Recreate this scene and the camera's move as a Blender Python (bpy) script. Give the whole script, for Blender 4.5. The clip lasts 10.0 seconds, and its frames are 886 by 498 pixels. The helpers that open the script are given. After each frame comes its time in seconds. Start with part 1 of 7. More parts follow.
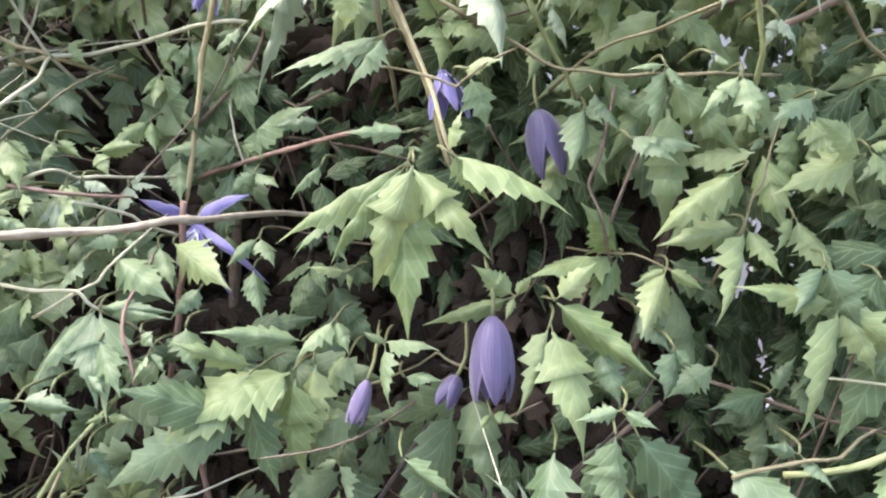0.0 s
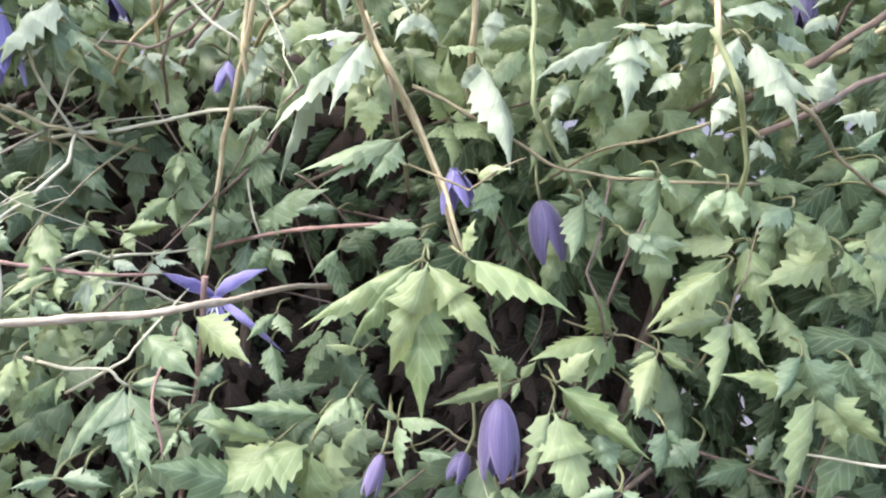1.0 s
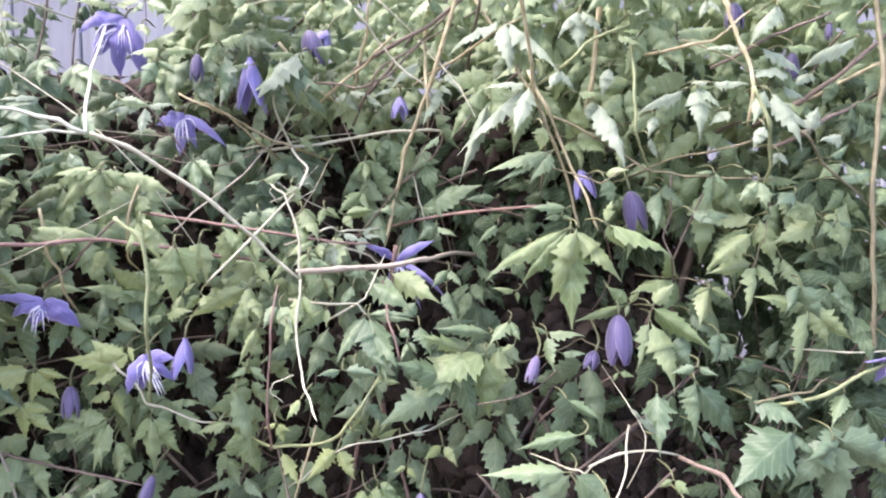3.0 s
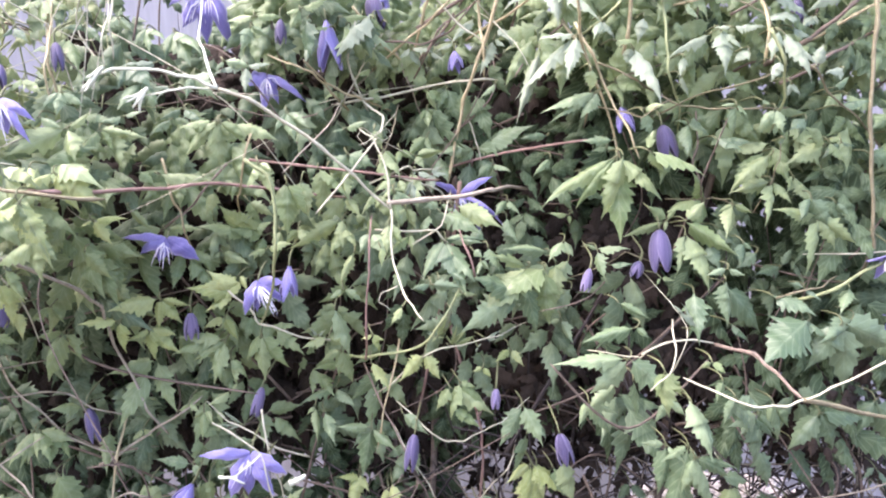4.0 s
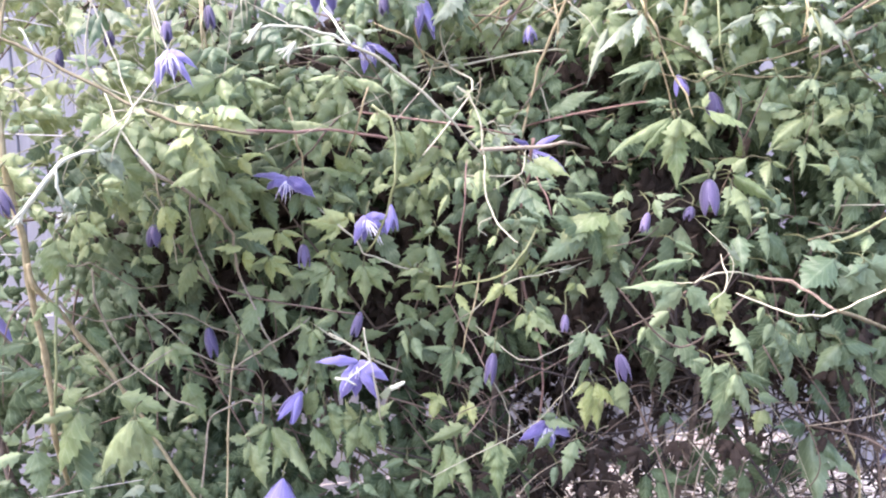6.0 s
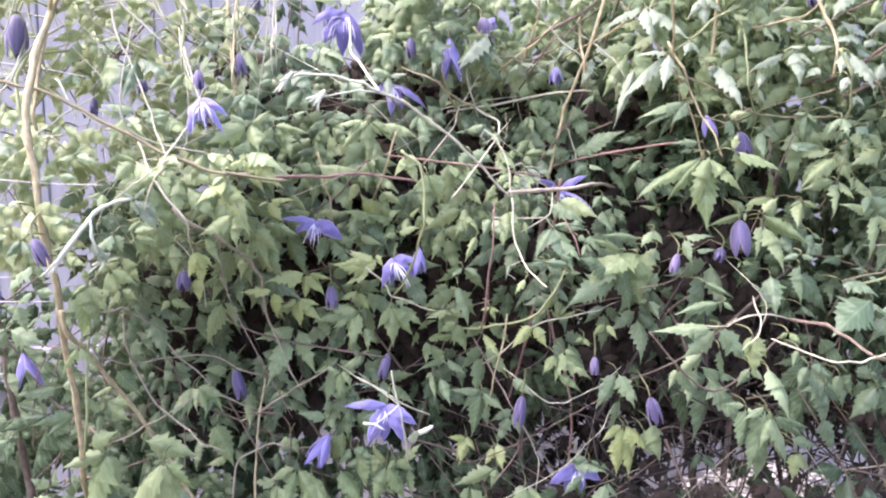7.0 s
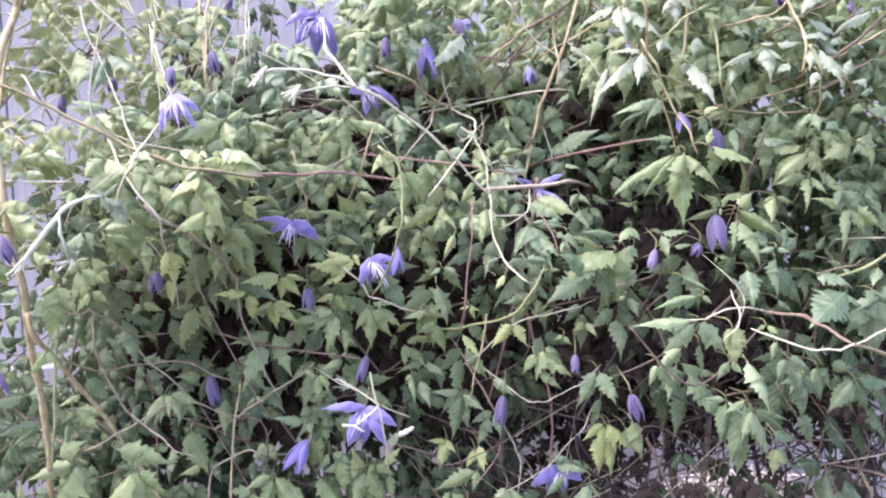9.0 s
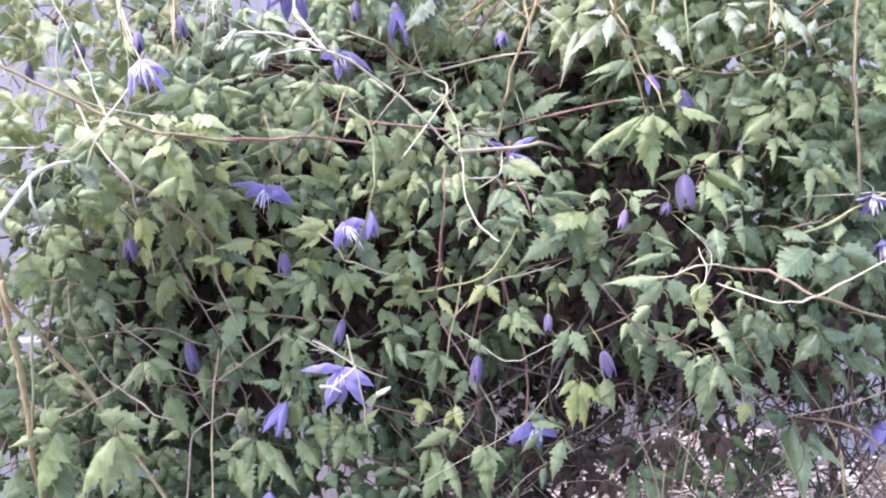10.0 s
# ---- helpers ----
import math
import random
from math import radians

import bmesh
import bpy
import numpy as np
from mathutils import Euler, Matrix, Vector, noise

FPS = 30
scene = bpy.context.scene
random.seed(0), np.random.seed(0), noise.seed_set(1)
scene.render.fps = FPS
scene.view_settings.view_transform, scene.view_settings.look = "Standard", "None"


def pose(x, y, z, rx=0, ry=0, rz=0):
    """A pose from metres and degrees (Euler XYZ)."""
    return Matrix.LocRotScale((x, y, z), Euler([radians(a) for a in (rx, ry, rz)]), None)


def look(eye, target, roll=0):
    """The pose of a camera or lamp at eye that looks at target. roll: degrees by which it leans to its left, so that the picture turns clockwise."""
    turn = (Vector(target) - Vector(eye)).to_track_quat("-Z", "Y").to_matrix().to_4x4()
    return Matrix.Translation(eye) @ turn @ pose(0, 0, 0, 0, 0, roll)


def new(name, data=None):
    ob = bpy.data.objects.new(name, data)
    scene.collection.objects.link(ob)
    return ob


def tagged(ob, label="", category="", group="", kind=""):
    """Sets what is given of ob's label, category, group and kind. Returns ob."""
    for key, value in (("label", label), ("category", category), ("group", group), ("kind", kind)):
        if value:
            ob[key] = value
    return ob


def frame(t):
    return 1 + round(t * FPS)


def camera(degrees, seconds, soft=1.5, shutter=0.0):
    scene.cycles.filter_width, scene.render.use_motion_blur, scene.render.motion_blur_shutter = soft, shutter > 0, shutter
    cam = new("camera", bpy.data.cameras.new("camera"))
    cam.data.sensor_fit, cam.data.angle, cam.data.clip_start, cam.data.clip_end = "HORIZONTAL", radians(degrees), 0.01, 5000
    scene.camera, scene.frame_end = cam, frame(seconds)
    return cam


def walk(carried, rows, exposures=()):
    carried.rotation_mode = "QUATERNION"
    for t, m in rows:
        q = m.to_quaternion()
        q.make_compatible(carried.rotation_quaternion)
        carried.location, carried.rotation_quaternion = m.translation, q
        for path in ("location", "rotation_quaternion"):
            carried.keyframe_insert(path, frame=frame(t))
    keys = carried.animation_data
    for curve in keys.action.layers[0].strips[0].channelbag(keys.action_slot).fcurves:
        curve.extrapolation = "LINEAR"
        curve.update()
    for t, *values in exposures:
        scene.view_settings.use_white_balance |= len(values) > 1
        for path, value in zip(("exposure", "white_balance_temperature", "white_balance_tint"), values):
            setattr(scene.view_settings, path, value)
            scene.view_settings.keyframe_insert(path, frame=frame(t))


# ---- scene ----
cam = camera(62.0, 10.0, 2.15)
PATH = [
    (0, (0.028, 0.017, 0.583), (-0.054, 1.998, 0.323), 0.4),
    (0.5, (0.007, 0.003, 0.603), (-0.078, 1.985, 0.346), 0.1),
    (1, (0.016, -0.004, 0.619), (-0.019, 1.983, 0.388), 1.0),
    (1.5, (0.016, -0.018, 0.648), (0.005, 1.97, 0.438), 1.5),
    (2, (0.005, -0.045, 0.665), (-0.028, 1.94, 0.424), 0.8),
    (2.5, (-0.062, -0.127, 0.605), (-0.004, 1.861, 0.391), 0.2),
    (2.7, (-0.088, -0.148, 0.613), (0.032, 1.839, 0.420), 1.2),
    (3.8, (-0.169, -0.259, 0.605), (-0.002, 1.715, 0.325), -0.5),
    (4, (-0.186, -0.265, 0.595), (-0.018, 1.706, 0.301), -1.5),
    (4.5, (-0.234, -0.293, 0.559), (-0.028, 1.68, 0.304), -2.1),
    (5, (-0.264, -0.303, 0.558), (-0.102, 1.673, 0.297), -1.2),
    (5.2, (-0.264, -0.332, 0.571), (-0.121, 1.646, 0.311), -0.7),
    (6.3, (-0.28, -0.363, 0.553), (-0.092, 1.606, 0.255), -0.2),
    (6.5, (-0.282, -0.363, 0.561), (-0.125, 1.609, 0.266), 0.0),
    (7, (-0.282, -0.358, 0.572), (-0.153, 1.625, 0.349), -0.7),
    (7.5, (-0.283, -0.349, 0.562), (-0.193, 1.639, 0.364), -2.0),
    (8, (-0.29, -0.348, 0.554), (-0.209, 1.646, 0.420), -1.5),
    (8.5, (-0.288, -0.342, 0.554), (-0.204, 1.651, 0.413), -1.1),
    (9, (-0.288, -0.353, 0.552), (-0.081, 1.628, 0.381), -1.3),
    (9.5, (-0.282, -0.356, 0.549), (-0.064, 1.621, 0.336), -1.6),
    (10, (-0.282, -0.363, 0.543), (-0.029, 1.605, 0.298), -2.1),
]
walk(cam, [(t, look(eye, target, roll)) for t, eye, target, roll in PATH], [(0, 2.44, 6600, 12), (1, 2.52, 6400, 16), (2.5, 2.4, 6300, 23), (4.5, 2.6, 6330, 26), (6.5, 2.52, 6280, 27), (8, 2.38, 6220, 28), (10, 2.52, 6170, 29)])

# ---- light ----
SUN_UP, SUN_ROUND = radians(62), radians(268)
world = bpy.data.worlds.new("overcast_sky")
scene.world = world
world.use_nodes = True
wn, wl = world.node_tree.nodes, world.node_tree.links
sky = wn.new("ShaderNodeTexSky")
sky.sky_type = "NISHITA"
sky.sun_disc = False
sky.sun_elevation, sky.sun_rotation = SUN_UP, SUN_ROUND
sky.air_density, sky.dust_density, sky.ozone_density = 1.0, 4.0, 1.0
wl.new(sky.outputs["Color"], wn["Background"].inputs["Color"])
wn["Background"].inputs["Strength"].default_value = 0.15
sun = new("sun", bpy.data.lights.new("sun", "SUN"))
sun.data.energy, sun.data.angle, sun.data.color = 1.7, radians(70), (1.0, 0.97, 0.93)
sun_way = Vector((math.sin(SUN_ROUND) * math.cos(SUN_UP), math.cos(SUN_ROUND) * math.cos(SUN_UP), math.sin(SUN_UP)))
sun.matrix_world = look(sun_way * 6, (0, 0, 0))

# ---- materials ----


def material(name):
    m = bpy.data.materials.new(name)
    m.use_nodes = True
    return m, m.node_tree.nodes, m.node_tree.links, m.node_tree.nodes["Principled BSDF"]


def math_node(nodes, links, op, a, b=None, c=None):
    n = nodes.new("ShaderNodeMath")
    n.operation = op
    for k, v in enumerate((a, b, c)):
        if v is None:
            continue
        if isinstance(v, (int, float)):
            n.inputs[k].default_value = v
        else:
            links.new(v, n.inputs[k])
    return n.outputs[0]


def ramp(nodes, links, fac, *stops):
    n = nodes.new("ShaderNodeValToRGB")
    while len(n.color_ramp.elements) < len(stops):
        n.color_ramp.elements.new(0.5)
    for e, (p, c) in zip(n.color_ramp.elements, stops):
        e.position, e.color = p, (*c, 1)
    links.new(fac, n.inputs[0])
    return n.outputs[0]


def mix(nodes, links, fac, a, b, kind="MIX"):
    n = nodes.new("ShaderNodeMix")
    n.data_type, n.blend_type = "RGBA", kind
    for k, v in ((0, fac), (6, a), (7, b)):
        if isinstance(v, (int, float)):
            n.inputs[k].default_value = v
        elif isinstance(v, tuple):
            n.inputs[k].default_value = (*v, 1)
        else:
            links.new(v, n.inputs[k])
    return n.outputs[2]


def noise_node(nodes, links, scale, detail=3.0, vector=None, rough=0.55):
    n = nodes.new("ShaderNodeTexNoise")
    n.inputs["Scale"].default_value, n.inputs["Detail"].default_value, n.inputs["Roughness"].default_value = scale, detail, rough
    if vector is None:
        vector = nodes.new("ShaderNodeNewGeometry").outputs["Position"]
    links.new(vector, n.inputs["Vector"])
    return n.outputs[0]


def leaf_material(name, dark, light, vein, rough=0.5, through_light=0.28, island=False, gloss=0.45):
    """A leaf: tone by leaf, blotches, a net of paler veins along the leaflet's own uv, and light that comes through."""
    m, nodes, links, shader = material(name)
    if island:
        chance = nodes.new("ShaderNodeNewGeometry").outputs["Random Per Island"]
    else:
        chance = nodes.new("ShaderNodeObjectInfo").outputs["Random"]
    uv = nodes.new("ShaderNodeUVMap").outputs[0]
    sep = nodes.new("ShaderNodeSeparateXYZ")
    links.new(uv, sep.inputs[0])
    u = math_node(nodes, links, "ABSOLUTE", math_node(nodes, links, "SUBTRACT", sep.outputs[0], 0.5))
    side = math_node(nodes, links, "FRACT", math_node(nodes, links, "MULTIPLY", math_node(nodes, links, "SUBTRACT", sep.outputs[1], math_node(nodes, links, "MULTIPLY", u, 0.75)), 7.0))
    side = math_node(nodes, links, "ABSOLUTE", math_node(nodes, links, "SUBTRACT", side, 0.5))
    side = math_node(nodes, links, "SMOOTH_MIN", math_node(nodes, links, "MULTIPLY", side, 7.0), math_node(nodes, links, "MULTIPLY", u, 28.0), 0.2)
    net = math_node(nodes, links, "SUBTRACT", 1.0, math_node(nodes, links, "MINIMUM", side, 1.0))
    big = noise_node(nodes, links, 14.0, 2.0)
    fine = noise_node(nodes, links, 260.0, 3.0)
    tone = math_node(nodes, links, "ADD", math_node(nodes, links, "MULTIPLY_ADD", chance, 0.85, -0.08), math_node(nodes, links, "MULTIPLY", big, 0.36))
    colour = mix(nodes, links, tone, dark, light)
    colour = mix(nodes, links, math_node(nodes, links, "MULTIPLY", net, 0.4), colour, vein)
    colour = mix(nodes, links, 0.35, colour, ramp(nodes, links, fine, (0.3, (0.55, 0.55, 0.55)), (0.7, (1.0, 1.0, 1.0))), "MULTIPLY")
    links.new(colour, shader.inputs["Base Color"])
    shader.inputs["Roughness"].default_value = rough
    shader.inputs["Specular IOR Level"].default_value = gloss
    height = math_node(nodes, links, "SUBTRACT", math_node(nodes, links, "MULTIPLY", fine, 0.3), net)
    bump = nodes.new("ShaderNodeBump")
    bump.inputs["Strength"].default_value, bump.inputs["Distance"].default_value = 0.22, 0.001
    links.new(height, bump.inputs["Height"])
    links.new(bump.outputs[0], shader.inputs["Normal"])
    glow = nodes.new("ShaderNodeBsdfTranslucent")
    links.new(mix(nodes, links, 0.5, colour, (light[0] * 1.05, light[1] * 1.1, light[2] * 0.85)), glow.inputs["Color"])
    both = nodes.new("ShaderNodeMixShader")
    both.inputs[0].default_value = through_light
    links.new(shader.outputs[0], both.inputs[1])
    links.new(glow.outputs[0], both.inputs[2])
    links.new(both.outputs[0], nodes["Material Output"].inputs["Surface"])
    return m


def bark_material(name, dark, light, rough=0.7, scale=180.0, stretch=0.15):
    m, nodes, links, shader = material(name)
    uv = nodes.new("ShaderNodeUVMap").outputs[0]
    mapping = nodes.new("ShaderNodeMapping")
    mapping.inputs["Scale"].default_value = (1.0, stretch, 1.0)
    links.new(uv, mapping.inputs[0])
    streak = noise_node(nodes, links, 9.0, 4.0, mapping.outputs[0])
    spot = noise_node(nodes, links, scale, 3.0)
    tone = math_node(nodes, links, "ADD", math_node(nodes, links, "MULTIPLY", streak, 0.6), math_node(nodes, links, "MULTIPLY", spot, 0.4))
    colour = ramp(nodes, links, tone, (0.32, dark), (0.66, light))
    links.new(colour, shader.inputs["Base Color"])
    shader.inputs["Roughness"].default_value = rough
    shader.inputs["Specular IOR Level"].default_value = 0.3
    bump = nodes.new("ShaderNodeBump")
    bump.inputs["Strength"].default_value, bump.inputs["Distance"].default_value = 0.5, 0.001
    links.new(tone, bump.inputs["Height"])
    links.new(bump.outputs[0], shader.inputs["Normal"])
    return m


def petal_material(name, dark, light, edge):
    m, nodes, links, shader = material(name)
    uv = nodes.new("ShaderNodeUVMap").outputs[0]
    sep = nodes.new("ShaderNodeSeparateXYZ")
    links.new(uv, sep.inputs[0])
    u = math_node(nodes, links, "ABSOLUTE", math_node(nodes, links, "SUBTRACT", sep.outputs[0], 0.5))
    mapping = nodes.new("ShaderNodeMapping")
    mapping.inputs["Scale"].default_value = (1.0, 0.06, 1.0)
    links.new(uv, mapping.inputs[0])
    streak = noise_node(nodes, links, 22.0, 2.0, mapping.outputs[0])
    chance = nodes.new("ShaderNodeObjectInfo").outputs["Random"]
    tone = math_node(nodes, links, "ADD", math_node(nodes, links, "MULTIPLY", streak, 0.75), math_node(nodes, links, "MULTIPLY", chance, 0.3))
    colour = ramp(nodes, links, tone, (0.3, dark), (0.75, light))
    rim = ramp(nodes, links, u, (0.36, (0, 0, 0)), (0.5, (1, 1, 1)))
    colour = mix(nodes, links, math_node(nodes, links, "MULTIPLY", rim, 0.5), colour, edge)
    links.new(colour, shader.inputs["Base Color"])
    shader.inputs["Roughness"].default_value = 0.55
    shader.inputs["Sheen Weight"].default_value = 0.25
    bump = nodes.new("ShaderNodeBump")
    bump.inputs["Strength"].default_value, bump.inputs["Distance"].default_value = 0.4, 0.0008
    links.new(streak, bump.inputs["Height"])
    links.new(bump.outputs[0], shader.inputs["Normal"])
    glow = nodes.new("ShaderNodeBsdfTranslucent")
    links.new(colour, glow.inputs["Color"])
    both = nodes.new("ShaderNodeMixShader")
    both.inputs[0].default_value = 0.25
    links.new(shader.outputs[0], both.inputs[1])
    links.new(glow.outputs[0], both.inputs[2])
    links.new(both.outputs[0], nodes["Material Output"].inputs["Surface"])
    return m


LEAF = {
    "young": leaf_material("young_leaf", (0.14, 0.205, 0.08), (0.285, 0.345, 0.165), (0.35, 0.41, 0.225)),
    "bright": leaf_material("bright_leaf", (0.24, 0.30, 0.095), (0.41, 0.465, 0.20), (0.46, 0.51, 0.28)),
    "mid": leaf_material("mid_leaf", (0.095, 0.155, 0.075), (0.25, 0.325, 0.175), (0.34, 0.41, 0.24)),
    "mature": leaf_material("mature_leaf", (0.07, 0.12, 0.058), (0.165, 0.23, 0.13), (0.24, 0.315, 0.195), 0.42),
    # downy shoot tips; upper leaves share it, sky light painted into their green
    "downy": leaf_material("downy_skylit_leaf", (0.195, 0.25, 0.16), (0.285, 0.34, 0.235), (0.33, 0.385, 0.28), 0.6),
    # near-black brown: shade of the gaps between leaves, put into a leaf colour
    "gap_shade": leaf_material("gap_shade_leaf", (0.018, 0.014, 0.012), (0.06, 0.045, 0.036), (0.09, 0.075, 0.06), 0.8, 0.04, True, 0.1),
    "leafing": leaf_material("leafing_shoot", (0.17, 0.225, 0.085), (0.34, 0.39, 0.18), (0.40, 0.445, 0.25), 0.5, 0.28, True),
    "outer": leaf_material("outer_leaf_mass", (0.12, 0.18, 0.075), (0.28, 0.355, 0.17), (0.36, 0.425, 0.24), 0.5, 0.28, True),
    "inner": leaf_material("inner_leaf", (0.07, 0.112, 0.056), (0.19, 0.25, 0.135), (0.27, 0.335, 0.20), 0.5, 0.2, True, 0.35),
    # deep leaves: the green is darkened to carry the shade inside the plant
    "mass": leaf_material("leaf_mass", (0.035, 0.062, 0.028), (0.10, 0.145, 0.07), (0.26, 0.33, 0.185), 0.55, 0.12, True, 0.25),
}
STEM = {
    "tan": bark_material("tan_stem", (0.20, 0.165, 0.085), (0.46, 0.40, 0.24)),
    "brown": bark_material("brown_stem", (0.08, 0.062, 0.05), (0.21, 0.16, 0.125), 0.85),
    "red": bark_material("red_stem", (0.14, 0.085, 0.07), (0.32, 0.21, 0.175)),
    "pale": bark_material("pale_shoot", (0.28, 0.28, 0.185), (0.50, 0.48, 0.36), 0.65),
    "white": bark_material("white_shoot", (0.36, 0.39, 0.29), (0.58, 0.60, 0.48), 0.7),
    "pink": bark_material("pinkish_stem", (0.15, 0.128, 0.09), (0.37, 0.33, 0.25), 0.75),
    "olive": bark_material("olive_stem", (0.09, 0.08, 0.045), (0.23, 0.205, 0.125), 0.75),
    "grey": bark_material("grey_stem", (0.16, 0.135, 0.10), (0.40, 0.35, 0.265), 0.75),
    "green": bark_material("green_shoot", (0.16, 0.19, 0.08), (0.30, 0.33, 0.17), 0.6),
    "stalk": bark_material("leaf_stalk", (0.08, 0.09, 0.042), (0.17, 0.18, 0.088), 0.6),
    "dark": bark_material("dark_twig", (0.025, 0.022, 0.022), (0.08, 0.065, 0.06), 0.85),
}
PETAL = {
    "bud": petal_material("bud_violet", (0.04, 0.032, 0.085), (0.13, 0.106, 0.22), (0.25, 0.225, 0.35)),
    "open": petal_material("petal_violet", (0.11, 0.095, 0.275), (0.29, 0.26, 0.555), (0.50, 0.48, 0.74)),
    "pale": petal_material("bud_lilac", (0.10, 0.08, 0.165), (0.23, 0.19, 0.33), (0.33, 0.30, 0.40)),
}
STAMEN = bark_material("pale_stamen", (0.44, 0.43, 0.56), (0.70, 0.69, 0.76), 0.6)
STRING = bark_material("garden_string", (0.36, 0.35, 0.34), (0.52, 0.50, 0.48), 0.8)

# ---- shapes ----


def part(name, bm, mat, parent, label=""):
    me = bpy.data.meshes.new(name)
    bm.to_mesh(me)
    bm.free()
    return part_of(name, me, mat, parent, label)


def part_of(name, me, mat, parent, label=""):
    if mat is not None and not me.materials:
        me.materials.append(mat)
    ob = new(name, me)
    ob.parent = parent
    return tagged(ob, label)


def smooth(bm):
    for f in bm.faces:
        f.smooth = True


def leaflet_rows(rng, teeth, lobe, slim=0.0):
    """Half-widths of a toothed leaflet from its base to its tip: (along, left, right). The teeth point forward; lobe is the tooth
    that stands out on one or both sides, slim draws the tip out."""
    rise, power = 1.05, 1.75 + slim
    top = rise / (rise + power)
    scale = 0.5 / (top ** rise * (1 - top) ** power)
    width = lambda s: scale * s ** rise * (1 - s) ** power
    rows = [(0.0, 0.02, 0.02), (0.06, 0.05, 0.05), (0.14, width(0.14), width(0.14))]
    start, stop = rng.uniform(0.19, 0.24), rng.uniform(0.64, 0.72)
    step = (stop - start) / teeth
    both = rng.random()
    for k in range(teeth):
        s = start + k * step
        inner = [rng.uniform(0.75, 0.88) for _ in range(2)]
        outer = [rng.uniform(1.0, 1.13) for _ in range(2)]
        for side in range(2):
            if lobe >= 0 and (side == 0 or both < 0.6):
                if k == lobe:
                    outer[side] *= 1.2
                if k == lobe + 1:
                    inner[side] *= 0.74
        rows.append((s, width(s) * inner[0], width(s) * inner[1]))
        rows.append((s + step * 0.9, width(s + step * 0.5) * outer[0], width(s + step * 0.5) * outer[1]))
    rows.append((stop + 0.02, width(stop) * 0.88, width(stop) * 0.88))
    rows.append((0.86, width(0.84), width(0.84)))
    rows.append((1.0, 0.0, 0.0))
    return rows


def add_leaflet(bm, uv, rows, m, fold, arch, across, twist=0.0, bend=0.0):
    """A leaflet of length 1 along +y, face up +z, placed by m."""
    us = (-1, -0.5, 0, 0.5, 1) if across == 5 else (-1, 0, 1)
    grid = []
    for s, left, right in rows:
        line = []
        for u in us:
            w = left if u < 0 else right
            x = u * w + bend * s * s
            z = arch * 4 * s * (1 - s) - fold * abs(u) * w * (1.2 - 0.5 * s) + 0.10 * w * (1 - abs(u)) * math.sin(s * 21 + u * 2)
            z += twist * s * u * w
            line.append((bm.verts.new(m @ Vector((x, s, z))), (0.5 + 0.5 * u * min(1.0, 2 * w), s)))
        grid.append(line)
    for a, b in zip(grid, grid[1:]):
        for k in range(len(us) - 1):
            four = [a[k], a[k + 1], b[k + 1], b[k]]
            f = bm.faces.new([v for v, _ in four])
            f.smooth = True
            for loop, (_, c) in zip(f.loops, four):
                loop[uv].uv = c


def leaflet_mesh(name, seed, mat, across=5, teeth=(3, 4, 4, 5)):
    rng = random.Random(seed)
    bm = bmesh.new()
    uv = bm.loops.layers.uv.new("UVMap")
    rows = leaflet_rows(rng, rng.choice(teeth), rng.choice((-1, 0, 1, 0)), rng.uniform(0.0, 0.7))
    add_leaflet(bm, uv, rows, Matrix(), rng.uniform(0.25, 0.75), rng.uniform(0.08, 0.26), across, rng.uniform(-0.4, 0.4), rng.uniform(-0.12, 0.12))
    me = bpy.data.meshes.new(name)
    bm.to_mesh(me)
    bm.free()
    me.materials.append(mat)
    return me


LEAFLETS = {tone: [leaflet_mesh("leaflet", 11 * k + 5, LEAF[tone]) for k in range(10)] for tone in ("young", "bright", "mid", "mature", "downy")}
LARGE = {tone: [leaflet_mesh("leaflet", 13 * k + 2, LEAF[tone], 5, (4, 5, 6)) for k in range(8)] for tone in LEAFLETS}


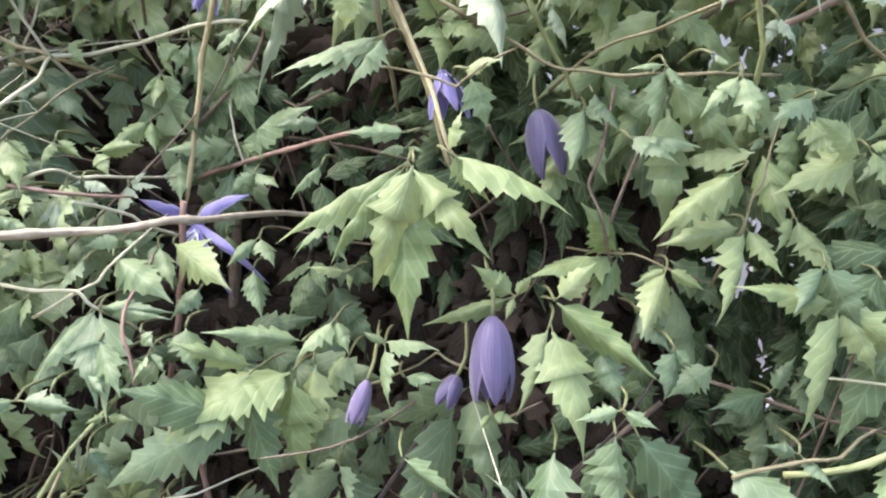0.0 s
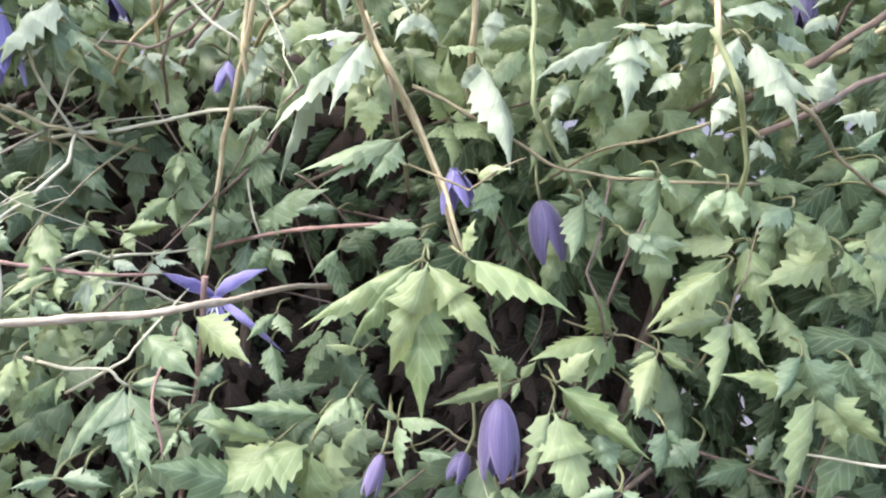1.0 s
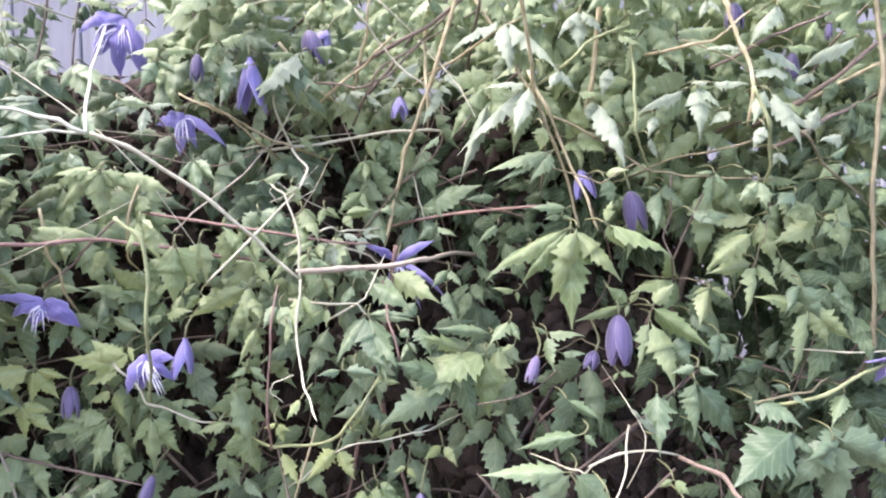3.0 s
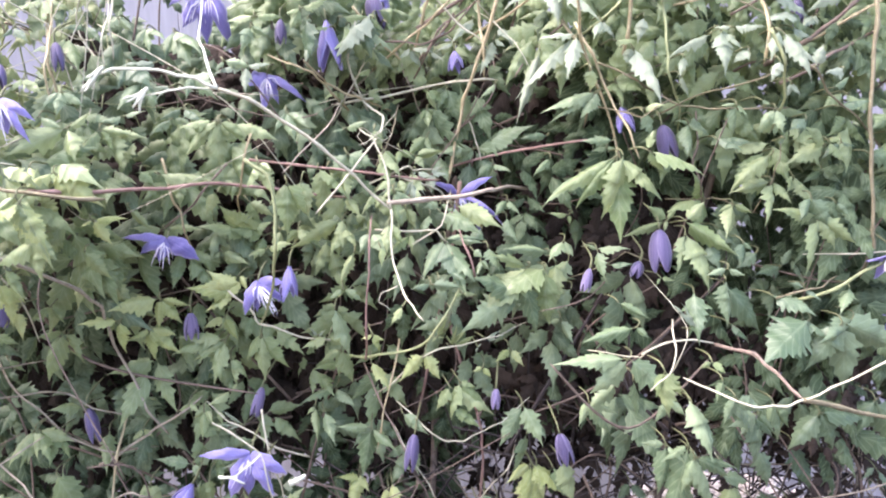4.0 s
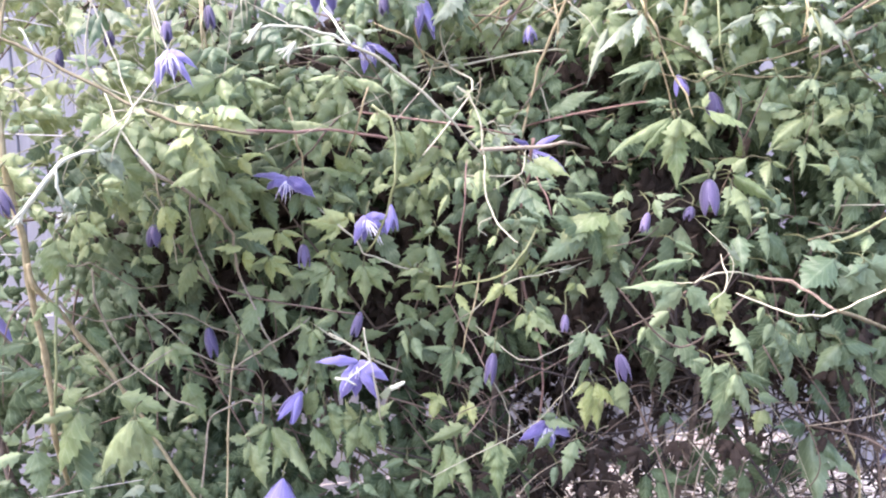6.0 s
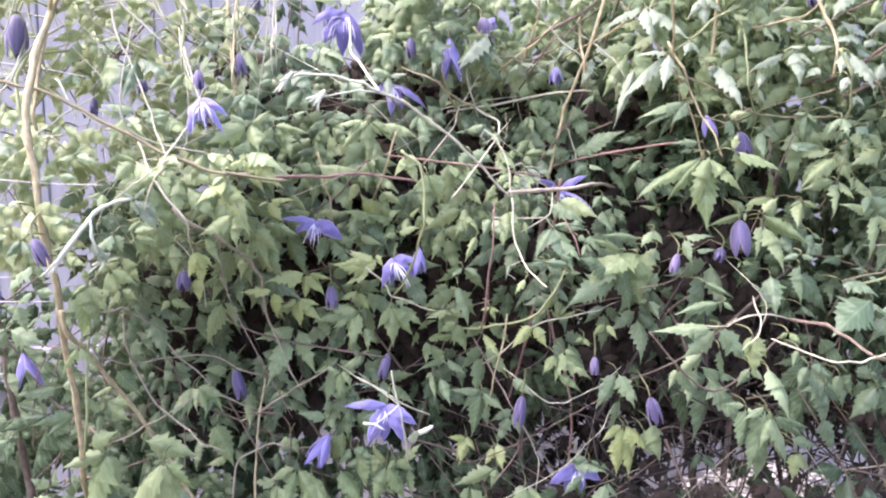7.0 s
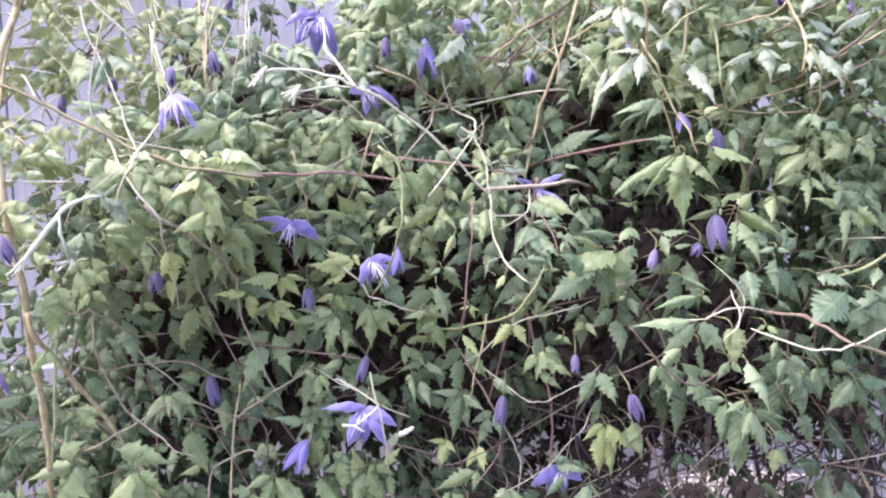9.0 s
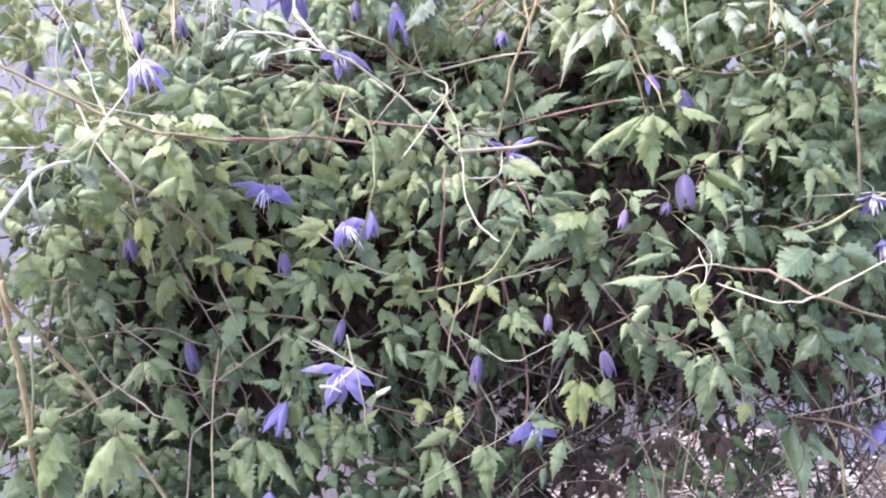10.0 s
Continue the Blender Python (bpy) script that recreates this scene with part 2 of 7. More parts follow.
def tube(bm, points, radius, sides=7, taper=0.75, knots=True, rng=random):
    """A round stem swept along a smooth line through points, thinner towards its end, with swollen nodes."""
    uv = bm.loops.layers.uv.verify()
    pts = [Vector(p) for p in points]
    line = []
    for k in range(len(pts) - 1):
        p0, p1, p2, p3 = pts[max(k - 1, 0)], pts[k], pts[k + 1], pts[min(k + 2, len(pts) - 1)]
        n = max(2, min(8, int((p2 - p1).length / 0.008)))
        for j in range(n):
            t = j / n
            line.append(0.5 * (2 * p1 + (p2 - p0) * t + (2 * p0 - 5 * p1 + 4 * p2 - p3) * t * t + (3 * p1 - p0 - 3 * p2 + p3) * t ** 3))
    line.append(pts[-1])
    rings, run = [], 0.0
    side = Vector((0.3, 0.2, 0.93))
    for k, p in enumerate(line):
        way = (line[min(k + 1, len(line) - 1)] - line[max(k - 1, 0)]).normalized()
        side = (side - way * side.dot(way)).normalized()
        other = way.cross(side)
        f = k / max(1, len(line) - 1)
        r = radius * (1 - (1 - taper) * f) * (0.35 if k == len(line) - 1 else 1.0)
        if knots and k % 9 == 4:
            r *= 1.28
        r *= 0.94 + 0.12 * rng.random()
        if k:
            run += (p - line[k - 1]).length
        rings.append(([bm.verts.new(p + side * r * math.cos(a) + other * r * math.sin(a)) for a in (2 * math.pi * i / sides for i in range(sides))], run))
    for (a, ra), (b, rb) in zip(rings, rings[1:]):
        for i in range(sides):
            j = (i + 1) % sides
            f = bm.faces.new((a[i], a[j], b[j], b[i]))
            f.smooth = True
            for loop, c in zip(f.loops, ((i / sides, ra * 60), ((i + 1) / sides, ra * 60), ((i + 1) / sides, rb * 60), (i / sides, rb * 60))):
                loop[uv].uv = c
    bm.faces.new(list(reversed(rings[0][0])))
    bm.faces.new(rings[-1][0])


# ---- ground and fence ----
FENCE_Y, GROUND_Z = 1.02, -0.13

# ---- the clematis ----
plant = tagged(new("clematis_plant"), "dense green climbing clematis with toothed leaves and woody stems", "climbing plant")
plant.location = (-0.2, 0.45, GROUND_Z)
BASE = Matrix.Translation((0.2, -0.45, -GROUND_Z))
leaf_rng = random.Random(21)
STEM_LABEL = {"tan": "tan woody stem", "brown": "rough brown stem", "red": "reddish brown stem", "pale": "pale downy shoot", "green": "green young shoot", "dark": "dark dry twig", "grey": "greyish weathered stem", "olive": "olive brown stem", "pink": "pinkish grey woody stem", "white": "whitish downy shoot"}


def stem(kind, radius, points):
    bm = bmesh.new()
    line = [Vector(points[0])]
    for a, b in zip(points, points[1:]):
        a, b = Vector(a), Vector(b)
        sway = min(0.0011, 0.06 * (b - a).length)
        line += [(a + b) / 2 + Vector([leaf_rng.uniform(-sway, sway) for _ in range(3)]), b]
    tube(bm, [BASE @ p for p in line], radius, 8, 0.72, True, leaf_rng)
    return part("stem", bm, STEM[kind], plant, STEM_LABEL[kind])


def wire(radius, points):
    bm = bmesh.new()
    tube(bm, points, radius, 6, 1.0, False, leaf_rng)
    me = bpy.data.meshes.new("garden_string")
    bm.to_mesh(me)
    bm.free()
    me.materials.append(STRING)
    return tagged(new("garden_string", me), "thin whitish string stretched level to a stem", "string", "garden strings")


def leaf(joint, tone, tips):
    """A divided leaf: a stalk that runs back into the plant, and a toothed leaflet from the joint to each tip (x, y, z, width against length)."""
    j = BASE @ Vector(joint)
    bm = bmesh.new()
    mean = sum(((BASE @ Vector(t[:3])) - j for t in tips), Vector()) / len(tips)
    back = (-mean.normalized() * 0.6 + Vector((leaf_rng.uniform(-0.4, 0.4), 0.9, 0.25))).normalized()
    tube(bm, [j, j + back * 0.006, j + back * 0.008 + Vector((0, 0.008, -0.001)), j + back * 0.010 + Vector((0, 0.022, -0.004))], 0.0006, 5, 1.2, False, leaf_rng)
    for t in tips if len(tips) > 1 else ():
        way = (BASE @ Vector(t[:3])) - j
        tube(bm, [j - way * 0.01, j + way * 0.06, j + way * 0.14], 0.0005, 4, 0.8, False, leaf_rng)
    stalk = part("leaf", bm, STEM["stalk"], plant)
    for x, y, z, w in tips:
        along = (BASE @ Vector((x, y, z))) - j
        size = along.length
        face = Vector((leaf_rng.uniform(-0.75, 0.75), -0.8, leaf_rng.uniform(0.1, 0.95) + 4 * max(0.0, z - 0.58)))
        if tone == "downy":
            face = Vector((0.4 * face.x, -0.7, 0.5 + face.z))
        yy = along.normalized()
        face = (face - yy * face.dot(yy)).normalized()
        xx = yy.cross(face)
        ob = part_of("leaflet", leaf_rng.choice((LARGE if size > 0.042 else LEAFLETS)[tone]), None, stalk)
        width = w * size * leaf_rng.uniform(0.9, 1.08)
        size *= 1.07
        foot = 0.06 * size if len(tips) > 1 else 0.02 * size
        size -= foot
        ob.matrix_local = Matrix.Translation(j + yy * foot) @ Matrix((xx, yy, face)).transposed().to_4x4() @ Matrix.Diagonal((width, size, max(width, 0.6 * size), 1))
    return stalk


# ---- flowers ----


def sepal(bm, uv, turn, length, width, a0, a1, across, deep, lift):
    """One pointed sepal. Its middle line leaves the axis at a0 degrees from straight down and ends at a1, to at most across / 2
    from the axis and deep below its base; it curves round the axis."""
    n, us = 11, (-1, -0.6, -0.2, 0.2, 0.6, 1)
    rho, z, line = 0.0, 0.0, []
    for k in range(n + 1):
        line.append((rho, z))
        ang = radians(a0 + (a1 - a0) * k / n)
        rho += math.sin(ang)
        z -= math.cos(ang)
    wide, low = max(r for r, _ in line), -min(z for _, z in line)
    grid = []
    for k, (rho, z) in enumerate(line):
        s = k / n
        w = width * 0.5 * max(0.02, math.sin(math.pi * min(1.0, 0.12 + 0.88 * s) ** 0.8)) ** 0.8
        if a1 < -30:
            rho = wide * (rho / wide) ** 0.7
        r = max(rho * across * 0.5 / wide, 0.001) + lift
        half = min(w / r, 0.95)
        row = []
        for u in us:
            a = turn + u * half
            rr = r * (1 + 0.06 * math.cos(u * 9)) - (0.0004 if abs(u) > 0.9 else 0)
            row.append((bm.verts.new((rr * math.cos(a), rr * math.sin(a), z * deep / low)), (0.5 + 0.5 * u, s)))
        grid.append(row)
    for a, b in zip(grid, grid[1:]):
        for k in range(len(us) - 1):
            four = [a[k], a[k + 1], b[k + 1], b[k]]
            f = bm.faces.new([v for v, _ in four])
            f.smooth = True
            for loop, (_, c) in zip(f.loops, four):
                loop[uv].uv = c


flower_rng = random.Random(8)
FLOWER_SPOTS = []
FLOWER_LABEL = {
    "bud": "closed dark violet clematis bud hanging on a thin stalk",
    "pale": "small closed lilac clematis bud hanging among leaves",
    "bell": "half-open violet-blue clematis flower nodding on its stalk",
    "open": "open violet-blue clematis flower with pale stamens",
}


def flower(kind, top, tip, width):
    """A nodding flower that hangs from top towards tip, width metres across."""
    a, b = Vector(top), Vector(tip)
    down = (b - a).normalized()
    size = (b - a).length
    thing = new("clematis_bud" if kind in ("bud", "pale") else "clematis_flower")
    tagged(thing, FLOWER_LABEL[kind], "flower bud" if kind in ("bud", "pale") else "flower", "clematis buds" if kind in ("bud", "pale") else "clematis flowers")
    thing.matrix_world = Matrix.Translation(a) @ (-down).to_track_quat("Z", "Y").to_matrix().to_4x4()
    FLOWER_SPOTS.append((a + b) / 2)
    spin = flower_rng.uniform(0, 1.5)
    petal = PETAL["pale" if kind == "pale" else "bud" if kind == "bud" else "open"]
    for k in range(4):
        bm = bmesh.new()
        uv = bm.loops.layers.uv.new("UVMap")
        turn = spin + k * math.pi / 2 + flower_rng.uniform(-0.12, 0.12)
        lift = 0.0007 * (k % 2)
        if kind in ("bud", "pale"):
            sepal(bm, uv, turn, size, width * 0.82, 64, -42, width * 0.8, size * 0.95, lift)
        elif kind == "bell":
            sepal(bm, uv, turn, size, max(width * 0.58, size * 0.46), 62, -8 + 30 * min(1.5, width / size) + flower_rng.uniform(-16, 16), width * flower_rng.uniform(0.85, 1.1), size * flower_rng.uniform(0.86, 1.05), lift)
        else:
            sepal(bm, uv, turn, size, width * 0.27, 40, 72 + flower_rng.uniform(-22, 26), width * flower_rng.uniform(0.9, 1.1), size * flower_rng.uniform(0.35, 0.75), lift)
        part("sepal", bm, petal, thing)
    if kind in ("bell", "open"):
        reach = size * (0.5 if kind == "bell" else 0.9)
        for k in range(18):
            bm = bmesh.new()
            ang = 2 * math.pi * k / 18 + flower_rng.uniform(-0.2, 0.2)
            lean = flower_rng.uniform(0.08, 0.5)
            l = reach * flower_rng.uniform(0.6, 1.0)
            p = [Vector((0.001 * math.cos(ang), 0.001 * math.sin(ang), -0.25 * l)), Vector((math.cos(ang) * lean * l * 0.6, math.sin(ang) * lean * l * 0.6, -l * 0.5)), Vector((math.cos(ang) * lean * l * 0.7, math.sin(ang) * lean * l * 0.7, -l))]
            tube(bm, p, 0.0007, 4, 1.5, False, flower_rng)
            part("stamen", bm, STAMEN, thing)
    bm = bmesh.new()
    back = thing.matrix_world.inverted().to_3x3() @ Vector((flower_rng.uniform(-0.3, 0.3), 0.9, 0.35)).normalized()
    tube(bm, [Vector((0, 0, -0.001)), Vector((0, 0, 0.008)), Vector((0, 0, 0.010)) + back * 0.010, Vector((0, 0, 0.010)) + back * 0.028], 0.0009, 6, 0.9, False, flower_rng)
    part("stalk", bm, STEM["stalk"], thing)
    return thing


def splayed_flower(heart, stamen_tip, tips, stamens=12):
    """A wide-open flower: a curved pointed sepal from its heart to each tip (x, y, z, width), and stamens towards stamen_tip."""
    h = Vector(heart)
    thing = tagged(new("clematis_flower"), FLOWER_LABEL["open"], "flower", "clematis flowers")
    thing.location = h
    FLOWER_SPOTS.append((h + Vector(stamen_tip)) / 2)
    for x, y, z, w in tips:
        along = Vector((x, y, z)) - h
        out = Vector((0, -1, 0.5))
        out = (out - along * out.dot(along) / along.length_squared).normalized()
        side = along.normalized().cross(out)
        bm = bmesh.new()
        uv = bm.loops.layers.uv.new("UVMap")
        grid, n = [], 9
        curl = flower_rng.uniform(0.1, 0.3)
        for k in range(n + 1):
            s = k / n
            half = 0.44 * w * max(0.02, math.sin(math.pi * min(1.0, 0.1 + 0.9 * s ** 0.9))) * (1 - 0.2 * s + 0.12 * math.sin(19 * s))
            mid = along * s + out * along.length * curl * math.sin(math.pi * s) - out * along.length * 0.06 * s
            row = []
            for u in (-1, -0.6, -0.2, 0.2, 0.6, 1):
                cup = -0.5 * half * u * u + 0.06 * half * math.cos(9 * u) + 0.28 * half * math.sin(s * 15 + 2.5 * u)
                row.append((bm.verts.new(mid + side * half * u + out * cup), (0.5 + 0.5 * u, s)))
            grid.append(row)
        for a, b in zip(grid, grid[1:]):
            for k in range(5):
                four = [a[k], a[k + 1], b[k + 1], b[k]]
                f = bm.faces.new([v for v, _ in four])
                f.smooth = True
                for loop, (_, c) in zip(f.loops, four):
                    loop[uv].uv = c
        part("sepal", bm, PETAL["open"], thing)
    way = Vector(stamen_tip) - h
    for k in range(stamens):
        bm = bmesh.new()
        off = Vector((flower_rng.uniform(-1, 1), flower_rng.uniform(-0.8, 0.2), flower_rng.uniform(-0.5, 0.5))) * way.length * 0.42
        reach = flower_rng.uniform(0.55, 1.0)
        tube(bm, [way * reach * 0.2, way * reach * 0.5 + off * 0.7 + Vector((0, -0.003, 0)), way * reach + off], 0.0007, 5, 0.4, False, flower_rng)
        part("stamen", bm, STAMEN, thing)
    bm = bmesh.new()
    tube(bm, [Vector((0, 0, -0.001)), Vector((0.002, 0.006, 0.008)), Vector((0.004, 0.03, 0.012))], 0.0009, 6, 0.9, False, flower_rng)
    part("stalk", bm, STEM["stalk"], thing)
    return thing


# ---- stems ----
stem("tan", 0.0031, [(-0.565, 0.409, 0.805), (-0.566, 0.329, 0.738), (-0.566, 0.298, 0.704), (-0.566, 0.273, 0.676), (-0.564, 0.253, 0.648), (-0.564, 0.239, 0.622), (-0.560, 0.231, 0.589), (-0.555, 0.228, 0.554), (-0.554, 0.231, 0.524), (-0.550, 0.239, 0.479), (-0.554, 0.253, 0.431), (-0.557, 0.273, 0.383), (-0.565, 0.298, 0.326), (-0.578, 0.328, 0.277), (-0.598, 0.395, 0.203)])
stem("green", 0.0016, [(-0.577, 0.277, 0.594), (-0.583, 0.268, 0.621), (-0.589, 0.279, 0.648), (-0.581, 0.285, 0.667), (-0.571, 0.285, 0.669), (-0.542, 0.305, 0.675)])
stem("olive", 0.0016, [(-0.726, 0.320, 0.649), (-0.638, 0.285, 0.647), (-0.598, 0.278, 0.645), (-0.572, 0.272, 0.639), (-0.547, 0.265, 0.629), (-0.527, 0.258, 0.619), (-0.503, 0.251, 0.606), (-0.479, 0.244, 0.594), (-0.460, 0.237, 0.584), (-0.424, 0.229, 0.570), (-0.393, 0.222, 0.566), (-0.364, 0.235, 0.562)])
stem("red", 0.0015, [(-0.422, 0.245, 0.569), (-0.402, 0.248, 0.567), (-0.374, 0.278, 0.565), (-0.343, 0.302, 0.564), (-0.309, 0.319, 0.566), (-0.268, 0.329, 0.560), (-0.237, 0.333, 0.554), (-0.208, 0.357, 0.549)])
stem("pale", 0.0010, [(-0.586, 0.340, 0.801), (-0.528, 0.305, 0.734), (-0.506, 0.300, 0.708), (-0.479, 0.294, 0.683), (-0.458, 0.310, 0.663)])
stem("pale", 0.0010, [(-0.533, 0.349, 0.813), (-0.494, 0.310, 0.734), (-0.485, 0.306, 0.716), (-0.475, 0.302, 0.699), (-0.461, 0.316, 0.673)])
stem("pale", 0.0007, [(-0.467, 0.319, 0.695), (-0.458, 0.289, 0.669), (-0.451, 0.281, 0.650), (-0.443, 0.274, 0.635), (-0.429, 0.282, 0.611)])
stem("pale", 0.0008, [(-0.524, 0.319, 0.711), (-0.511, 0.291, 0.685), (-0.500, 0.284, 0.665), (-0.490, 0.277, 0.643), (-0.482, 0.268, 0.626), (-0.475, 0.259, 0.609), (-0.467, 0.248, 0.594), (-0.459, 0.235, 0.583), (-0.445, 0.236, 0.565)])
stem("pale", 0.0009, [(-0.488, 0.259, 0.595), (-0.471, 0.227, 0.573), (-0.454, 0.214, 0.550), (-0.441, 0.214, 0.534), (-0.443, 0.227, 0.521), (-0.446, 0.253, 0.503), (-0.449, 0.297, 0.486)])
stem("pale", 0.0008, [(-0.451, 0.268, 0.607), (-0.458, 0.231, 0.583), (-0.461, 0.223, 0.571), (-0.464, 0.215, 0.563), (-0.472, 0.216, 0.541)])
stem("pale", 0.0010, [(-0.555, 0.314, 0.701), (-0.574, 0.288, 0.679), (-0.586, 0.284, 0.664), (-0.594, 0.280, 0.646), (-0.599, 0.276, 0.638), (-0.623, 0.272, 0.620), (-0.694, 0.279, 0.566)])
stem("pale", 0.0007, [(-0.584, 0.266, 0.585), (-0.562, 0.254, 0.603), (-0.554, 0.257, 0.609), (-0.547, 0.260, 0.616), (-0.526, 0.288, 0.637)])
stem("pale", 0.0013, [(-0.292, 0.260, 0.633), (-0.273, 0.266, 0.626), (-0.255, 0.273, 0.613), (-0.231, 0.279, 0.596), (-0.211, 0.285, 0.577), (-0.196, 0.292, 0.561), (-0.177, 0.298, 0.543)])
stem("white", 0.0012, [(-0.292, 0.255, 0.633), (-0.305, 0.251, 0.640), (-0.327, 0.247, 0.645), (-0.354, 0.244, 0.646), (-0.363, 0.240, 0.642)])
stem("white", 0.0008, [(-0.292, 0.255, 0.633), (-0.310, 0.253, 0.634), (-0.323, 0.252, 0.632), (-0.339, 0.250, 0.629)])
stem("white", 0.0010, [(-0.292, 0.255, 0.633), (-0.306, 0.293, 0.656), (-0.319, 0.332, 0.676), (-0.322, 0.370, 0.714)])
stem("pale", 0.0008, [(-0.177, 0.298, 0.543), (-0.178, 0.303, 0.563), (-0.183, 0.308, 0.584), (-0.189, 0.313, 0.598), (-0.199, 0.318, 0.605)])
stem("pale", 0.0008, [(-0.177, 0.298, 0.543), (-0.178, 0.289, 0.524), (-0.177, 0.280, 0.505), (-0.172, 0.265, 0.489), (-0.165, 0.246, 0.479), (-0.159, 0.226, 0.473)])
stem("pale", 0.0003, [(-0.161, 0.352, 0.584), (-0.187, 0.329, 0.599), (-0.197, 0.328, 0.606), (-0.201, 0.327, 0.599), (-0.196, 0.326, 0.592), (-0.191, 0.325, 0.597), (-0.169, 0.341, 0.618)])
stem("pale", 0.0003, [(-0.200, 0.323, 0.592), (-0.187, 0.329, 0.599), (-0.177, 0.351, 0.605), (-0.173, 0.353, 0.600), (-0.181, 0.336, 0.595), (-0.194, 0.329, 0.589)])
stem("pale", 0.0004, [(-0.175, 0.250, 0.493), (-0.182, 0.250, 0.490), (-0.187, 0.250, 0.488), (-0.189, 0.250, 0.482), (-0.181, 0.250, 0.476)])
stem("red", 0.0016, [(-0.134, 0.398, 0.454), (-0.125, 0.399, 0.425), (-0.116, 0.399, 0.389), (-0.104, 0.400, 0.353), (-0.097, 0.400, 0.319), (-0.096, 0.400, 0.292), (-0.101, 0.400, 0.244)])
stem("pale", 0.0006, [(-0.178, 0.344, 0.374), (-0.153, 0.320, 0.356), (-0.138, 0.318, 0.346), (-0.123, 0.316, 0.346), (-0.107, 0.315, 0.354), (-0.091, 0.313, 0.362), (-0.064, 0.331, 0.376)])
stem("pale", 0.0006, [(-0.074, 0.319, 0.343), (-0.086, 0.316, 0.320), (-0.098, 0.331, 0.299), (-0.112, 0.340, 0.277), (-0.125, 0.342, 0.267), (-0.146, 0.337, 0.258), (-0.225, 0.337, 0.220)])
stem("pale", 0.0006, [(-0.180, 0.333, 0.356), (-0.167, 0.321, 0.330), (-0.152, 0.329, 0.302), (-0.145, 0.334, 0.284), (-0.146, 0.337, 0.260), (-0.149, 0.366, 0.171)])
stem("brown", 0.0009, [(-0.205, 0.378, 0.399), (-0.192, 0.343, 0.376), (-0.181, 0.331, 0.357), (-0.172, 0.318, 0.339), (-0.162, 0.322, 0.316)])
stem("tan", 0.0009, [(-0.173, 0.353, 0.426), (-0.181, 0.334, 0.397), (-0.188, 0.335, 0.373), (-0.191, 0.335, 0.355), (-0.196, 0.356, 0.326)])
stem("green", 0.0012, [(-0.224, 0.372, 0.410), (-0.200, 0.334, 0.417), (-0.179, 0.318, 0.424), (-0.160, 0.307, 0.431), (-0.151, 0.299, 0.439), (-0.142, 0.297, 0.452), (-0.135, 0.298, 0.462), (-0.118, 0.323, 0.486)])
stem("pale", 0.0007, [(-0.197, 0.369, 0.371), (-0.182, 0.334, 0.392), (-0.168, 0.320, 0.410), (-0.149, 0.311, 0.425), (-0.134, 0.307, 0.430), (-0.113, 0.309, 0.433), (-0.091, 0.316, 0.435), (-0.063, 0.345, 0.438)])
stem("pale", 0.0009, [(-0.330, 0.351, 0.493), (-0.306, 0.330, 0.475), (-0.294, 0.329, 0.465), (-0.287, 0.329, 0.451), (-0.266, 0.331, 0.443), (-0.249, 0.333, 0.436), (-0.222, 0.357, 0.425)])
stem("green", 0.0012, [(-0.276, 0.250, 0.585), (-0.261, 0.248, 0.574), (-0.257, 0.247, 0.546), (-0.258, 0.245, 0.524), (-0.265, 0.273, 0.494), (-0.276, 0.302, 0.466), (-0.285, 0.330, 0.451)])
stem("tan", 0.0021, [(-0.547, 0.236, 0.462), (-0.545, 0.239, 0.443), (-0.541, 0.277, 0.411), (-0.530, 0.304, 0.373), (-0.513, 0.322, 0.330), (-0.496, 0.330, 0.295), (-0.486, 0.329, 0.273), (-0.448, 0.341, 0.192)])
stem("pink", 0.0008, [(-0.526, 0.238, 0.460), (-0.518, 0.247, 0.458), (-0.513, 0.269, 0.457), (-0.507, 0.293, 0.445), (-0.502, 0.319, 0.430), (-0.498, 0.347, 0.419), (-0.476, 0.377, 0.416), (-0.459, 0.422, 0.414)])
stem("pink", 0.0009, [(-0.546, 0.274, 0.427), (-0.540, 0.281, 0.414), (-0.531, 0.327, 0.393), (-0.510, 0.359, 0.390), (-0.483, 0.376, 0.388), (-0.462, 0.379, 0.384), (-0.438, 0.367, 0.374), (-0.412, 0.375, 0.363)])
stem("pink", 0.0009, [(-0.529, 0.402, 0.415), (-0.506, 0.373, 0.397), (-0.480, 0.364, 0.376), (-0.459, 0.359, 0.354), (-0.432, 0.360, 0.339), (-0.420, 0.365, 0.334), (-0.394, 0.397, 0.324)])
stem("pink", 0.0010, [(-0.527, 0.310, 0.444), (-0.525, 0.306, 0.418), (-0.523, 0.324, 0.388), (-0.508, 0.328, 0.354), (-0.486, 0.320, 0.338), (-0.461, 0.298, 0.326), (-0.439, 0.300, 0.316)])
stem("pink", 0.0008, [(-0.559, 0.327, 0.315), (-0.532, 0.309, 0.329), (-0.513, 0.310, 0.340), (-0.491, 0.311, 0.351), (-0.464, 0.333, 0.365)])
stem("pink", 0.0011, [(-0.444, 0.385, 0.315), (-0.419, 0.362, 0.332), (-0.399, 0.360, 0.346), (-0.382, 0.352, 0.359), (-0.361, 0.338, 0.373), (-0.339, 0.343, 0.388)])
stem("tan", 0.0011, [(-0.417, 0.389, 0.361), (-0.419, 0.359, 0.333), (-0.421, 0.347, 0.301), (-0.421, 0.335, 0.279), (-0.423, 0.314, 0.199)])
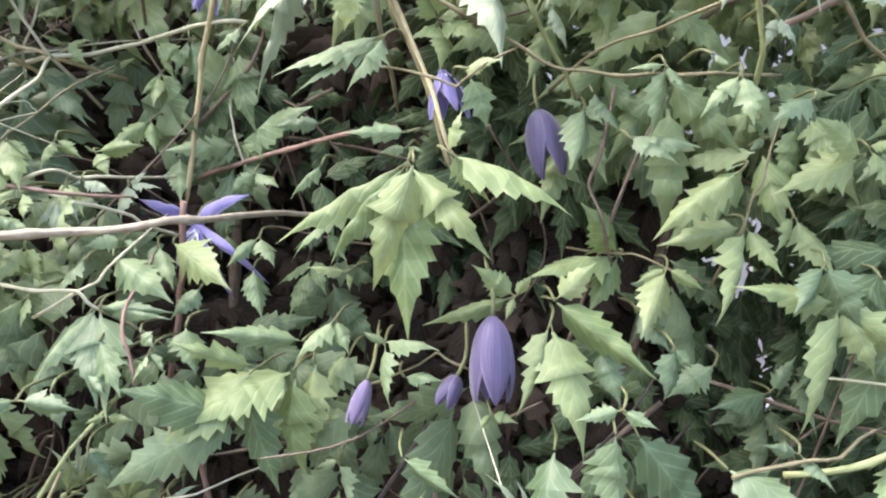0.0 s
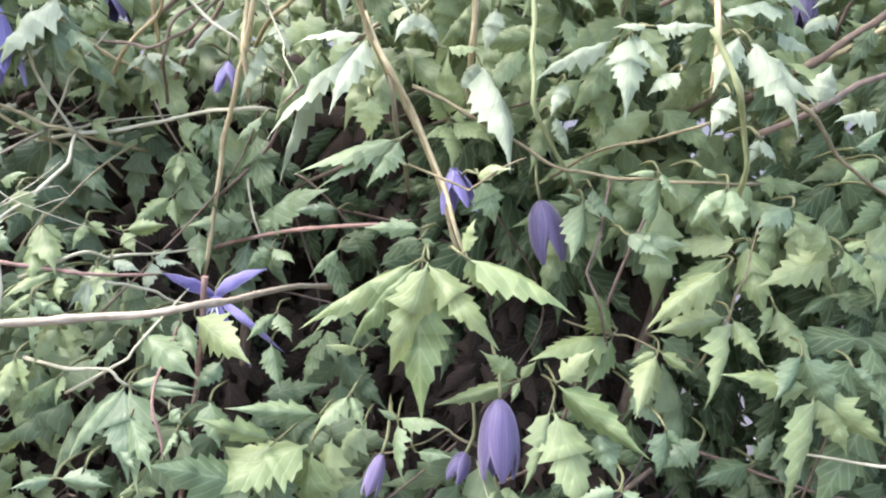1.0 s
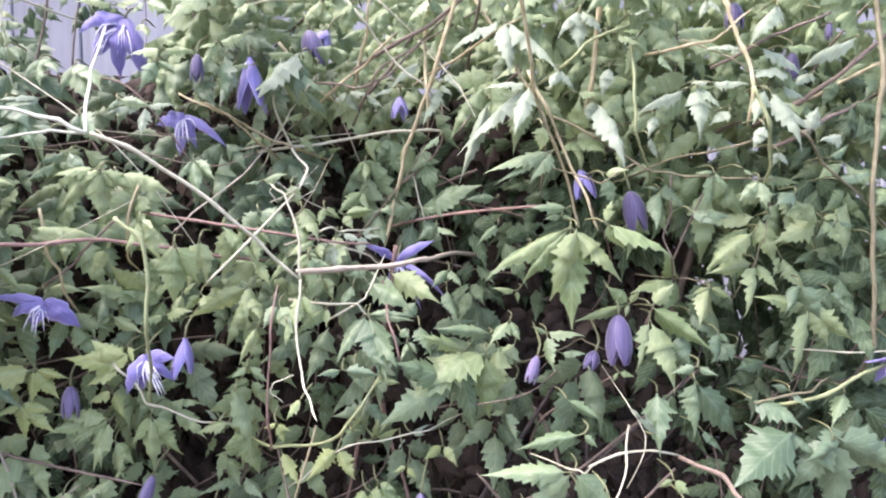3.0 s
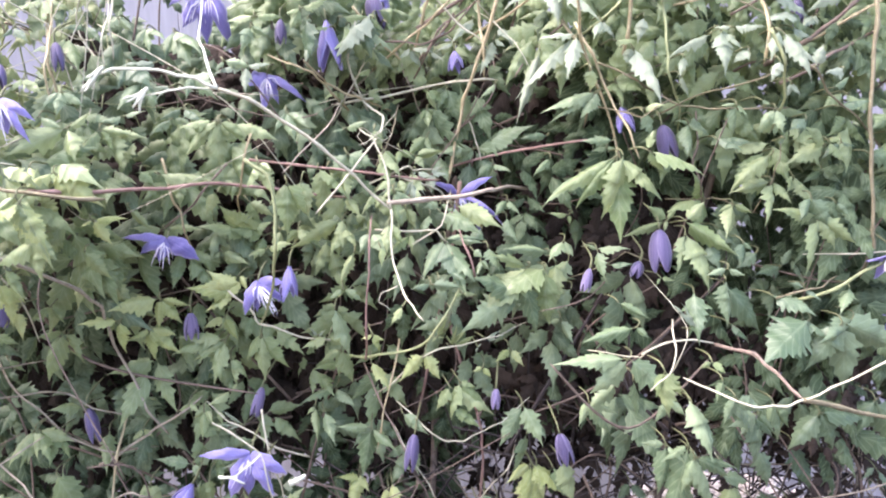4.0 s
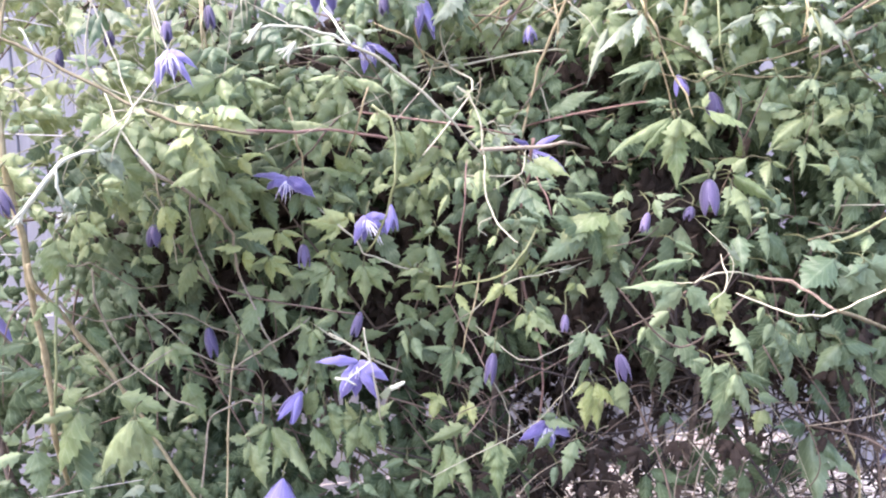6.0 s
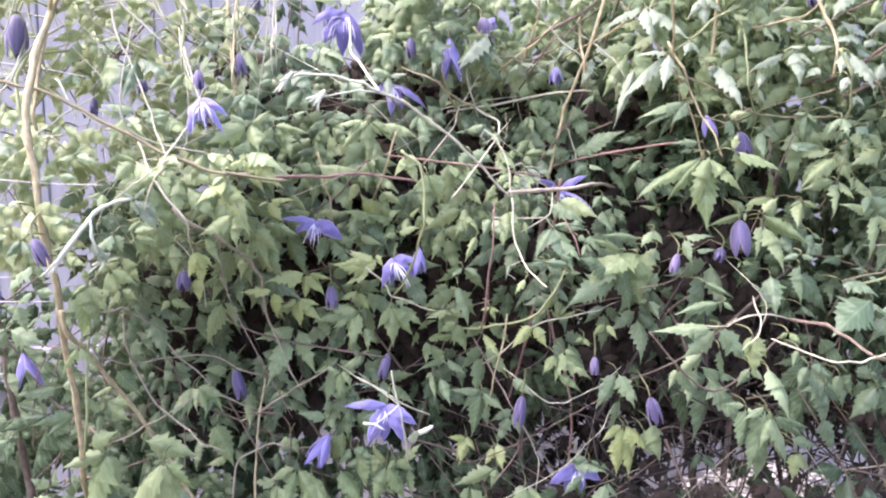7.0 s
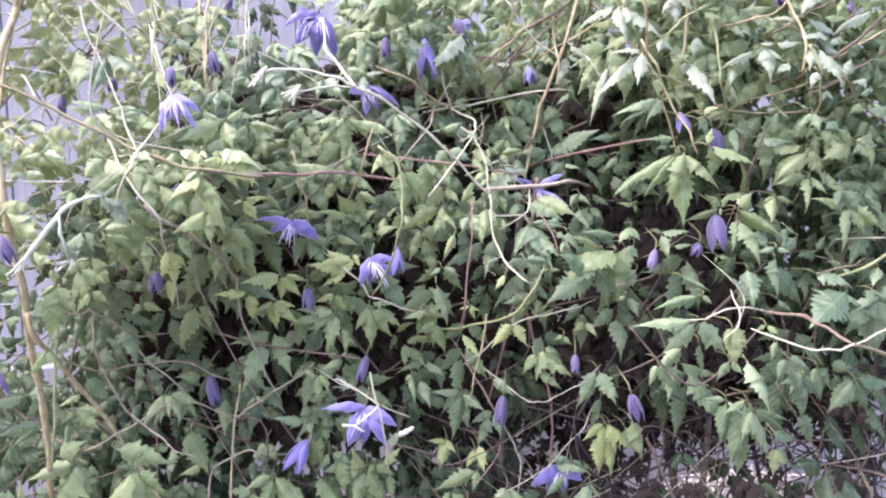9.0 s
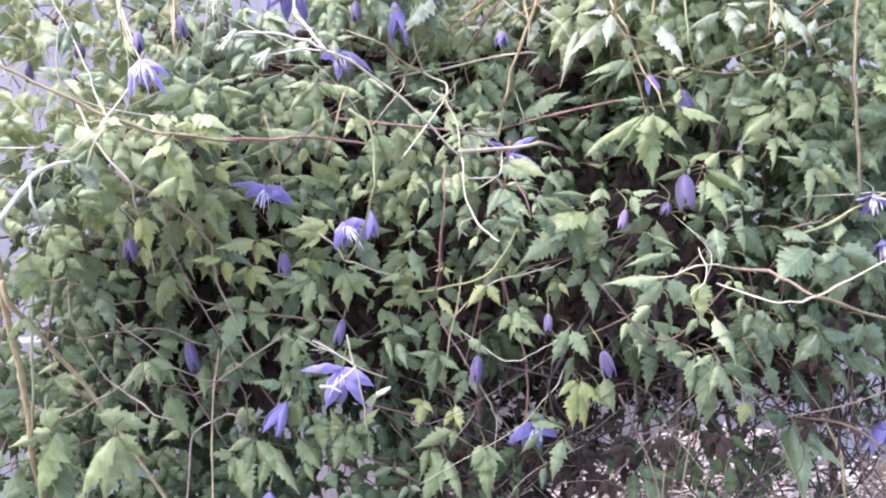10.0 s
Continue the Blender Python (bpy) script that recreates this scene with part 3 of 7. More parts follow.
stem("pink", 0.0014, [(-0.451, 0.218, 0.543), (-0.439, 0.222, 0.530), (-0.420, 0.261, 0.509), (-0.409, 0.293, 0.491), (-0.404, 0.318, 0.473), (-0.406, 0.335, 0.450), (-0.404, 0.346, 0.426), (-0.396, 0.350, 0.404), (-0.386, 0.346, 0.377), (-0.375, 0.362, 0.349)])
stem("pink", 0.0011, [(-0.458, 0.344, 0.180), (-0.442, 0.336, 0.268), (-0.438, 0.339, 0.291), (-0.420, 0.341, 0.301), (-0.404, 0.342, 0.307), (-0.393, 0.341, 0.303), (-0.365, 0.361, 0.294)])
stem("pale", 0.0009, [(-0.288, 0.323, 0.381), (-0.282, 0.309, 0.352), (-0.278, 0.313, 0.329), (-0.275, 0.325, 0.303), (-0.272, 0.345, 0.274), (-0.270, 0.381, 0.249)])
stem("pale", 0.0008, [(-0.252, 0.331, 0.334), (-0.277, 0.316, 0.350), (-0.295, 0.320, 0.362), (-0.310, 0.324, 0.369), (-0.317, 0.327, 0.371), (-0.342, 0.361, 0.379)])
stem("red", 0.0009, [(-0.202, 0.331, 0.416), (-0.200, 0.305, 0.445), (-0.198, 0.297, 0.479), (-0.195, 0.289, 0.510), (-0.192, 0.302, 0.539)])
stem("tan", 0.0009, [(-0.279, 0.302, 0.603), (-0.286, 0.301, 0.581), (-0.293, 0.320, 0.559), (-0.299, 0.339, 0.549), (-0.306, 0.384, 0.535)])
stem("tan", 0.0011, [(-0.351, 0.323, 0.586), (-0.345, 0.317, 0.560), (-0.341, 0.326, 0.545), (-0.341, 0.334, 0.527), (-0.341, 0.367, 0.499)])
stem("brown", 0.0010, [(-0.306, 0.341, 0.580), (-0.325, 0.325, 0.557), (-0.336, 0.326, 0.545), (-0.344, 0.328, 0.540), (-0.369, 0.353, 0.524)])
stem("tan", 0.0011, [(-0.208, 0.441, 0.619), (-0.219, 0.397, 0.633), (-0.227, 0.380, 0.643), (-0.237, 0.369, 0.653), (-0.249, 0.363, 0.658), (-0.273, 0.370, 0.668)])
stem("pale", 0.0006, [(-0.238, 0.414, 0.629), (-0.212, 0.408, 0.634), (-0.187, 0.420, 0.639), (-0.158, 0.433, 0.644), (-0.131, 0.465, 0.650)])
stem("pale", 0.0007, [(-0.228, 0.435, 0.610), (-0.212, 0.408, 0.634), (-0.201, 0.403, 0.651), (-0.192, 0.398, 0.665), (-0.177, 0.409, 0.689)])
stem("grey", 0.0007, [(-0.208, 0.456, 0.646), (-0.213, 0.409, 0.634), (-0.223, 0.354, 0.611), (-0.246, 0.300, 0.585), (-0.257, 0.295, 0.573)])
stem("tan", 0.0011, [(-0.187, 0.427, 0.659), (-0.164, 0.396, 0.675), (-0.140, 0.384, 0.692), (-0.132, 0.372, 0.700), (-0.116, 0.372, 0.715)])
stem("brown", 0.0015, [(-0.148, 0.392, 0.690), (-0.119, 0.380, 0.707), (-0.091, 0.377, 0.722), (-0.070, 0.372, 0.739), (-0.002, 0.376, 0.796)])
stem("tan", 0.0012, [(-0.151, 0.415, 0.669), (-0.143, 0.387, 0.697), (-0.138, 0.382, 0.713), (-0.137, 0.377, 0.734), (-0.135, 0.390, 0.763)])
stem("pale", 0.0006, [(-0.234, 0.382, 0.732), (-0.204, 0.363, 0.734), (-0.182, 0.363, 0.735), (-0.152, 0.364, 0.740), (-0.063, 0.385, 0.755)])
stem("pale", 0.0006, [(-0.148, 0.384, 0.754), (-0.126, 0.372, 0.735), (-0.102, 0.380, 0.715), (-0.080, 0.388, 0.694), (-0.059, 0.416, 0.674)])
stem("tan", 0.0012, [(-0.101, 0.427, 0.684), (-0.080, 0.387, 0.694), (-0.065, 0.372, 0.702), (-0.042, 0.357, 0.717), (-0.021, 0.363, 0.731)])
stem("pale", 0.0005, [(-0.093, 0.426, 0.711), (-0.081, 0.384, 0.693), (-0.072, 0.368, 0.679), (-0.067, 0.351, 0.668), (-0.059, 0.347, 0.652)])
stem("pale", 0.0009, [(-0.523, 0.296, 0.765), (-0.451, 0.322, 0.737), (-0.423, 0.340, 0.726), (-0.390, 0.365, 0.732), (-0.373, 0.397, 0.729), (-0.359, 0.443, 0.726)])
stem("pale", 0.0008, [(-0.401, 0.393, 0.836), (-0.393, 0.367, 0.747), (-0.391, 0.365, 0.724), (-0.391, 0.353, 0.698), (-0.390, 0.329, 0.676), (-0.389, 0.328, 0.655)])
stem("tan", 0.0014, [(-0.433, 0.376, 0.750), (-0.429, 0.342, 0.724), (-0.425, 0.322, 0.690), (-0.420, 0.303, 0.657), (-0.417, 0.308, 0.632)])
stem("green", 0.0012, [(-0.469, 0.346, 0.750), (-0.464, 0.314, 0.723), (-0.458, 0.301, 0.691), (-0.458, 0.287, 0.665), (-0.457, 0.294, 0.638)])
stem("pale", 0.0005, [(-0.022, 0.302, 0.423), (-0.006, 0.258, 0.430), (-0.001, 0.250, 0.432), (0.000, 0.241, 0.434), (0.002, 0.232, 0.443)])
stem("tan", 0.0020, [(-0.556, 0.343, 0.816), (-0.564, 0.301, 0.729), (-0.568, 0.292, 0.690), (-0.571, 0.282, 0.660), (-0.571, 0.273, 0.637), (-0.571, 0.264, 0.616), (-0.570, 0.272, 0.589)])
stem("pale", 0.0009, [(0.007, 0.258, 0.431), (0.028, 0.264, 0.437), (0.050, 0.269, 0.437), (0.073, 0.275, 0.431)])
stem("brown", 0.0015, [(0.070, 0.270, 0.432), (0.083, 0.235, 0.434), (0.082, 0.201, 0.430), (0.080, 0.166, 0.424)])
stem("olive", 0.0016, [(0.080, 0.166, 0.424), (0.112, 0.177, 0.413), (0.141, 0.189, 0.402), (0.181, 0.200, 0.391), (0.265, 0.244, 0.370)])
stem("pale", 0.0008, [(0.080, 0.166, 0.424), (0.069, 0.166, 0.420), (0.050, 0.165, 0.421), (0.038, 0.170, 0.424), (0.025, 0.180, 0.429), (0.010, 0.190, 0.435)])
stem("pale", 0.0007, [(0.081, 0.166, 0.424), (0.097, 0.164, 0.432), (0.119, 0.162, 0.442), (0.146, 0.160, 0.454), (0.228, 0.174, 0.491)])
stem("pale", 0.0006, [(0.036, 0.272, 0.453), (0.021, 0.228, 0.443), (0.007, 0.204, 0.433), (-0.008, 0.200, 0.423)])
stem("pale", 0.0004, [(0.035, 0.267, 0.413), (0.043, 0.262, 0.437), (0.046, 0.268, 0.447), (0.042, 0.274, 0.457), (0.038, 0.281, 0.464), (0.027, 0.319, 0.485)])
stem("olive", 0.0019, [(0.240, 0.366, 0.776), (0.228, 0.328, 0.688), (0.220, 0.318, 0.638), (0.214, 0.310, 0.599), (0.214, 0.305, 0.561), (0.217, 0.303, 0.517), (0.220, 0.304, 0.498), (0.224, 0.326, 0.468)])
stem("green", 0.0014, [(0.153, 0.303, 0.456), (0.180, 0.291, 0.467), (0.209, 0.299, 0.479), (0.236, 0.303, 0.489), (0.260, 0.303, 0.494), (0.348, 0.323, 0.515)])
stem("pale", 0.0006, [(0.170, 0.323, 0.491), (0.200, 0.303, 0.493), (0.230, 0.303, 0.494), (0.260, 0.303, 0.492), (0.350, 0.322, 0.485)])
stem("pale", 0.0004, [(0.103, 0.336, 0.313), (0.120, 0.323, 0.290), (0.163, 0.340, 0.231), (0.188, 0.347, 0.181), (0.195, 0.344, 0.156), (0.218, 0.354, 0.070)])
stem("brown", 0.0014, [(0.262, 0.393, 0.298), (0.267, 0.372, 0.269), (0.276, 0.368, 0.210), (0.285, 0.365, 0.137), (0.295, 0.380, 0.048)])
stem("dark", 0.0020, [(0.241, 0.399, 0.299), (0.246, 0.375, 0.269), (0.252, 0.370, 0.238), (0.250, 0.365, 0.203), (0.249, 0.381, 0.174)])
stem("tan", 0.0016, [(0.245, 0.386, 0.233), (0.251, 0.366, 0.203), (0.257, 0.366, 0.173), (0.261, 0.366, 0.139), (0.273, 0.386, 0.050)])
stem("pale", 0.0004, [(0.053, 0.391, 0.244), (0.070, 0.366, 0.219), (0.090, 0.359, 0.191), (0.121, 0.353, 0.159), (0.182, 0.360, 0.095)])
stem("olive", 0.0009, [(0.126, 0.284, 0.463), (0.149, 0.288, 0.467), (0.168, 0.290, 0.469), (0.197, 0.314, 0.473)])
stem("tan", 0.0017, [(-0.062, 0.361, 0.781), (-0.085, 0.367, 0.698), (-0.092, 0.375, 0.674), (-0.100, 0.382, 0.652), (-0.109, 0.390, 0.629), (-0.113, 0.393, 0.605), (-0.118, 0.397, 0.583), (-0.124, 0.400, 0.554)])
stem("red", 0.0017, [(-0.115, 0.375, 0.558), (-0.118, 0.379, 0.524), (-0.123, 0.383, 0.497), (-0.130, 0.388, 0.470), (-0.138, 0.394, 0.427), (-0.144, 0.400, 0.397), (-0.160, 0.437, 0.310)])
stem("pale", 0.0013, [(-0.225, 0.417, 0.628), (-0.198, 0.409, 0.632), (-0.180, 0.417, 0.634), (-0.150, 0.415, 0.640), (-0.127, 0.404, 0.644), (-0.102, 0.384, 0.645), (-0.079, 0.385, 0.645)])
stem("tan", 0.0011, [(-0.172, 0.442, 0.623), (-0.197, 0.408, 0.632), (-0.210, 0.401, 0.636), (-0.228, 0.389, 0.646), (-0.229, 0.373, 0.648), (-0.238, 0.304, 0.656)])
stem("pale", 0.0010, [(-0.187, 0.441, 0.607), (-0.197, 0.408, 0.632), (-0.204, 0.398, 0.649), (-0.208, 0.388, 0.665), (-0.205, 0.377, 0.675), (-0.200, 0.375, 0.695)])
stem("pale", 0.0010, [(-0.207, 0.453, 0.642), (-0.197, 0.407, 0.631), (-0.180, 0.366, 0.616), (-0.183, 0.339, 0.601), (-0.191, 0.326, 0.591), (-0.233, 0.283, 0.543)])
stem("grey", 0.0007, [(-0.141, 0.441, 0.612), (-0.152, 0.420, 0.640), (-0.157, 0.420, 0.651), (-0.161, 0.420, 0.664), (-0.171, 0.439, 0.692)])
stem("olive", 0.0006, [(-0.165, 0.413, 0.627), (-0.170, 0.369, 0.610), (-0.174, 0.353, 0.599), (-0.179, 0.337, 0.589), (-0.188, 0.333, 0.574)])
stem("brown", 0.0009, [(-0.192, 0.427, 0.686), (-0.165, 0.395, 0.680), (-0.147, 0.387, 0.676), (-0.133, 0.381, 0.680), (-0.120, 0.379, 0.686), (-0.111, 0.379, 0.696), (-0.052, 0.401, 0.764)])
stem("brown", 0.0009, [(-0.152, 0.425, 0.647), (-0.140, 0.389, 0.669), (-0.133, 0.380, 0.682), (-0.127, 0.376, 0.690), (-0.118, 0.378, 0.696), (-0.044, 0.412, 0.746)])
stem("tan", 0.0012, [(-0.202, 0.378, 0.707), (-0.189, 0.379, 0.690), (-0.183, 0.388, 0.683), (-0.176, 0.397, 0.676), (-0.168, 0.406, 0.671), (-0.150, 0.448, 0.661)])
stem("tan", 0.0013, [(-0.048, 0.270, 0.752), (-0.027, 0.310, 0.688), (-0.024, 0.320, 0.677), (-0.017, 0.330, 0.661), (-0.008, 0.340, 0.644), (0.003, 0.342, 0.621), (0.011, 0.343, 0.598), (0.018, 0.345, 0.575)])
stem("olive", 0.0014, [(-0.056, 0.440, 0.762), (-0.032, 0.362, 0.698), (-0.021, 0.335, 0.669), (-0.013, 0.326, 0.648), (-0.011, 0.335, 0.629), (-0.008, 0.366, 0.601)])
stem("tan", 0.0012, [(-0.026, 0.327, 0.684), (-0.014, 0.319, 0.659), (-0.003, 0.329, 0.639), (0.007, 0.326, 0.616), (0.014, 0.310, 0.597), (0.022, 0.310, 0.576)])
stem("green", 0.0012, [(0.051, 0.379, 0.779), (0.048, 0.331, 0.693), (0.047, 0.322, 0.668), (0.048, 0.320, 0.646), (0.054, 0.326, 0.634), (0.066, 0.339, 0.617), (0.079, 0.375, 0.596)])
stem("olive", 0.0009, [(-0.005, 0.340, 0.654), (0.021, 0.327, 0.640), (0.033, 0.330, 0.633), (0.049, 0.331, 0.625), (0.064, 0.328, 0.617), (0.078, 0.322, 0.615), (0.096, 0.314, 0.614), (0.118, 0.301, 0.613), (0.144, 0.307, 0.613)])
stem("olive", 0.0008, [(0.056, 0.402, 0.607), (0.068, 0.357, 0.617), (0.080, 0.333, 0.626), (0.097, 0.312, 0.630), (0.111, 0.293, 0.635), (0.128, 0.290, 0.642)])
stem("olive", 0.0009, [(0.130, 0.295, 0.660), (0.151, 0.286, 0.641), (0.162, 0.292, 0.630), (0.176, 0.299, 0.619), (0.201, 0.308, 0.605), (0.274, 0.355, 0.560)])
stem("green", 0.0012, [(0.109, 0.277, 0.670), (0.119, 0.274, 0.648), (0.125, 0.284, 0.636), (0.131, 0.293, 0.619), (0.139, 0.327, 0.593)])
stem("brown", 0.0020, [(0.162, 0.384, 0.653), (0.186, 0.361, 0.670), (0.200, 0.359, 0.681), (0.222, 0.357, 0.698), (0.292, 0.372, 0.753)])
stem("tan", 0.0014, [(0.168, 0.389, 0.659), (0.193, 0.360, 0.673), (0.204, 0.356, 0.679), (0.219, 0.352, 0.688), (0.296, 0.352, 0.730)])
stem("brown", 0.0016, [(0.150, 0.335, 0.634), (0.174, 0.328, 0.646), (0.197, 0.340, 0.658), (0.221, 0.352, 0.666), (0.298, 0.410, 0.692)])
stem("red", 0.0013, [(-0.150, 0.450, 0.559), (-0.124, 0.418, 0.568), (-0.097, 0.406, 0.576), (-0.062, 0.375, 0.584), (-0.023, 0.326, 0.591), (-0.004, 0.322, 0.594)])
stem("grey", 0.0019, [(-0.180, 0.300, 0.548), (-0.152, 0.307, 0.549), (-0.125, 0.313, 0.550), (-0.099, 0.320, 0.554), (-0.083, 0.353, 0.553), (-0.068, 0.387, 0.552), (-0.045, 0.420, 0.547)])
stem("red", 0.0011, [(-0.288, 0.339, 0.583), (-0.199, 0.329, 0.571), (-0.175, 0.332, 0.567), (-0.162, 0.334, 0.565), (-0.133, 0.361, 0.561)])
stem("pale", 0.0009, [(-0.193, 0.341, 0.561), (-0.169, 0.337, 0.571), (-0.161, 0.342, 0.574), (-0.156, 0.353, 0.570), (-0.142, 0.369, 0.570), (-0.123, 0.412, 0.570)])
stem("pale", 0.0009, [(-0.172, 0.342, 0.567), (-0.151, 0.343, 0.559), (-0.140, 0.354, 0.555), (-0.130, 0.365, 0.547), (-0.113, 0.405, 0.534)])
stem("red", 0.0008, [(-0.112, 0.308, 0.486), (-0.117, 0.310, 0.506), (-0.121, 0.324, 0.518), (-0.126, 0.367, 0.537)])
stem("pale", 0.0009, [(-0.190, 0.337, 0.523), (-0.160, 0.320, 0.523), (-0.142, 0.321, 0.523), (-0.136, 0.323, 0.516), (-0.116, 0.347, 0.493)])
stem("pale", 0.0008, [(-0.164, 0.325, 0.510), (-0.143, 0.323, 0.522), (-0.136, 0.329, 0.526), (-0.133, 0.334, 0.532), (-0.123, 0.374, 0.552)])
stem("olive", 0.0006, [(-0.014, 0.344, 0.620), (0.011, 0.310, 0.612), (0.021, 0.305, 0.608), (0.025, 0.300, 0.611), (0.044, 0.299, 0.622)])
stem("pale", 0.0007, [(-0.107, 0.433, 0.634), (-0.100, 0.405, 0.606), (-0.098, 0.402, 0.597), (-0.095, 0.399, 0.586), (-0.087, 0.412, 0.558)])
stem("olive", 0.0006, [(0.075, 0.388, 0.536), (0.092, 0.344, 0.539), (0.097, 0.337, 0.540), (0.110, 0.330, 0.535), (0.135, 0.336, 0.526)])
stem("olive", 0.0006, [(0.129, 0.332, 0.526), (0.136, 0.315, 0.555), (0.139, 0.316, 0.566), (0.143, 0.317, 0.572), (0.158, 0.341, 0.598)])
stem("olive", 0.0006, [(0.045, 0.315, 0.487), (0.021, 0.311, 0.497), (0.013, 0.316, 0.500), (-0.002, 0.321, 0.490), (-0.026, 0.349, 0.474)])
stem("brown", 0.0008, [(0.092, 0.366, 0.614), (0.083, 0.340, 0.586), (0.077, 0.336, 0.570), (0.083, 0.333, 0.555), (0.092, 0.347, 0.527)])
stem("tan", 0.0016, [(-0.081, 0.336, 0.821), (-0.090, 0.370, 0.749), (-0.093, 0.386, 0.729), (-0.094, 0.387, 0.701), (-0.093, 0.373, 0.674), (-0.092, 0.379, 0.647)])
stem("brown", 0.0013, [(-0.151, 0.427, 0.658), (-0.132, 0.409, 0.681), (-0.120, 0.410, 0.695), (-0.106, 0.410, 0.716), (-0.093, 0.409, 0.732), (-0.073, 0.427, 0.755)])
stem("pale", 0.0010, [(-0.160, 0.377, 0.746), (-0.142, 0.368, 0.725), (-0.131, 0.375, 0.711), (-0.117, 0.377, 0.695), (-0.097, 0.374, 0.680), (-0.074, 0.391, 0.661)])
stem("tan", 0.0020, [(0.027, 0.360, 0.831), (0.025, 0.337, 0.741), (0.024, 0.336, 0.722), (0.023, 0.338, 0.698), (0.022, 0.342, 0.673), (0.021, 0.366, 0.643)])
stem("brown", 0.0014, [(-0.042, 0.380, 0.836), (-0.053, 0.387, 0.751), (-0.055, 0.394, 0.730), (-0.058, 0.400, 0.712), (-0.062, 0.430, 0.684)])
stem("tan", 0.0016, [(0.098, 0.339, 0.758), (0.105, 0.313, 0.729), (0.107, 0.311, 0.719), (0.112, 0.307, 0.703), (0.118, 0.301, 0.686), (0.117, 0.294, 0.673), (0.117, 0.300, 0.647)])
stem("green", 0.0011, [(-0.015, 0.351, 0.677), (0.008, 0.328, 0.696), (0.018, 0.327, 0.706), (0.029, 0.326, 0.711), (0.056, 0.342, 0.724)])
stem("tan", 0.0011, [(0.055, 0.342, 0.698), (0.085, 0.321, 0.703), (0.100, 0.320, 0.706), (0.109, 0.319, 0.713), (0.133, 0.336, 0.731)])
stem("brown", 0.0012, [(0.103, 0.330, 0.689), (0.128, 0.320, 0.703), (0.145, 0.327, 0.712), (0.165, 0.333, 0.720), (0.183, 0.337, 0.727), (0.210, 0.364, 0.739)])
stem("olive", 0.0006, [(0.081, 0.329, 0.708), (0.105, 0.303, 0.692), (0.113, 0.301, 0.687), (0.119, 0.300, 0.682), (0.141, 0.313, 0.663)])
stem("white", 0.0018, [(-0.524, 0.185, 0.507), (-0.517, 0.184, 0.516), (-0.508, 0.187, 0.529), (-0.502, 0.193, 0.539), (-0.492, 0.202, 0.547), (-0.480, 0.214, 0.550)])
stem("white", 0.0011, [(-0.502, 0.190, 0.537), (-0.501, 0.188, 0.525), (-0.499, 0.192, 0.513), (-0.498, 0.203, 0.506)])
wire(0.00049, [(-0.658, 0.294, 0.697), (-0.630, 0.293, 0.695), (-0.601, 0.293, 0.692)])
wire(0.00049, [(-0.655, 0.287, 0.668), (-0.628, 0.285, 0.664), (-0.580, 0.282, 0.658), (-0.530, 0.276, 0.648)])
wire(0.00042, [(-0.643, 0.255, 0.571), (-0.600, 0.242, 0.567), (-0.552, 0.228, 0.563), (-0.499, 0.211, 0.561)])
wire(0.00049, [(-0.647, 0.251, 0.489), (-0.617, 0.245, 0.489), (-0.583, 0.239, 0.489)])
wire(0.00049, [(-0.654, 0.261, 0.467), (-0.612, 0.250, 0.468), (-0.553, 0.239, 0.469)])
wire(0.00049, [(-0.616, 0.321, 0.224), (-0.590, 0.321, 0.226), (-0.544, 0.324, 0.232), (-0.501, 0.329, 0.236)])
stem("white", 0.0012, [(-0.704, 0.290, 0.626), (-0.616, 0.278, 0.639), (-0.603, 0.279, 0.641), (-0.592, 0.282, 0.653), (-0.585, 0.287, 0.676), (-0.583, 0.293, 0.695)])
stem("white", 0.0009, [(-0.557, 0.278, 0.647), (-0.550, 0.270, 0.641), (-0.539, 0.262, 0.617)])
stem("pale", 0.0011, [(-0.465, 0.320, 0.697), (-0.456, 0.290, 0.671), (-0.448, 0.281, 0.649), (-0.441, 0.273, 0.631), (-0.432, 0.281, 0.606)])
stem("pale", 0.0009, [(-0.396, 0.432, 0.815), (-0.391, 0.371, 0.734), (-0.389, 0.358, 0.708), (-0.389, 0.345, 0.688), (-0.389, 0.349, 0.663)])
stem("pale", 0.0011, [(-0.522, 0.348, 0.801), (-0.485, 0.308, 0.722), (-0.479, 0.305, 0.709), (-0.474, 0.302, 0.699), (-0.461, 0.314, 0.673)])
stem("tan", 0.0010, [(-0.425, 0.361, 0.728), (-0.422, 0.325, 0.702), (-0.419, 0.308, 0.675), (-0.417, 0.290, 0.653), (-0.416, 0.292, 0.630)])

stem("green", 0.0014, [(-0.548, 0.300, 0.476), (-0.538, 0.270, 0.461), (-0.539, 0.262, 0.426), (-0.542, 0.260, 0.389), (-0.547, 0.266, 0.354), (-0.559, 0.285, 0.318)])
# feathery unopened tips of the downy shoots
for x, y, z in ((-0.524, 0.184, 0.507), (-0.498, 0.202, 0.506), (-0.340, 0.250, 0.629), (-0.364, 0.240, 0.642)):
    for k in range(6):
        a, b, c = (leaf_rng.uniform(-1, 1) for _ in range(3))
        stem("white", 0.0010, [(x + 0.004, y, z + 0.005), (x - 0.002 + 0.002 * a, y - 0.002, z - 0.002 + 0.002 * b), (x - 0.006 + 0.006 * a, y - 0.003 + 0.002 * c, z - 0.007 + 0.005 * b)])

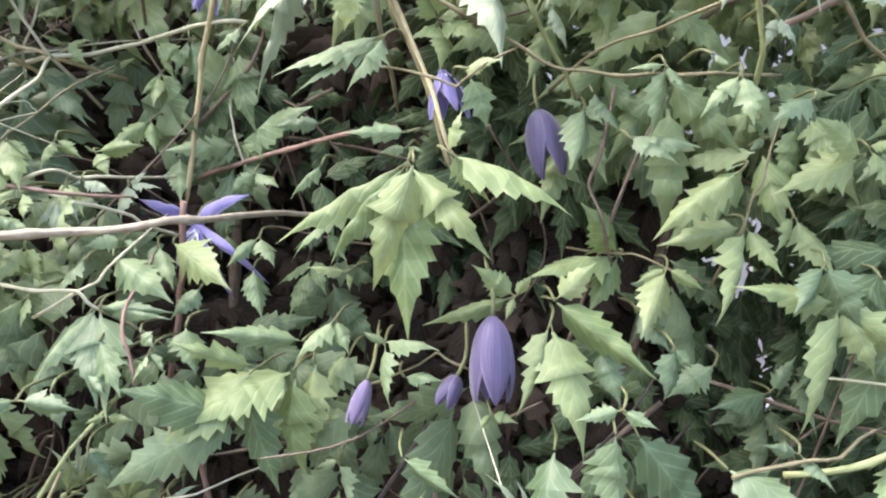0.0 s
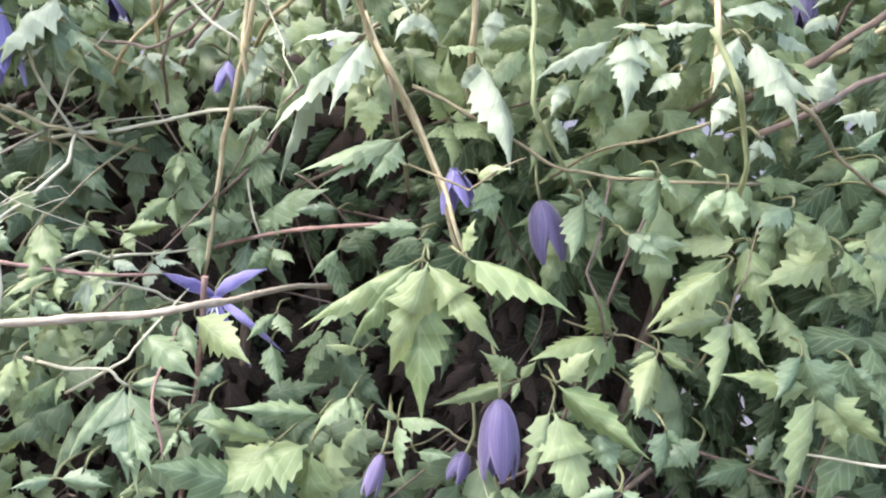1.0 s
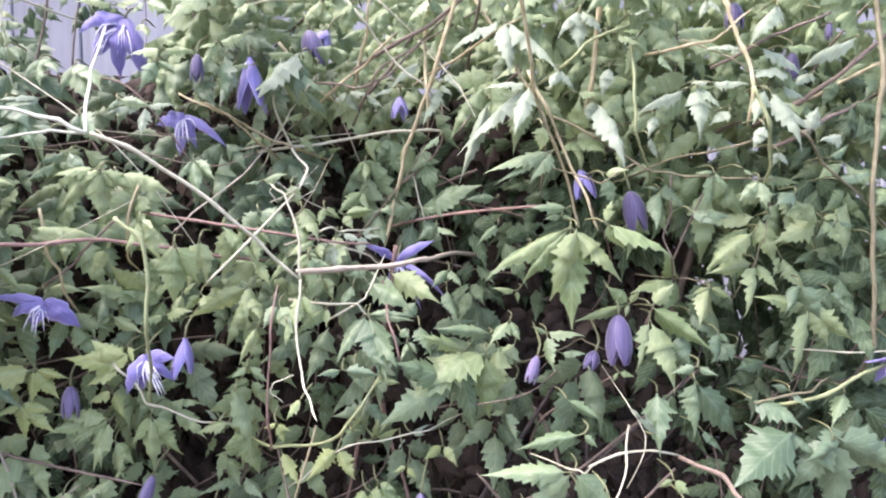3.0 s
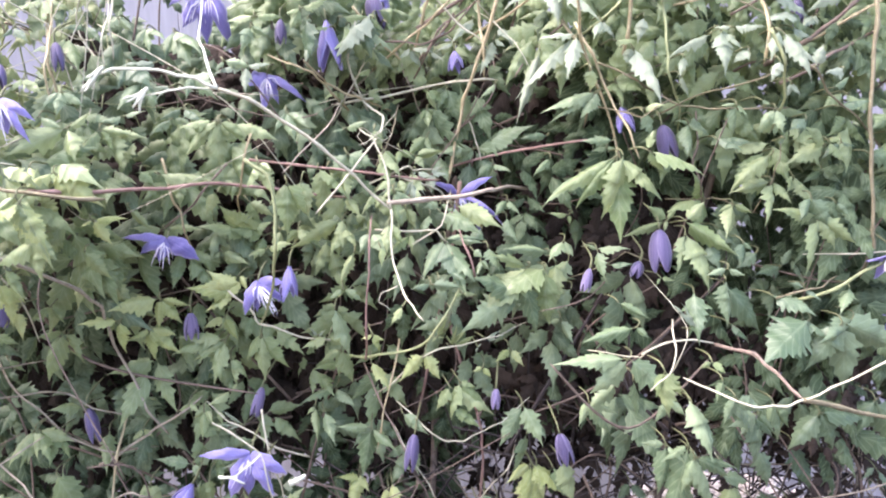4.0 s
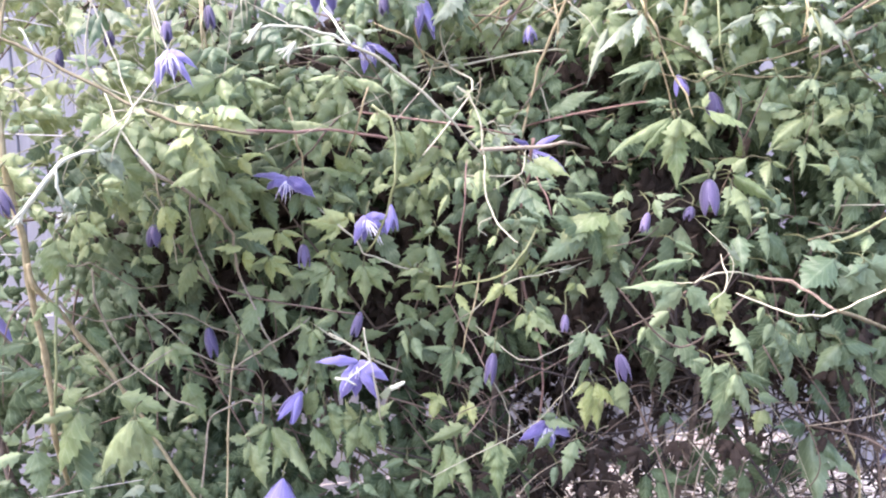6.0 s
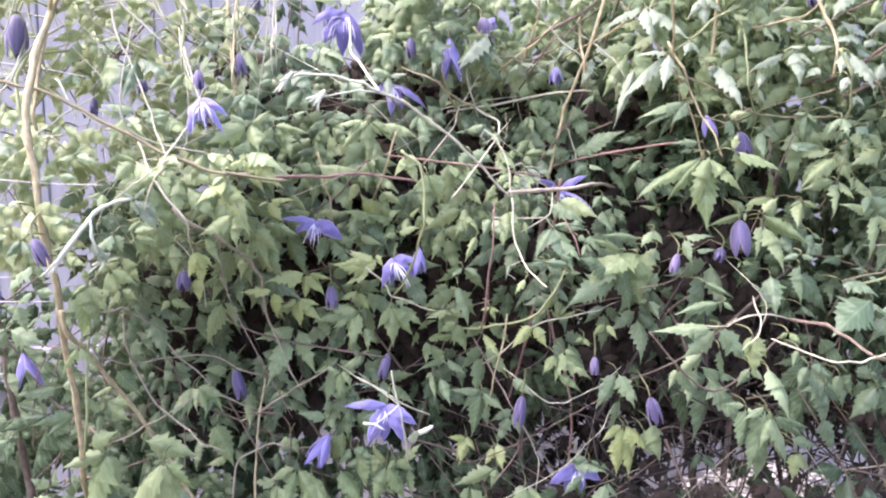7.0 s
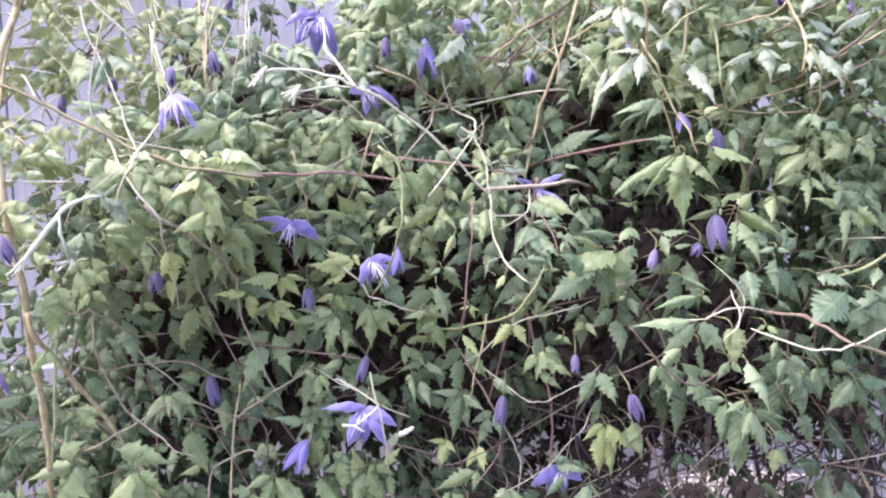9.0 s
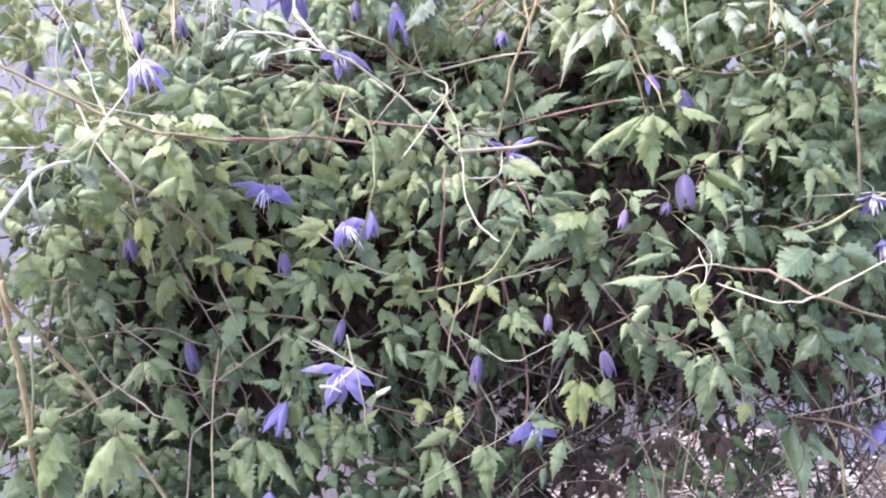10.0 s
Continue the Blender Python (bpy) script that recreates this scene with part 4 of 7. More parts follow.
# ---- leaves ----
leaf((-0.129, 0.330, 0.424), "young", [(-0.118, 0.322, 0.441, 0.22), (-0.126, 0.322, 0.444, 0.2), (-0.112, 0.322, 0.434, 0.22), (-0.136, 0.322, 0.438, 0.2), (-0.142, 0.326, 0.424, 0.22)])
leaf((-0.511, 0.296, 0.685), "young", [(-0.525, 0.290, 0.677, 0.43), (-0.497, 0.290, 0.675, 0.43), (-0.518, 0.290, 0.675, 0.43)])
leaf((-0.513, 0.286, 0.661), "young", [(-0.517, 0.273, 0.638, 0.70), (-0.511, 0.280, 0.651, 0.43)])
leaf((-0.495, 0.289, 0.666), "mature", [(-0.513, 0.270, 0.636, 0.43), (-0.467, 0.278, 0.647, 0.43), (-0.499, 0.269, 0.631, 0.43)])
leaf((-0.594, 0.286, 0.653), "young", [(-0.607, 0.284, 0.651, 0.43), (-0.583, 0.282, 0.650, 0.43)])
leaf((-0.609, 0.283, 0.642), "young", [(-0.617, 0.279, 0.634, 0.43), (-0.603, 0.279, 0.634, 0.43)])
leaf((-0.544, 0.281, 0.652), "mid", [(-0.556, 0.276, 0.642, 0.43), (-0.537, 0.274, 0.639, 0.43)])
leaf((-0.478, 0.301, 0.689), "mid", [(-0.491, 0.295, 0.683, 0.43), (-0.469, 0.298, 0.684, 0.43)])
leaf((-0.463, 0.306, 0.695), "young", [(-0.474, 0.305, 0.702, 0.43), (-0.451, 0.307, 0.697, 0.43)])
leaf((-0.490, 0.267, 0.619), "mid", [(-0.516, 0.264, 0.624, 0.43), (-0.463, 0.269, 0.616, 0.43)])
leaf((-0.428, 0.327, 0.706), "young", [(-0.446, 0.315, 0.694, 0.43), (-0.411, 0.328, 0.698, 0.43), (-0.424, 0.314, 0.683, 0.43)])
leaf((-0.386, 0.360, 0.697), "mid", [(-0.395, 0.351, 0.685, 0.43), (-0.375, 0.357, 0.686, 0.43), (-0.383, 0.361, 0.705, 0.43)])
leaf((-0.369, 0.373, 0.691), "mid", [(-0.376, 0.363, 0.676, 0.43), (-0.350, 0.360, 0.678, 0.43), (-0.363, 0.359, 0.670, 0.43)])
leaf((-0.352, 0.391, 0.691), "mid", [(-0.335, 0.367, 0.660, 0.50), (-0.357, 0.374, 0.667, 0.43), (-0.324, 0.367, 0.668, 0.43)])
leaf((-0.373, 0.329, 0.658), "mature", [(-0.352, 0.320, 0.639, 0.60), (-0.377, 0.318, 0.639, 0.43)])
leaf((-0.322, 0.321, 0.650), "mature", [(-0.302, 0.303, 0.628, 0.50), (-0.327, 0.312, 0.630, 0.43)])
leaf((-0.429, 0.284, 0.645), "young", [(-0.439, 0.277, 0.633, 0.43), (-0.417, 0.280, 0.633, 0.43), (-0.428, 0.279, 0.635, 0.43)])
leaf((-0.407, 0.290, 0.636), "mid", [(-0.417, 0.280, 0.623, 0.43), (-0.393, 0.291, 0.624, 0.43), (-0.408, 0.280, 0.618, 0.43)])
leaf((-0.386, 0.316, 0.651), "mid", [(-0.400, 0.307, 0.643, 0.43), (-0.374, 0.316, 0.653, 0.43)])
leaf((-0.280, 0.359, 0.697), "young", [(-0.301, 0.358, 0.692, 0.43), (-0.258, 0.360, 0.695, 0.43)])
leaf((-0.336, 0.428, 0.741), "young", [(-0.361, 0.414, 0.738, 0.43), (-0.312, 0.415, 0.740, 0.43), (-0.345, 0.430, 0.727, 0.43)])
leaf((-0.307, 0.402, 0.723), "young", [(-0.313, 0.403, 0.715, 0.43), (-0.299, 0.391, 0.710, 0.43)])
leaf((-0.301, 0.391, 0.737), "mid", [(-0.312, 0.392, 0.724, 0.43), (-0.279, 0.376, 0.725, 0.43)])
leaf((-0.283, 0.355, 0.689), "mid", [(-0.289, 0.341, 0.666, 0.43), (-0.270, 0.356, 0.681, 0.43)])
leaf((-0.302, 0.334, 0.660), "mid", [(-0.281, 0.336, 0.654, 0.43), (-0.307, 0.328, 0.651, 0.43)])
leaf((-0.403, 0.333, 0.687), "mid", [(-0.416, 0.325, 0.683, 0.43), (-0.390, 0.329, 0.673, 0.43)])
leaf((-0.442, 0.305, 0.682), "mature", [(-0.448, 0.300, 0.674, 0.43), (-0.431, 0.300, 0.671, 0.43)])
leaf((-0.244, 0.368, 0.704), "young", [(-0.253, 0.363, 0.687, 0.43), (-0.220, 0.368, 0.711, 0.35), (-0.256, 0.363, 0.698, 0.43)])
leaf((-0.239, 0.371, 0.696), "mature", [(-0.237, 0.369, 0.659, 0.45)])
leaf((-0.194, 0.378, 0.700), "mature", [(-0.189, 0.380, 0.664, 0.55)])
leaf((-0.187, 0.396, 0.675), "mature", [(-0.170, 0.398, 0.656, 0.40), (-0.193, 0.397, 0.662, 0.43)])
leaf((-0.208, 0.377, 0.692), "young", [(-0.212, 0.380, 0.660, 0.50)])
leaf((-0.598, 0.276, 0.622), "young", [(-0.602, 0.270, 0.610, 0.43), (-0.580, 0.267, 0.614, 0.43), (-0.588, 0.264, 0.603, 0.43)])
leaf((-0.566, 0.259, 0.602), "young", [(-0.569, 0.249, 0.586, 0.43), (-0.558, 0.249, 0.588, 0.43)])
leaf((-0.604, 0.268, 0.601), "mature", [(-0.610, 0.260, 0.585, 0.60), (-0.585, 0.254, 0.584, 0.60)])
leaf((-0.615, 0.266, 0.597), "young", [(-0.618, 0.259, 0.583, 0.43)])
leaf((-0.582, 0.253, 0.582), "mature", [(-0.594, 0.254, 0.575, 0.43), (-0.567, 0.243, 0.577, 0.43)])
leaf((-0.538, 0.226, 0.569), "mid", [(-0.552, 0.225, 0.565, 0.43), (-0.521, 0.219, 0.565, 0.43)])
leaf((-0.484, 0.237, 0.579), "young", [(-0.497, 0.226, 0.564, 0.60), (-0.460, 0.221, 0.565, 0.60), (-0.495, 0.238, 0.584, 0.43)])
leaf((-0.465, 0.239, 0.583), "young", [(-0.444, 0.223, 0.575, 0.43), (-0.455, 0.223, 0.561, 0.60)])
leaf((-0.485, 0.264, 0.612), "mid", [(-0.498, 0.255, 0.604, 0.43), (-0.465, 0.264, 0.607, 0.43), (-0.465, 0.265, 0.615, 0.43)])
leaf((-0.466, 0.271, 0.616), "young", [(-0.451, 0.262, 0.599, 0.50)])
leaf((-0.478, 0.220, 0.550), "downy", [(-0.464, 0.222, 0.535, 0.60), (-0.490, 0.215, 0.557, 0.43), (-0.471, 0.221, 0.559, 0.43), (-0.466, 0.222, 0.525, 0.40)])
leaf((-0.480, 0.210, 0.525), "young", [(-0.478, 0.210, 0.517, 0.43), (-0.461, 0.211, 0.527, 0.43)])
leaf((-0.507, 0.230, 0.555), "young", [(-0.517, 0.224, 0.550, 0.43), (-0.506, 0.221, 0.539, 0.43)])
leaf((-0.530, 0.239, 0.584), "mid", [(-0.542, 0.235, 0.579, 0.43), (-0.511, 0.231, 0.578, 0.43), (-0.522, 0.240, 0.592, 0.43)])
leaf((-0.546, 0.259, 0.608), "young", [(-0.529, 0.248, 0.598, 0.43), (-0.553, 0.253, 0.600, 0.43)])
leaf((-0.528, 0.212, 0.537), "mature", [(-0.536, 0.206, 0.530, 0.43), (-0.516, 0.211, 0.532, 0.43)])
leaf((-0.581, 0.234, 0.546), "mid", [(-0.595, 0.235, 0.541, 0.43), (-0.562, 0.221, 0.548, 0.43)])
leaf((-0.402, 0.281, 0.610), "young", [(-0.433, 0.261, 0.592, 0.40), (-0.393, 0.269, 0.588, 0.50), (-0.385, 0.283, 0.620, 0.43)])
leaf((-0.378, 0.299, 0.607), "young", [(-0.371, 0.294, 0.580, 0.50), (-0.356, 0.301, 0.601, 0.40), (-0.384, 0.294, 0.600, 0.43)])
leaf((-0.305, 0.302, 0.613), "young", [(-0.328, 0.304, 0.587, 0.35), (-0.301, 0.305, 0.578, 0.40), (-0.333, 0.304, 0.607, 0.40), (-0.292, 0.303, 0.600, 0.35)])
leaf((-0.293, 0.304, 0.611), "young", [(-0.283, 0.305, 0.595, 0.43), (-0.262, 0.307, 0.597, 0.40)])
leaf((-0.363, 0.306, 0.577), "young", [(-0.354, 0.307, 0.567, 0.80)])
leaf((-0.352, 0.315, 0.574), "young", [(-0.313, 0.318, 0.566, 0.35)])
leaf((-0.402, 0.252, 0.580), "bright", [(-0.372, 0.254, 0.558, 0.50), (-0.388, 0.254, 0.553, 0.45), (-0.419, 0.243, 0.568, 0.40)])
leaf((-0.408, 0.213, 0.563), "bright", [(-0.397, 0.215, 0.530, 0.45), (-0.419, 0.205, 0.552, 0.40), (-0.427, 0.201, 0.546, 0.50)])
leaf((-0.413, 0.242, 0.584), "bright", [(-0.408, 0.237, 0.576, 0.43)])
leaf((-0.389, 0.276, 0.545), "bright", [(-0.378, 0.278, 0.527, 0.60), (-0.365, 0.278, 0.544, 0.40), (-0.397, 0.272, 0.539, 0.43)])
leaf((-0.375, 0.314, 0.549), "young", [(-0.362, 0.316, 0.532, 0.35)])
leaf((-0.407, 0.226, 0.537), "young", [(-0.433, 0.229, 0.520, 0.50), (-0.395, 0.227, 0.523, 0.50), (-0.405, 0.229, 0.510, 0.43)])
leaf((-0.358, 0.339, 0.530), "young", [(-0.380, 0.328, 0.533, 0.43), (-0.328, 0.334, 0.528, 0.30), (-0.351, 0.340, 0.521, 0.43)])
leaf((-0.295, 0.359, 0.520), "young", [(-0.332, 0.337, 0.529, 0.35), (-0.312, 0.341, 0.547, 0.50), (-0.276, 0.361, 0.531, 0.50)])
leaf((-0.295, 0.363, 0.549), "young", [(-0.275, 0.365, 0.534, 0.40), (-0.287, 0.365, 0.528, 0.43)])
leaf((-0.315, 0.340, 0.558), "young", [(-0.325, 0.341, 0.541, 0.50), (-0.309, 0.336, 0.563, 0.43)])
leaf((-0.272, 0.282, 0.582), "young", [(-0.282, 0.284, 0.563, 0.50), (-0.260, 0.285, 0.557, 0.40), (-0.261, 0.275, 0.575, 0.43)])
leaf((-0.269, 0.357, 0.524), "young", [(-0.273, 0.347, 0.508, 0.43), (-0.257, 0.349, 0.532, 0.43)])
leaf((-0.344, 0.337, 0.617), "mid", [(-0.360, 0.328, 0.604, 0.43), (-0.328, 0.333, 0.611, 0.43)])
leaf((-0.372, 0.308, 0.618), "mid", [(-0.386, 0.300, 0.614, 0.43), (-0.356, 0.309, 0.621, 0.43)])
leaf((-0.419, 0.278, 0.618), "mid", [(-0.405, 0.277, 0.610, 0.43), (-0.431, 0.275, 0.612, 0.43)])
leaf((-0.333, 0.326, 0.624), "mature", [(-0.350, 0.324, 0.616, 0.43), (-0.319, 0.318, 0.613, 0.43)])
leaf((-0.212, 0.360, 0.606), "mid", [(-0.224, 0.357, 0.602, 0.43), (-0.193, 0.351, 0.610, 0.43)])
leaf((-0.210, 0.336, 0.586), "mid", [(-0.222, 0.335, 0.569, 0.70), (-0.189, 0.332, 0.574, 0.60)])
leaf((-0.183, 0.339, 0.580), "young", [(-0.178, 0.327, 0.560, 0.50)])
leaf((-0.253, 0.287, 0.567), "young", [(-0.239, 0.289, 0.542, 0.50), (-0.255, 0.290, 0.528, 0.50), (-0.266, 0.289, 0.550, 0.40)])
leaf((-0.233, 0.328, 0.575), "young", [(-0.208, 0.326, 0.547, 0.30)])
leaf((-0.213, 0.337, 0.552), "young", [(-0.232, 0.339, 0.530, 0.45), (-0.201, 0.325, 0.535, 0.40)])
leaf((-0.189, 0.320, 0.556), "young", [(-0.199, 0.318, 0.538, 0.40)])
leaf((-0.174, 0.318, 0.556), "mid", [(-0.159, 0.320, 0.547, 0.43), (-0.170, 0.314, 0.529, 0.35)])
leaf((-0.253, 0.346, 0.526), "young", [(-0.265, 0.345, 0.512, 0.43), (-0.234, 0.332, 0.510, 0.50)])
leaf((-0.215, 0.329, 0.527), "young", [(-0.226, 0.322, 0.507, 0.50), (-0.205, 0.318, 0.510, 0.50)])
leaf((-0.193, 0.313, 0.524), "mid", [(-0.182, 0.302, 0.507, 0.60), (-0.203, 0.305, 0.510, 0.60)])
leaf((-0.600, 0.245, 0.520), "mid", [(-0.608, 0.246, 0.507, 0.43), (-0.590, 0.238, 0.510, 0.43), (-0.582, 0.232, 0.521, 0.43)])
leaf((-0.554, 0.197, 0.522), "mature", [(-0.567, 0.199, 0.509, 0.43), (-0.544, 0.188, 0.513, 0.43)])
leaf((-0.542, 0.189, 0.506), "mid", [(-0.564, 0.194, 0.484, 0.45), (-0.537, 0.191, 0.492, 0.43), (-0.547, 0.190, 0.511, 0.43)])
leaf((-0.570, 0.242, 0.477), "mid", [(-0.584, 0.244, 0.465, 0.43), (-0.550, 0.233, 0.477, 0.43)])
leaf((-0.592, 0.259, 0.463), "mid", [(-0.587, 0.261, 0.440, 0.50)])
leaf((-0.522, 0.227, 0.484), "young", [(-0.519, 0.230, 0.452, 0.55), (-0.508, 0.229, 0.460, 0.50), (-0.530, 0.230, 0.442, 0.40), (-0.535, 0.228, 0.475, 0.40)])
leaf((-0.515, 0.205, 0.499), "young", [(-0.514, 0.206, 0.486, 0.40)])
leaf((-0.501, 0.218, 0.497), "young", [(-0.507, 0.221, 0.470, 0.50), (-0.482, 0.220, 0.483, 0.43)])
leaf((-0.488, 0.197, 0.526), "mid", [(-0.503, 0.195, 0.512, 0.70), (-0.482, 0.198, 0.511, 0.70)])
leaf((-0.524, 0.195, 0.509), "young", [(-0.508, 0.196, 0.502, 0.43), (-0.521, 0.196, 0.499, 0.43)])
leaf((-0.479, 0.212, 0.521), "young", [(-0.472, 0.214, 0.506, 0.50), (-0.463, 0.213, 0.518, 0.40)])
leaf((-0.457, 0.237, 0.514), "young", [(-0.457, 0.240, 0.488, 0.35), (-0.463, 0.238, 0.507, 0.43)])
leaf((-0.443, 0.260, 0.503), "bright", [(-0.443, 0.263, 0.474, 0.40), (-0.453, 0.262, 0.483, 0.50), (-0.434, 0.261, 0.491, 0.43)])
leaf((-0.607, 0.271, 0.441), "mid", [(-0.636, 0.273, 0.428, 0.35), (-0.574, 0.260, 0.429, 0.50), (-0.624, 0.274, 0.418, 0.43)])
leaf((-0.487, 0.316, 0.455), "young", [(-0.469, 0.317, 0.446, 0.43), (-0.496, 0.317, 0.444, 0.43)])
leaf((-0.570, 0.247, 0.455), "mid", [(-0.578, 0.248, 0.449, 0.43), (-0.553, 0.238, 0.457, 0.43)])
leaf((-0.498, 0.359, 0.422), "young", [(-0.487, 0.360, 0.412, 0.43)])
leaf((-0.513, 0.271, 0.473), "young", [(-0.499, 0.273, 0.462, 0.43), (-0.522, 0.267, 0.456, 0.43)])
leaf((-0.433, 0.237, 0.518), "young", [(-0.422, 0.239, 0.496, 0.35)])
leaf((-0.402, 0.290, 0.520), "young", [(-0.385, 0.292, 0.499, 0.50)])
leaf((-0.365, 0.336, 0.474), "bright", [(-0.400, 0.321, 0.470, 0.50), (-0.351, 0.338, 0.452, 0.50), (-0.369, 0.338, 0.449, 0.50), (-0.343, 0.338, 0.466, 0.30)])
leaf((-0.376, 0.338, 0.447), "bright", [(-0.375, 0.339, 0.423, 0.45), (-0.353, 0.340, 0.427, 0.35), (-0.385, 0.333, 0.444, 0.40)])
leaf((-0.395, 0.327, 0.459), "bright", [(-0.424, 0.322, 0.458, 0.35), (-0.392, 0.329, 0.433, 0.60)])
leaf((-0.446, 0.346, 0.448), "young", [(-0.463, 0.350, 0.407, 0.40), (-0.434, 0.348, 0.421, 0.40), (-0.469, 0.348, 0.443, 0.30)])
leaf((-0.305, 0.334, 0.476), "bright", [(-0.343, 0.335, 0.482, 0.40), (-0.323, 0.334, 0.495, 0.60), (-0.329, 0.336, 0.461, 0.40)])
leaf((-0.325, 0.347, 0.434), "young", [(-0.360, 0.340, 0.425, 0.35), (-0.323, 0.337, 0.403, 0.45), (-0.340, 0.341, 0.416, 0.40)])
leaf((-0.314, 0.342, 0.420), "young", [(-0.309, 0.341, 0.396, 0.43), (-0.301, 0.344, 0.401, 0.40), (-0.331, 0.340, 0.411, 0.43)])
leaf((-0.287, 0.337, 0.440), "young", [(-0.266, 0.340, 0.411, 0.40), (-0.286, 0.340, 0.401, 0.45), (-0.300, 0.339, 0.418, 0.43)])
leaf((-0.319, 0.354, 0.452), "bright", [(-0.337, 0.356, 0.443, 0.43), (-0.308, 0.348, 0.433, 0.43)])
leaf((-0.333, 0.349, 0.504), "young", [(-0.340, 0.347, 0.493, 0.43), (-0.326, 0.346, 0.494, 0.43)])
leaf((-0.280, 0.351, 0.509), "young", [(-0.294, 0.343, 0.505, 0.43), (-0.258, 0.341, 0.513, 0.43)])
leaf((-0.317, 0.350, 0.509), "young", [(-0.329, 0.347, 0.501, 0.43), (-0.295, 0.345, 0.497, 0.43)])
leaf((-0.446, 0.327, 0.473), "young", [(-0.463, 0.329, 0.462, 0.50), (-0.437, 0.328, 0.460, 0.43)])
leaf((-0.207, 0.310, 0.509), "young", [(-0.219, 0.309, 0.485, 0.30)])
leaf((-0.186, 0.299, 0.514), "young", [(-0.185, 0.292, 0.501, 0.50)])
leaf((-0.172, 0.257, 0.476), "young", [(-0.180, 0.258, 0.463, 0.43)])
leaf((-0.076, 0.323, 0.467), "mid", [(-0.123, 0.307, 0.445, 0.50), (-0.090, 0.316, 0.449, 0.40), (-0.112, 0.300, 0.486, 0.43)])
leaf((-0.071, 0.324, 0.478), "mid", [(-0.057, 0.329, 0.433, 0.40)])
leaf((-0.218, 0.333, 0.476), "mid", [(-0.230, 0.334, 0.467, 0.43), (-0.202, 0.323, 0.468, 0.43)])
leaf((-0.225, 0.320, 0.462), "mid", [(-0.215, 0.324, 0.423, 0.35)])
leaf((-0.232, 0.335, 0.436), "young", [(-0.254, 0.337, 0.427, 0.40), (-0.217, 0.337, 0.426, 0.40)])
leaf((-0.195, 0.312, 0.442), "bright", [(-0.204, 0.313, 0.438, 0.43), (-0.186, 0.312, 0.436, 0.43), (-0.190, 0.314, 0.427, 0.43)])
leaf((-0.223, 0.350, 0.420), "young", [(-0.240, 0.352, 0.410, 0.50), (-0.216, 0.353, 0.390, 0.50), (-0.227, 0.353, 0.396, 0.43)])
leaf((-0.198, 0.349, 0.408), "bright", [(-0.183, 0.337, 0.387, 0.35)])
leaf((-0.220, 0.383, 0.399), "young", [(-0.249, 0.366, 0.399, 0.35)])
leaf((-0.154, 0.313, 0.424), "bright", [(-0.175, 0.316, 0.402, 0.40), (-0.143, 0.312, 0.402, 0.50)])
leaf((-0.132, 0.305, 0.458), "mature", [(-0.123, 0.307, 0.444, 0.60)])
leaf((-0.106, 0.316, 0.409), "bright", [(-0.116, 0.313, 0.406, 0.43), (-0.100, 0.315, 0.400, 0.43)])
leaf((-0.080, 0.333, 0.418), "bright", [(-0.094, 0.326, 0.410, 0.43), (-0.069, 0.329, 0.404, 0.43)])
leaf((0.001, 0.295, 0.463), "mid", [(0.024, 0.288, 0.450, 0.30)])
leaf((0.060, 0.289, 0.470), "mature", [(0.056, 0.269, 0.434, 0.45)])
leaf((-0.004, 0.255, 0.429), "mid", [(-0.059, 0.258, 0.428, 0.28), (-0.031, 0.258, 0.403, 0.50), (0.024, 0.259, 0.401, 0.50)])
leaf((0.006, 0.211, 0.433), "young", [(0.002, 0.214, 0.414, 0.43), (0.020, 0.215, 0.413, 0.43), (0.011, 0.216, 0.399, 0.43)])
leaf((0.061, 0.256, 0.423), "young", [(0.070, 0.252, 0.415, 0.50), (0.051, 0.257, 0.417, 0.43)])
leaf((0.066, 0.247, 0.410), "mid", [(0.061, 0.248, 0.394, 0.40)])
leaf((0.099, 0.304, 0.438), "mature", [(0.111, 0.296, 0.423, 0.43)])
leaf((-0.027, 0.336, 0.467), "mid", [(-0.049, 0.338, 0.445, 0.60)])
leaf((-0.034, 0.345, 0.439), "mid", [(-0.026, 0.335, 0.420, 0.43), (-0.044, 0.346, 0.435, 0.43)])
leaf((0.096, 0.307, 0.469), "mature", [(0.126, 0.311, 0.430, 0.50)])
leaf((-0.621, 0.294, 0.399), "mid", [(-0.613, 0.296, 0.374, 0.60)])
leaf((-0.646, 0.303, 0.383), "mid", [(-0.658, 0.305, 0.369, 0.40), (-0.625, 0.294, 0.396, 0.43)])
leaf((-0.584, 0.307, 0.379), "mid", [(-0.621, 0.303, 0.373, 0.40), (-0.563, 0.308, 0.384, 0.43)])
leaf((-0.577, 0.318, 0.351), "mid", [(-0.613, 0.311, 0.342, 0.35), (-0.601, 0.313, 0.334, 0.30)])
leaf((-0.553, 0.325, 0.360), "young", [(-0.562, 0.319, 0.348, 0.50), (-0.530, 0.317, 0.342, 0.45), (-0.526, 0.326, 0.353, 0.40)])
leaf((-0.546, 0.329, 0.373), "young", [(-0.565, 0.317, 0.362, 0.35)])
leaf((-0.567, 0.320, 0.318), "young", [(-0.541, 0.316, 0.335, 0.60)])
leaf((-0.556, 0.320, 0.312), "downy", [(-0.555, 0.319, 0.289, 0.60), (-0.541, 0.318, 0.295, 0.43)])
leaf((-0.509, 0.294, 0.332), "young", [(-0.463, 0.298, 0.316, 0.45)])
leaf((-0.637, 0.318, 0.328), "mid", [(-0.640, 0.317, 0.310, 0.43), (-0.657, 0.316, 0.322, 0.43)])
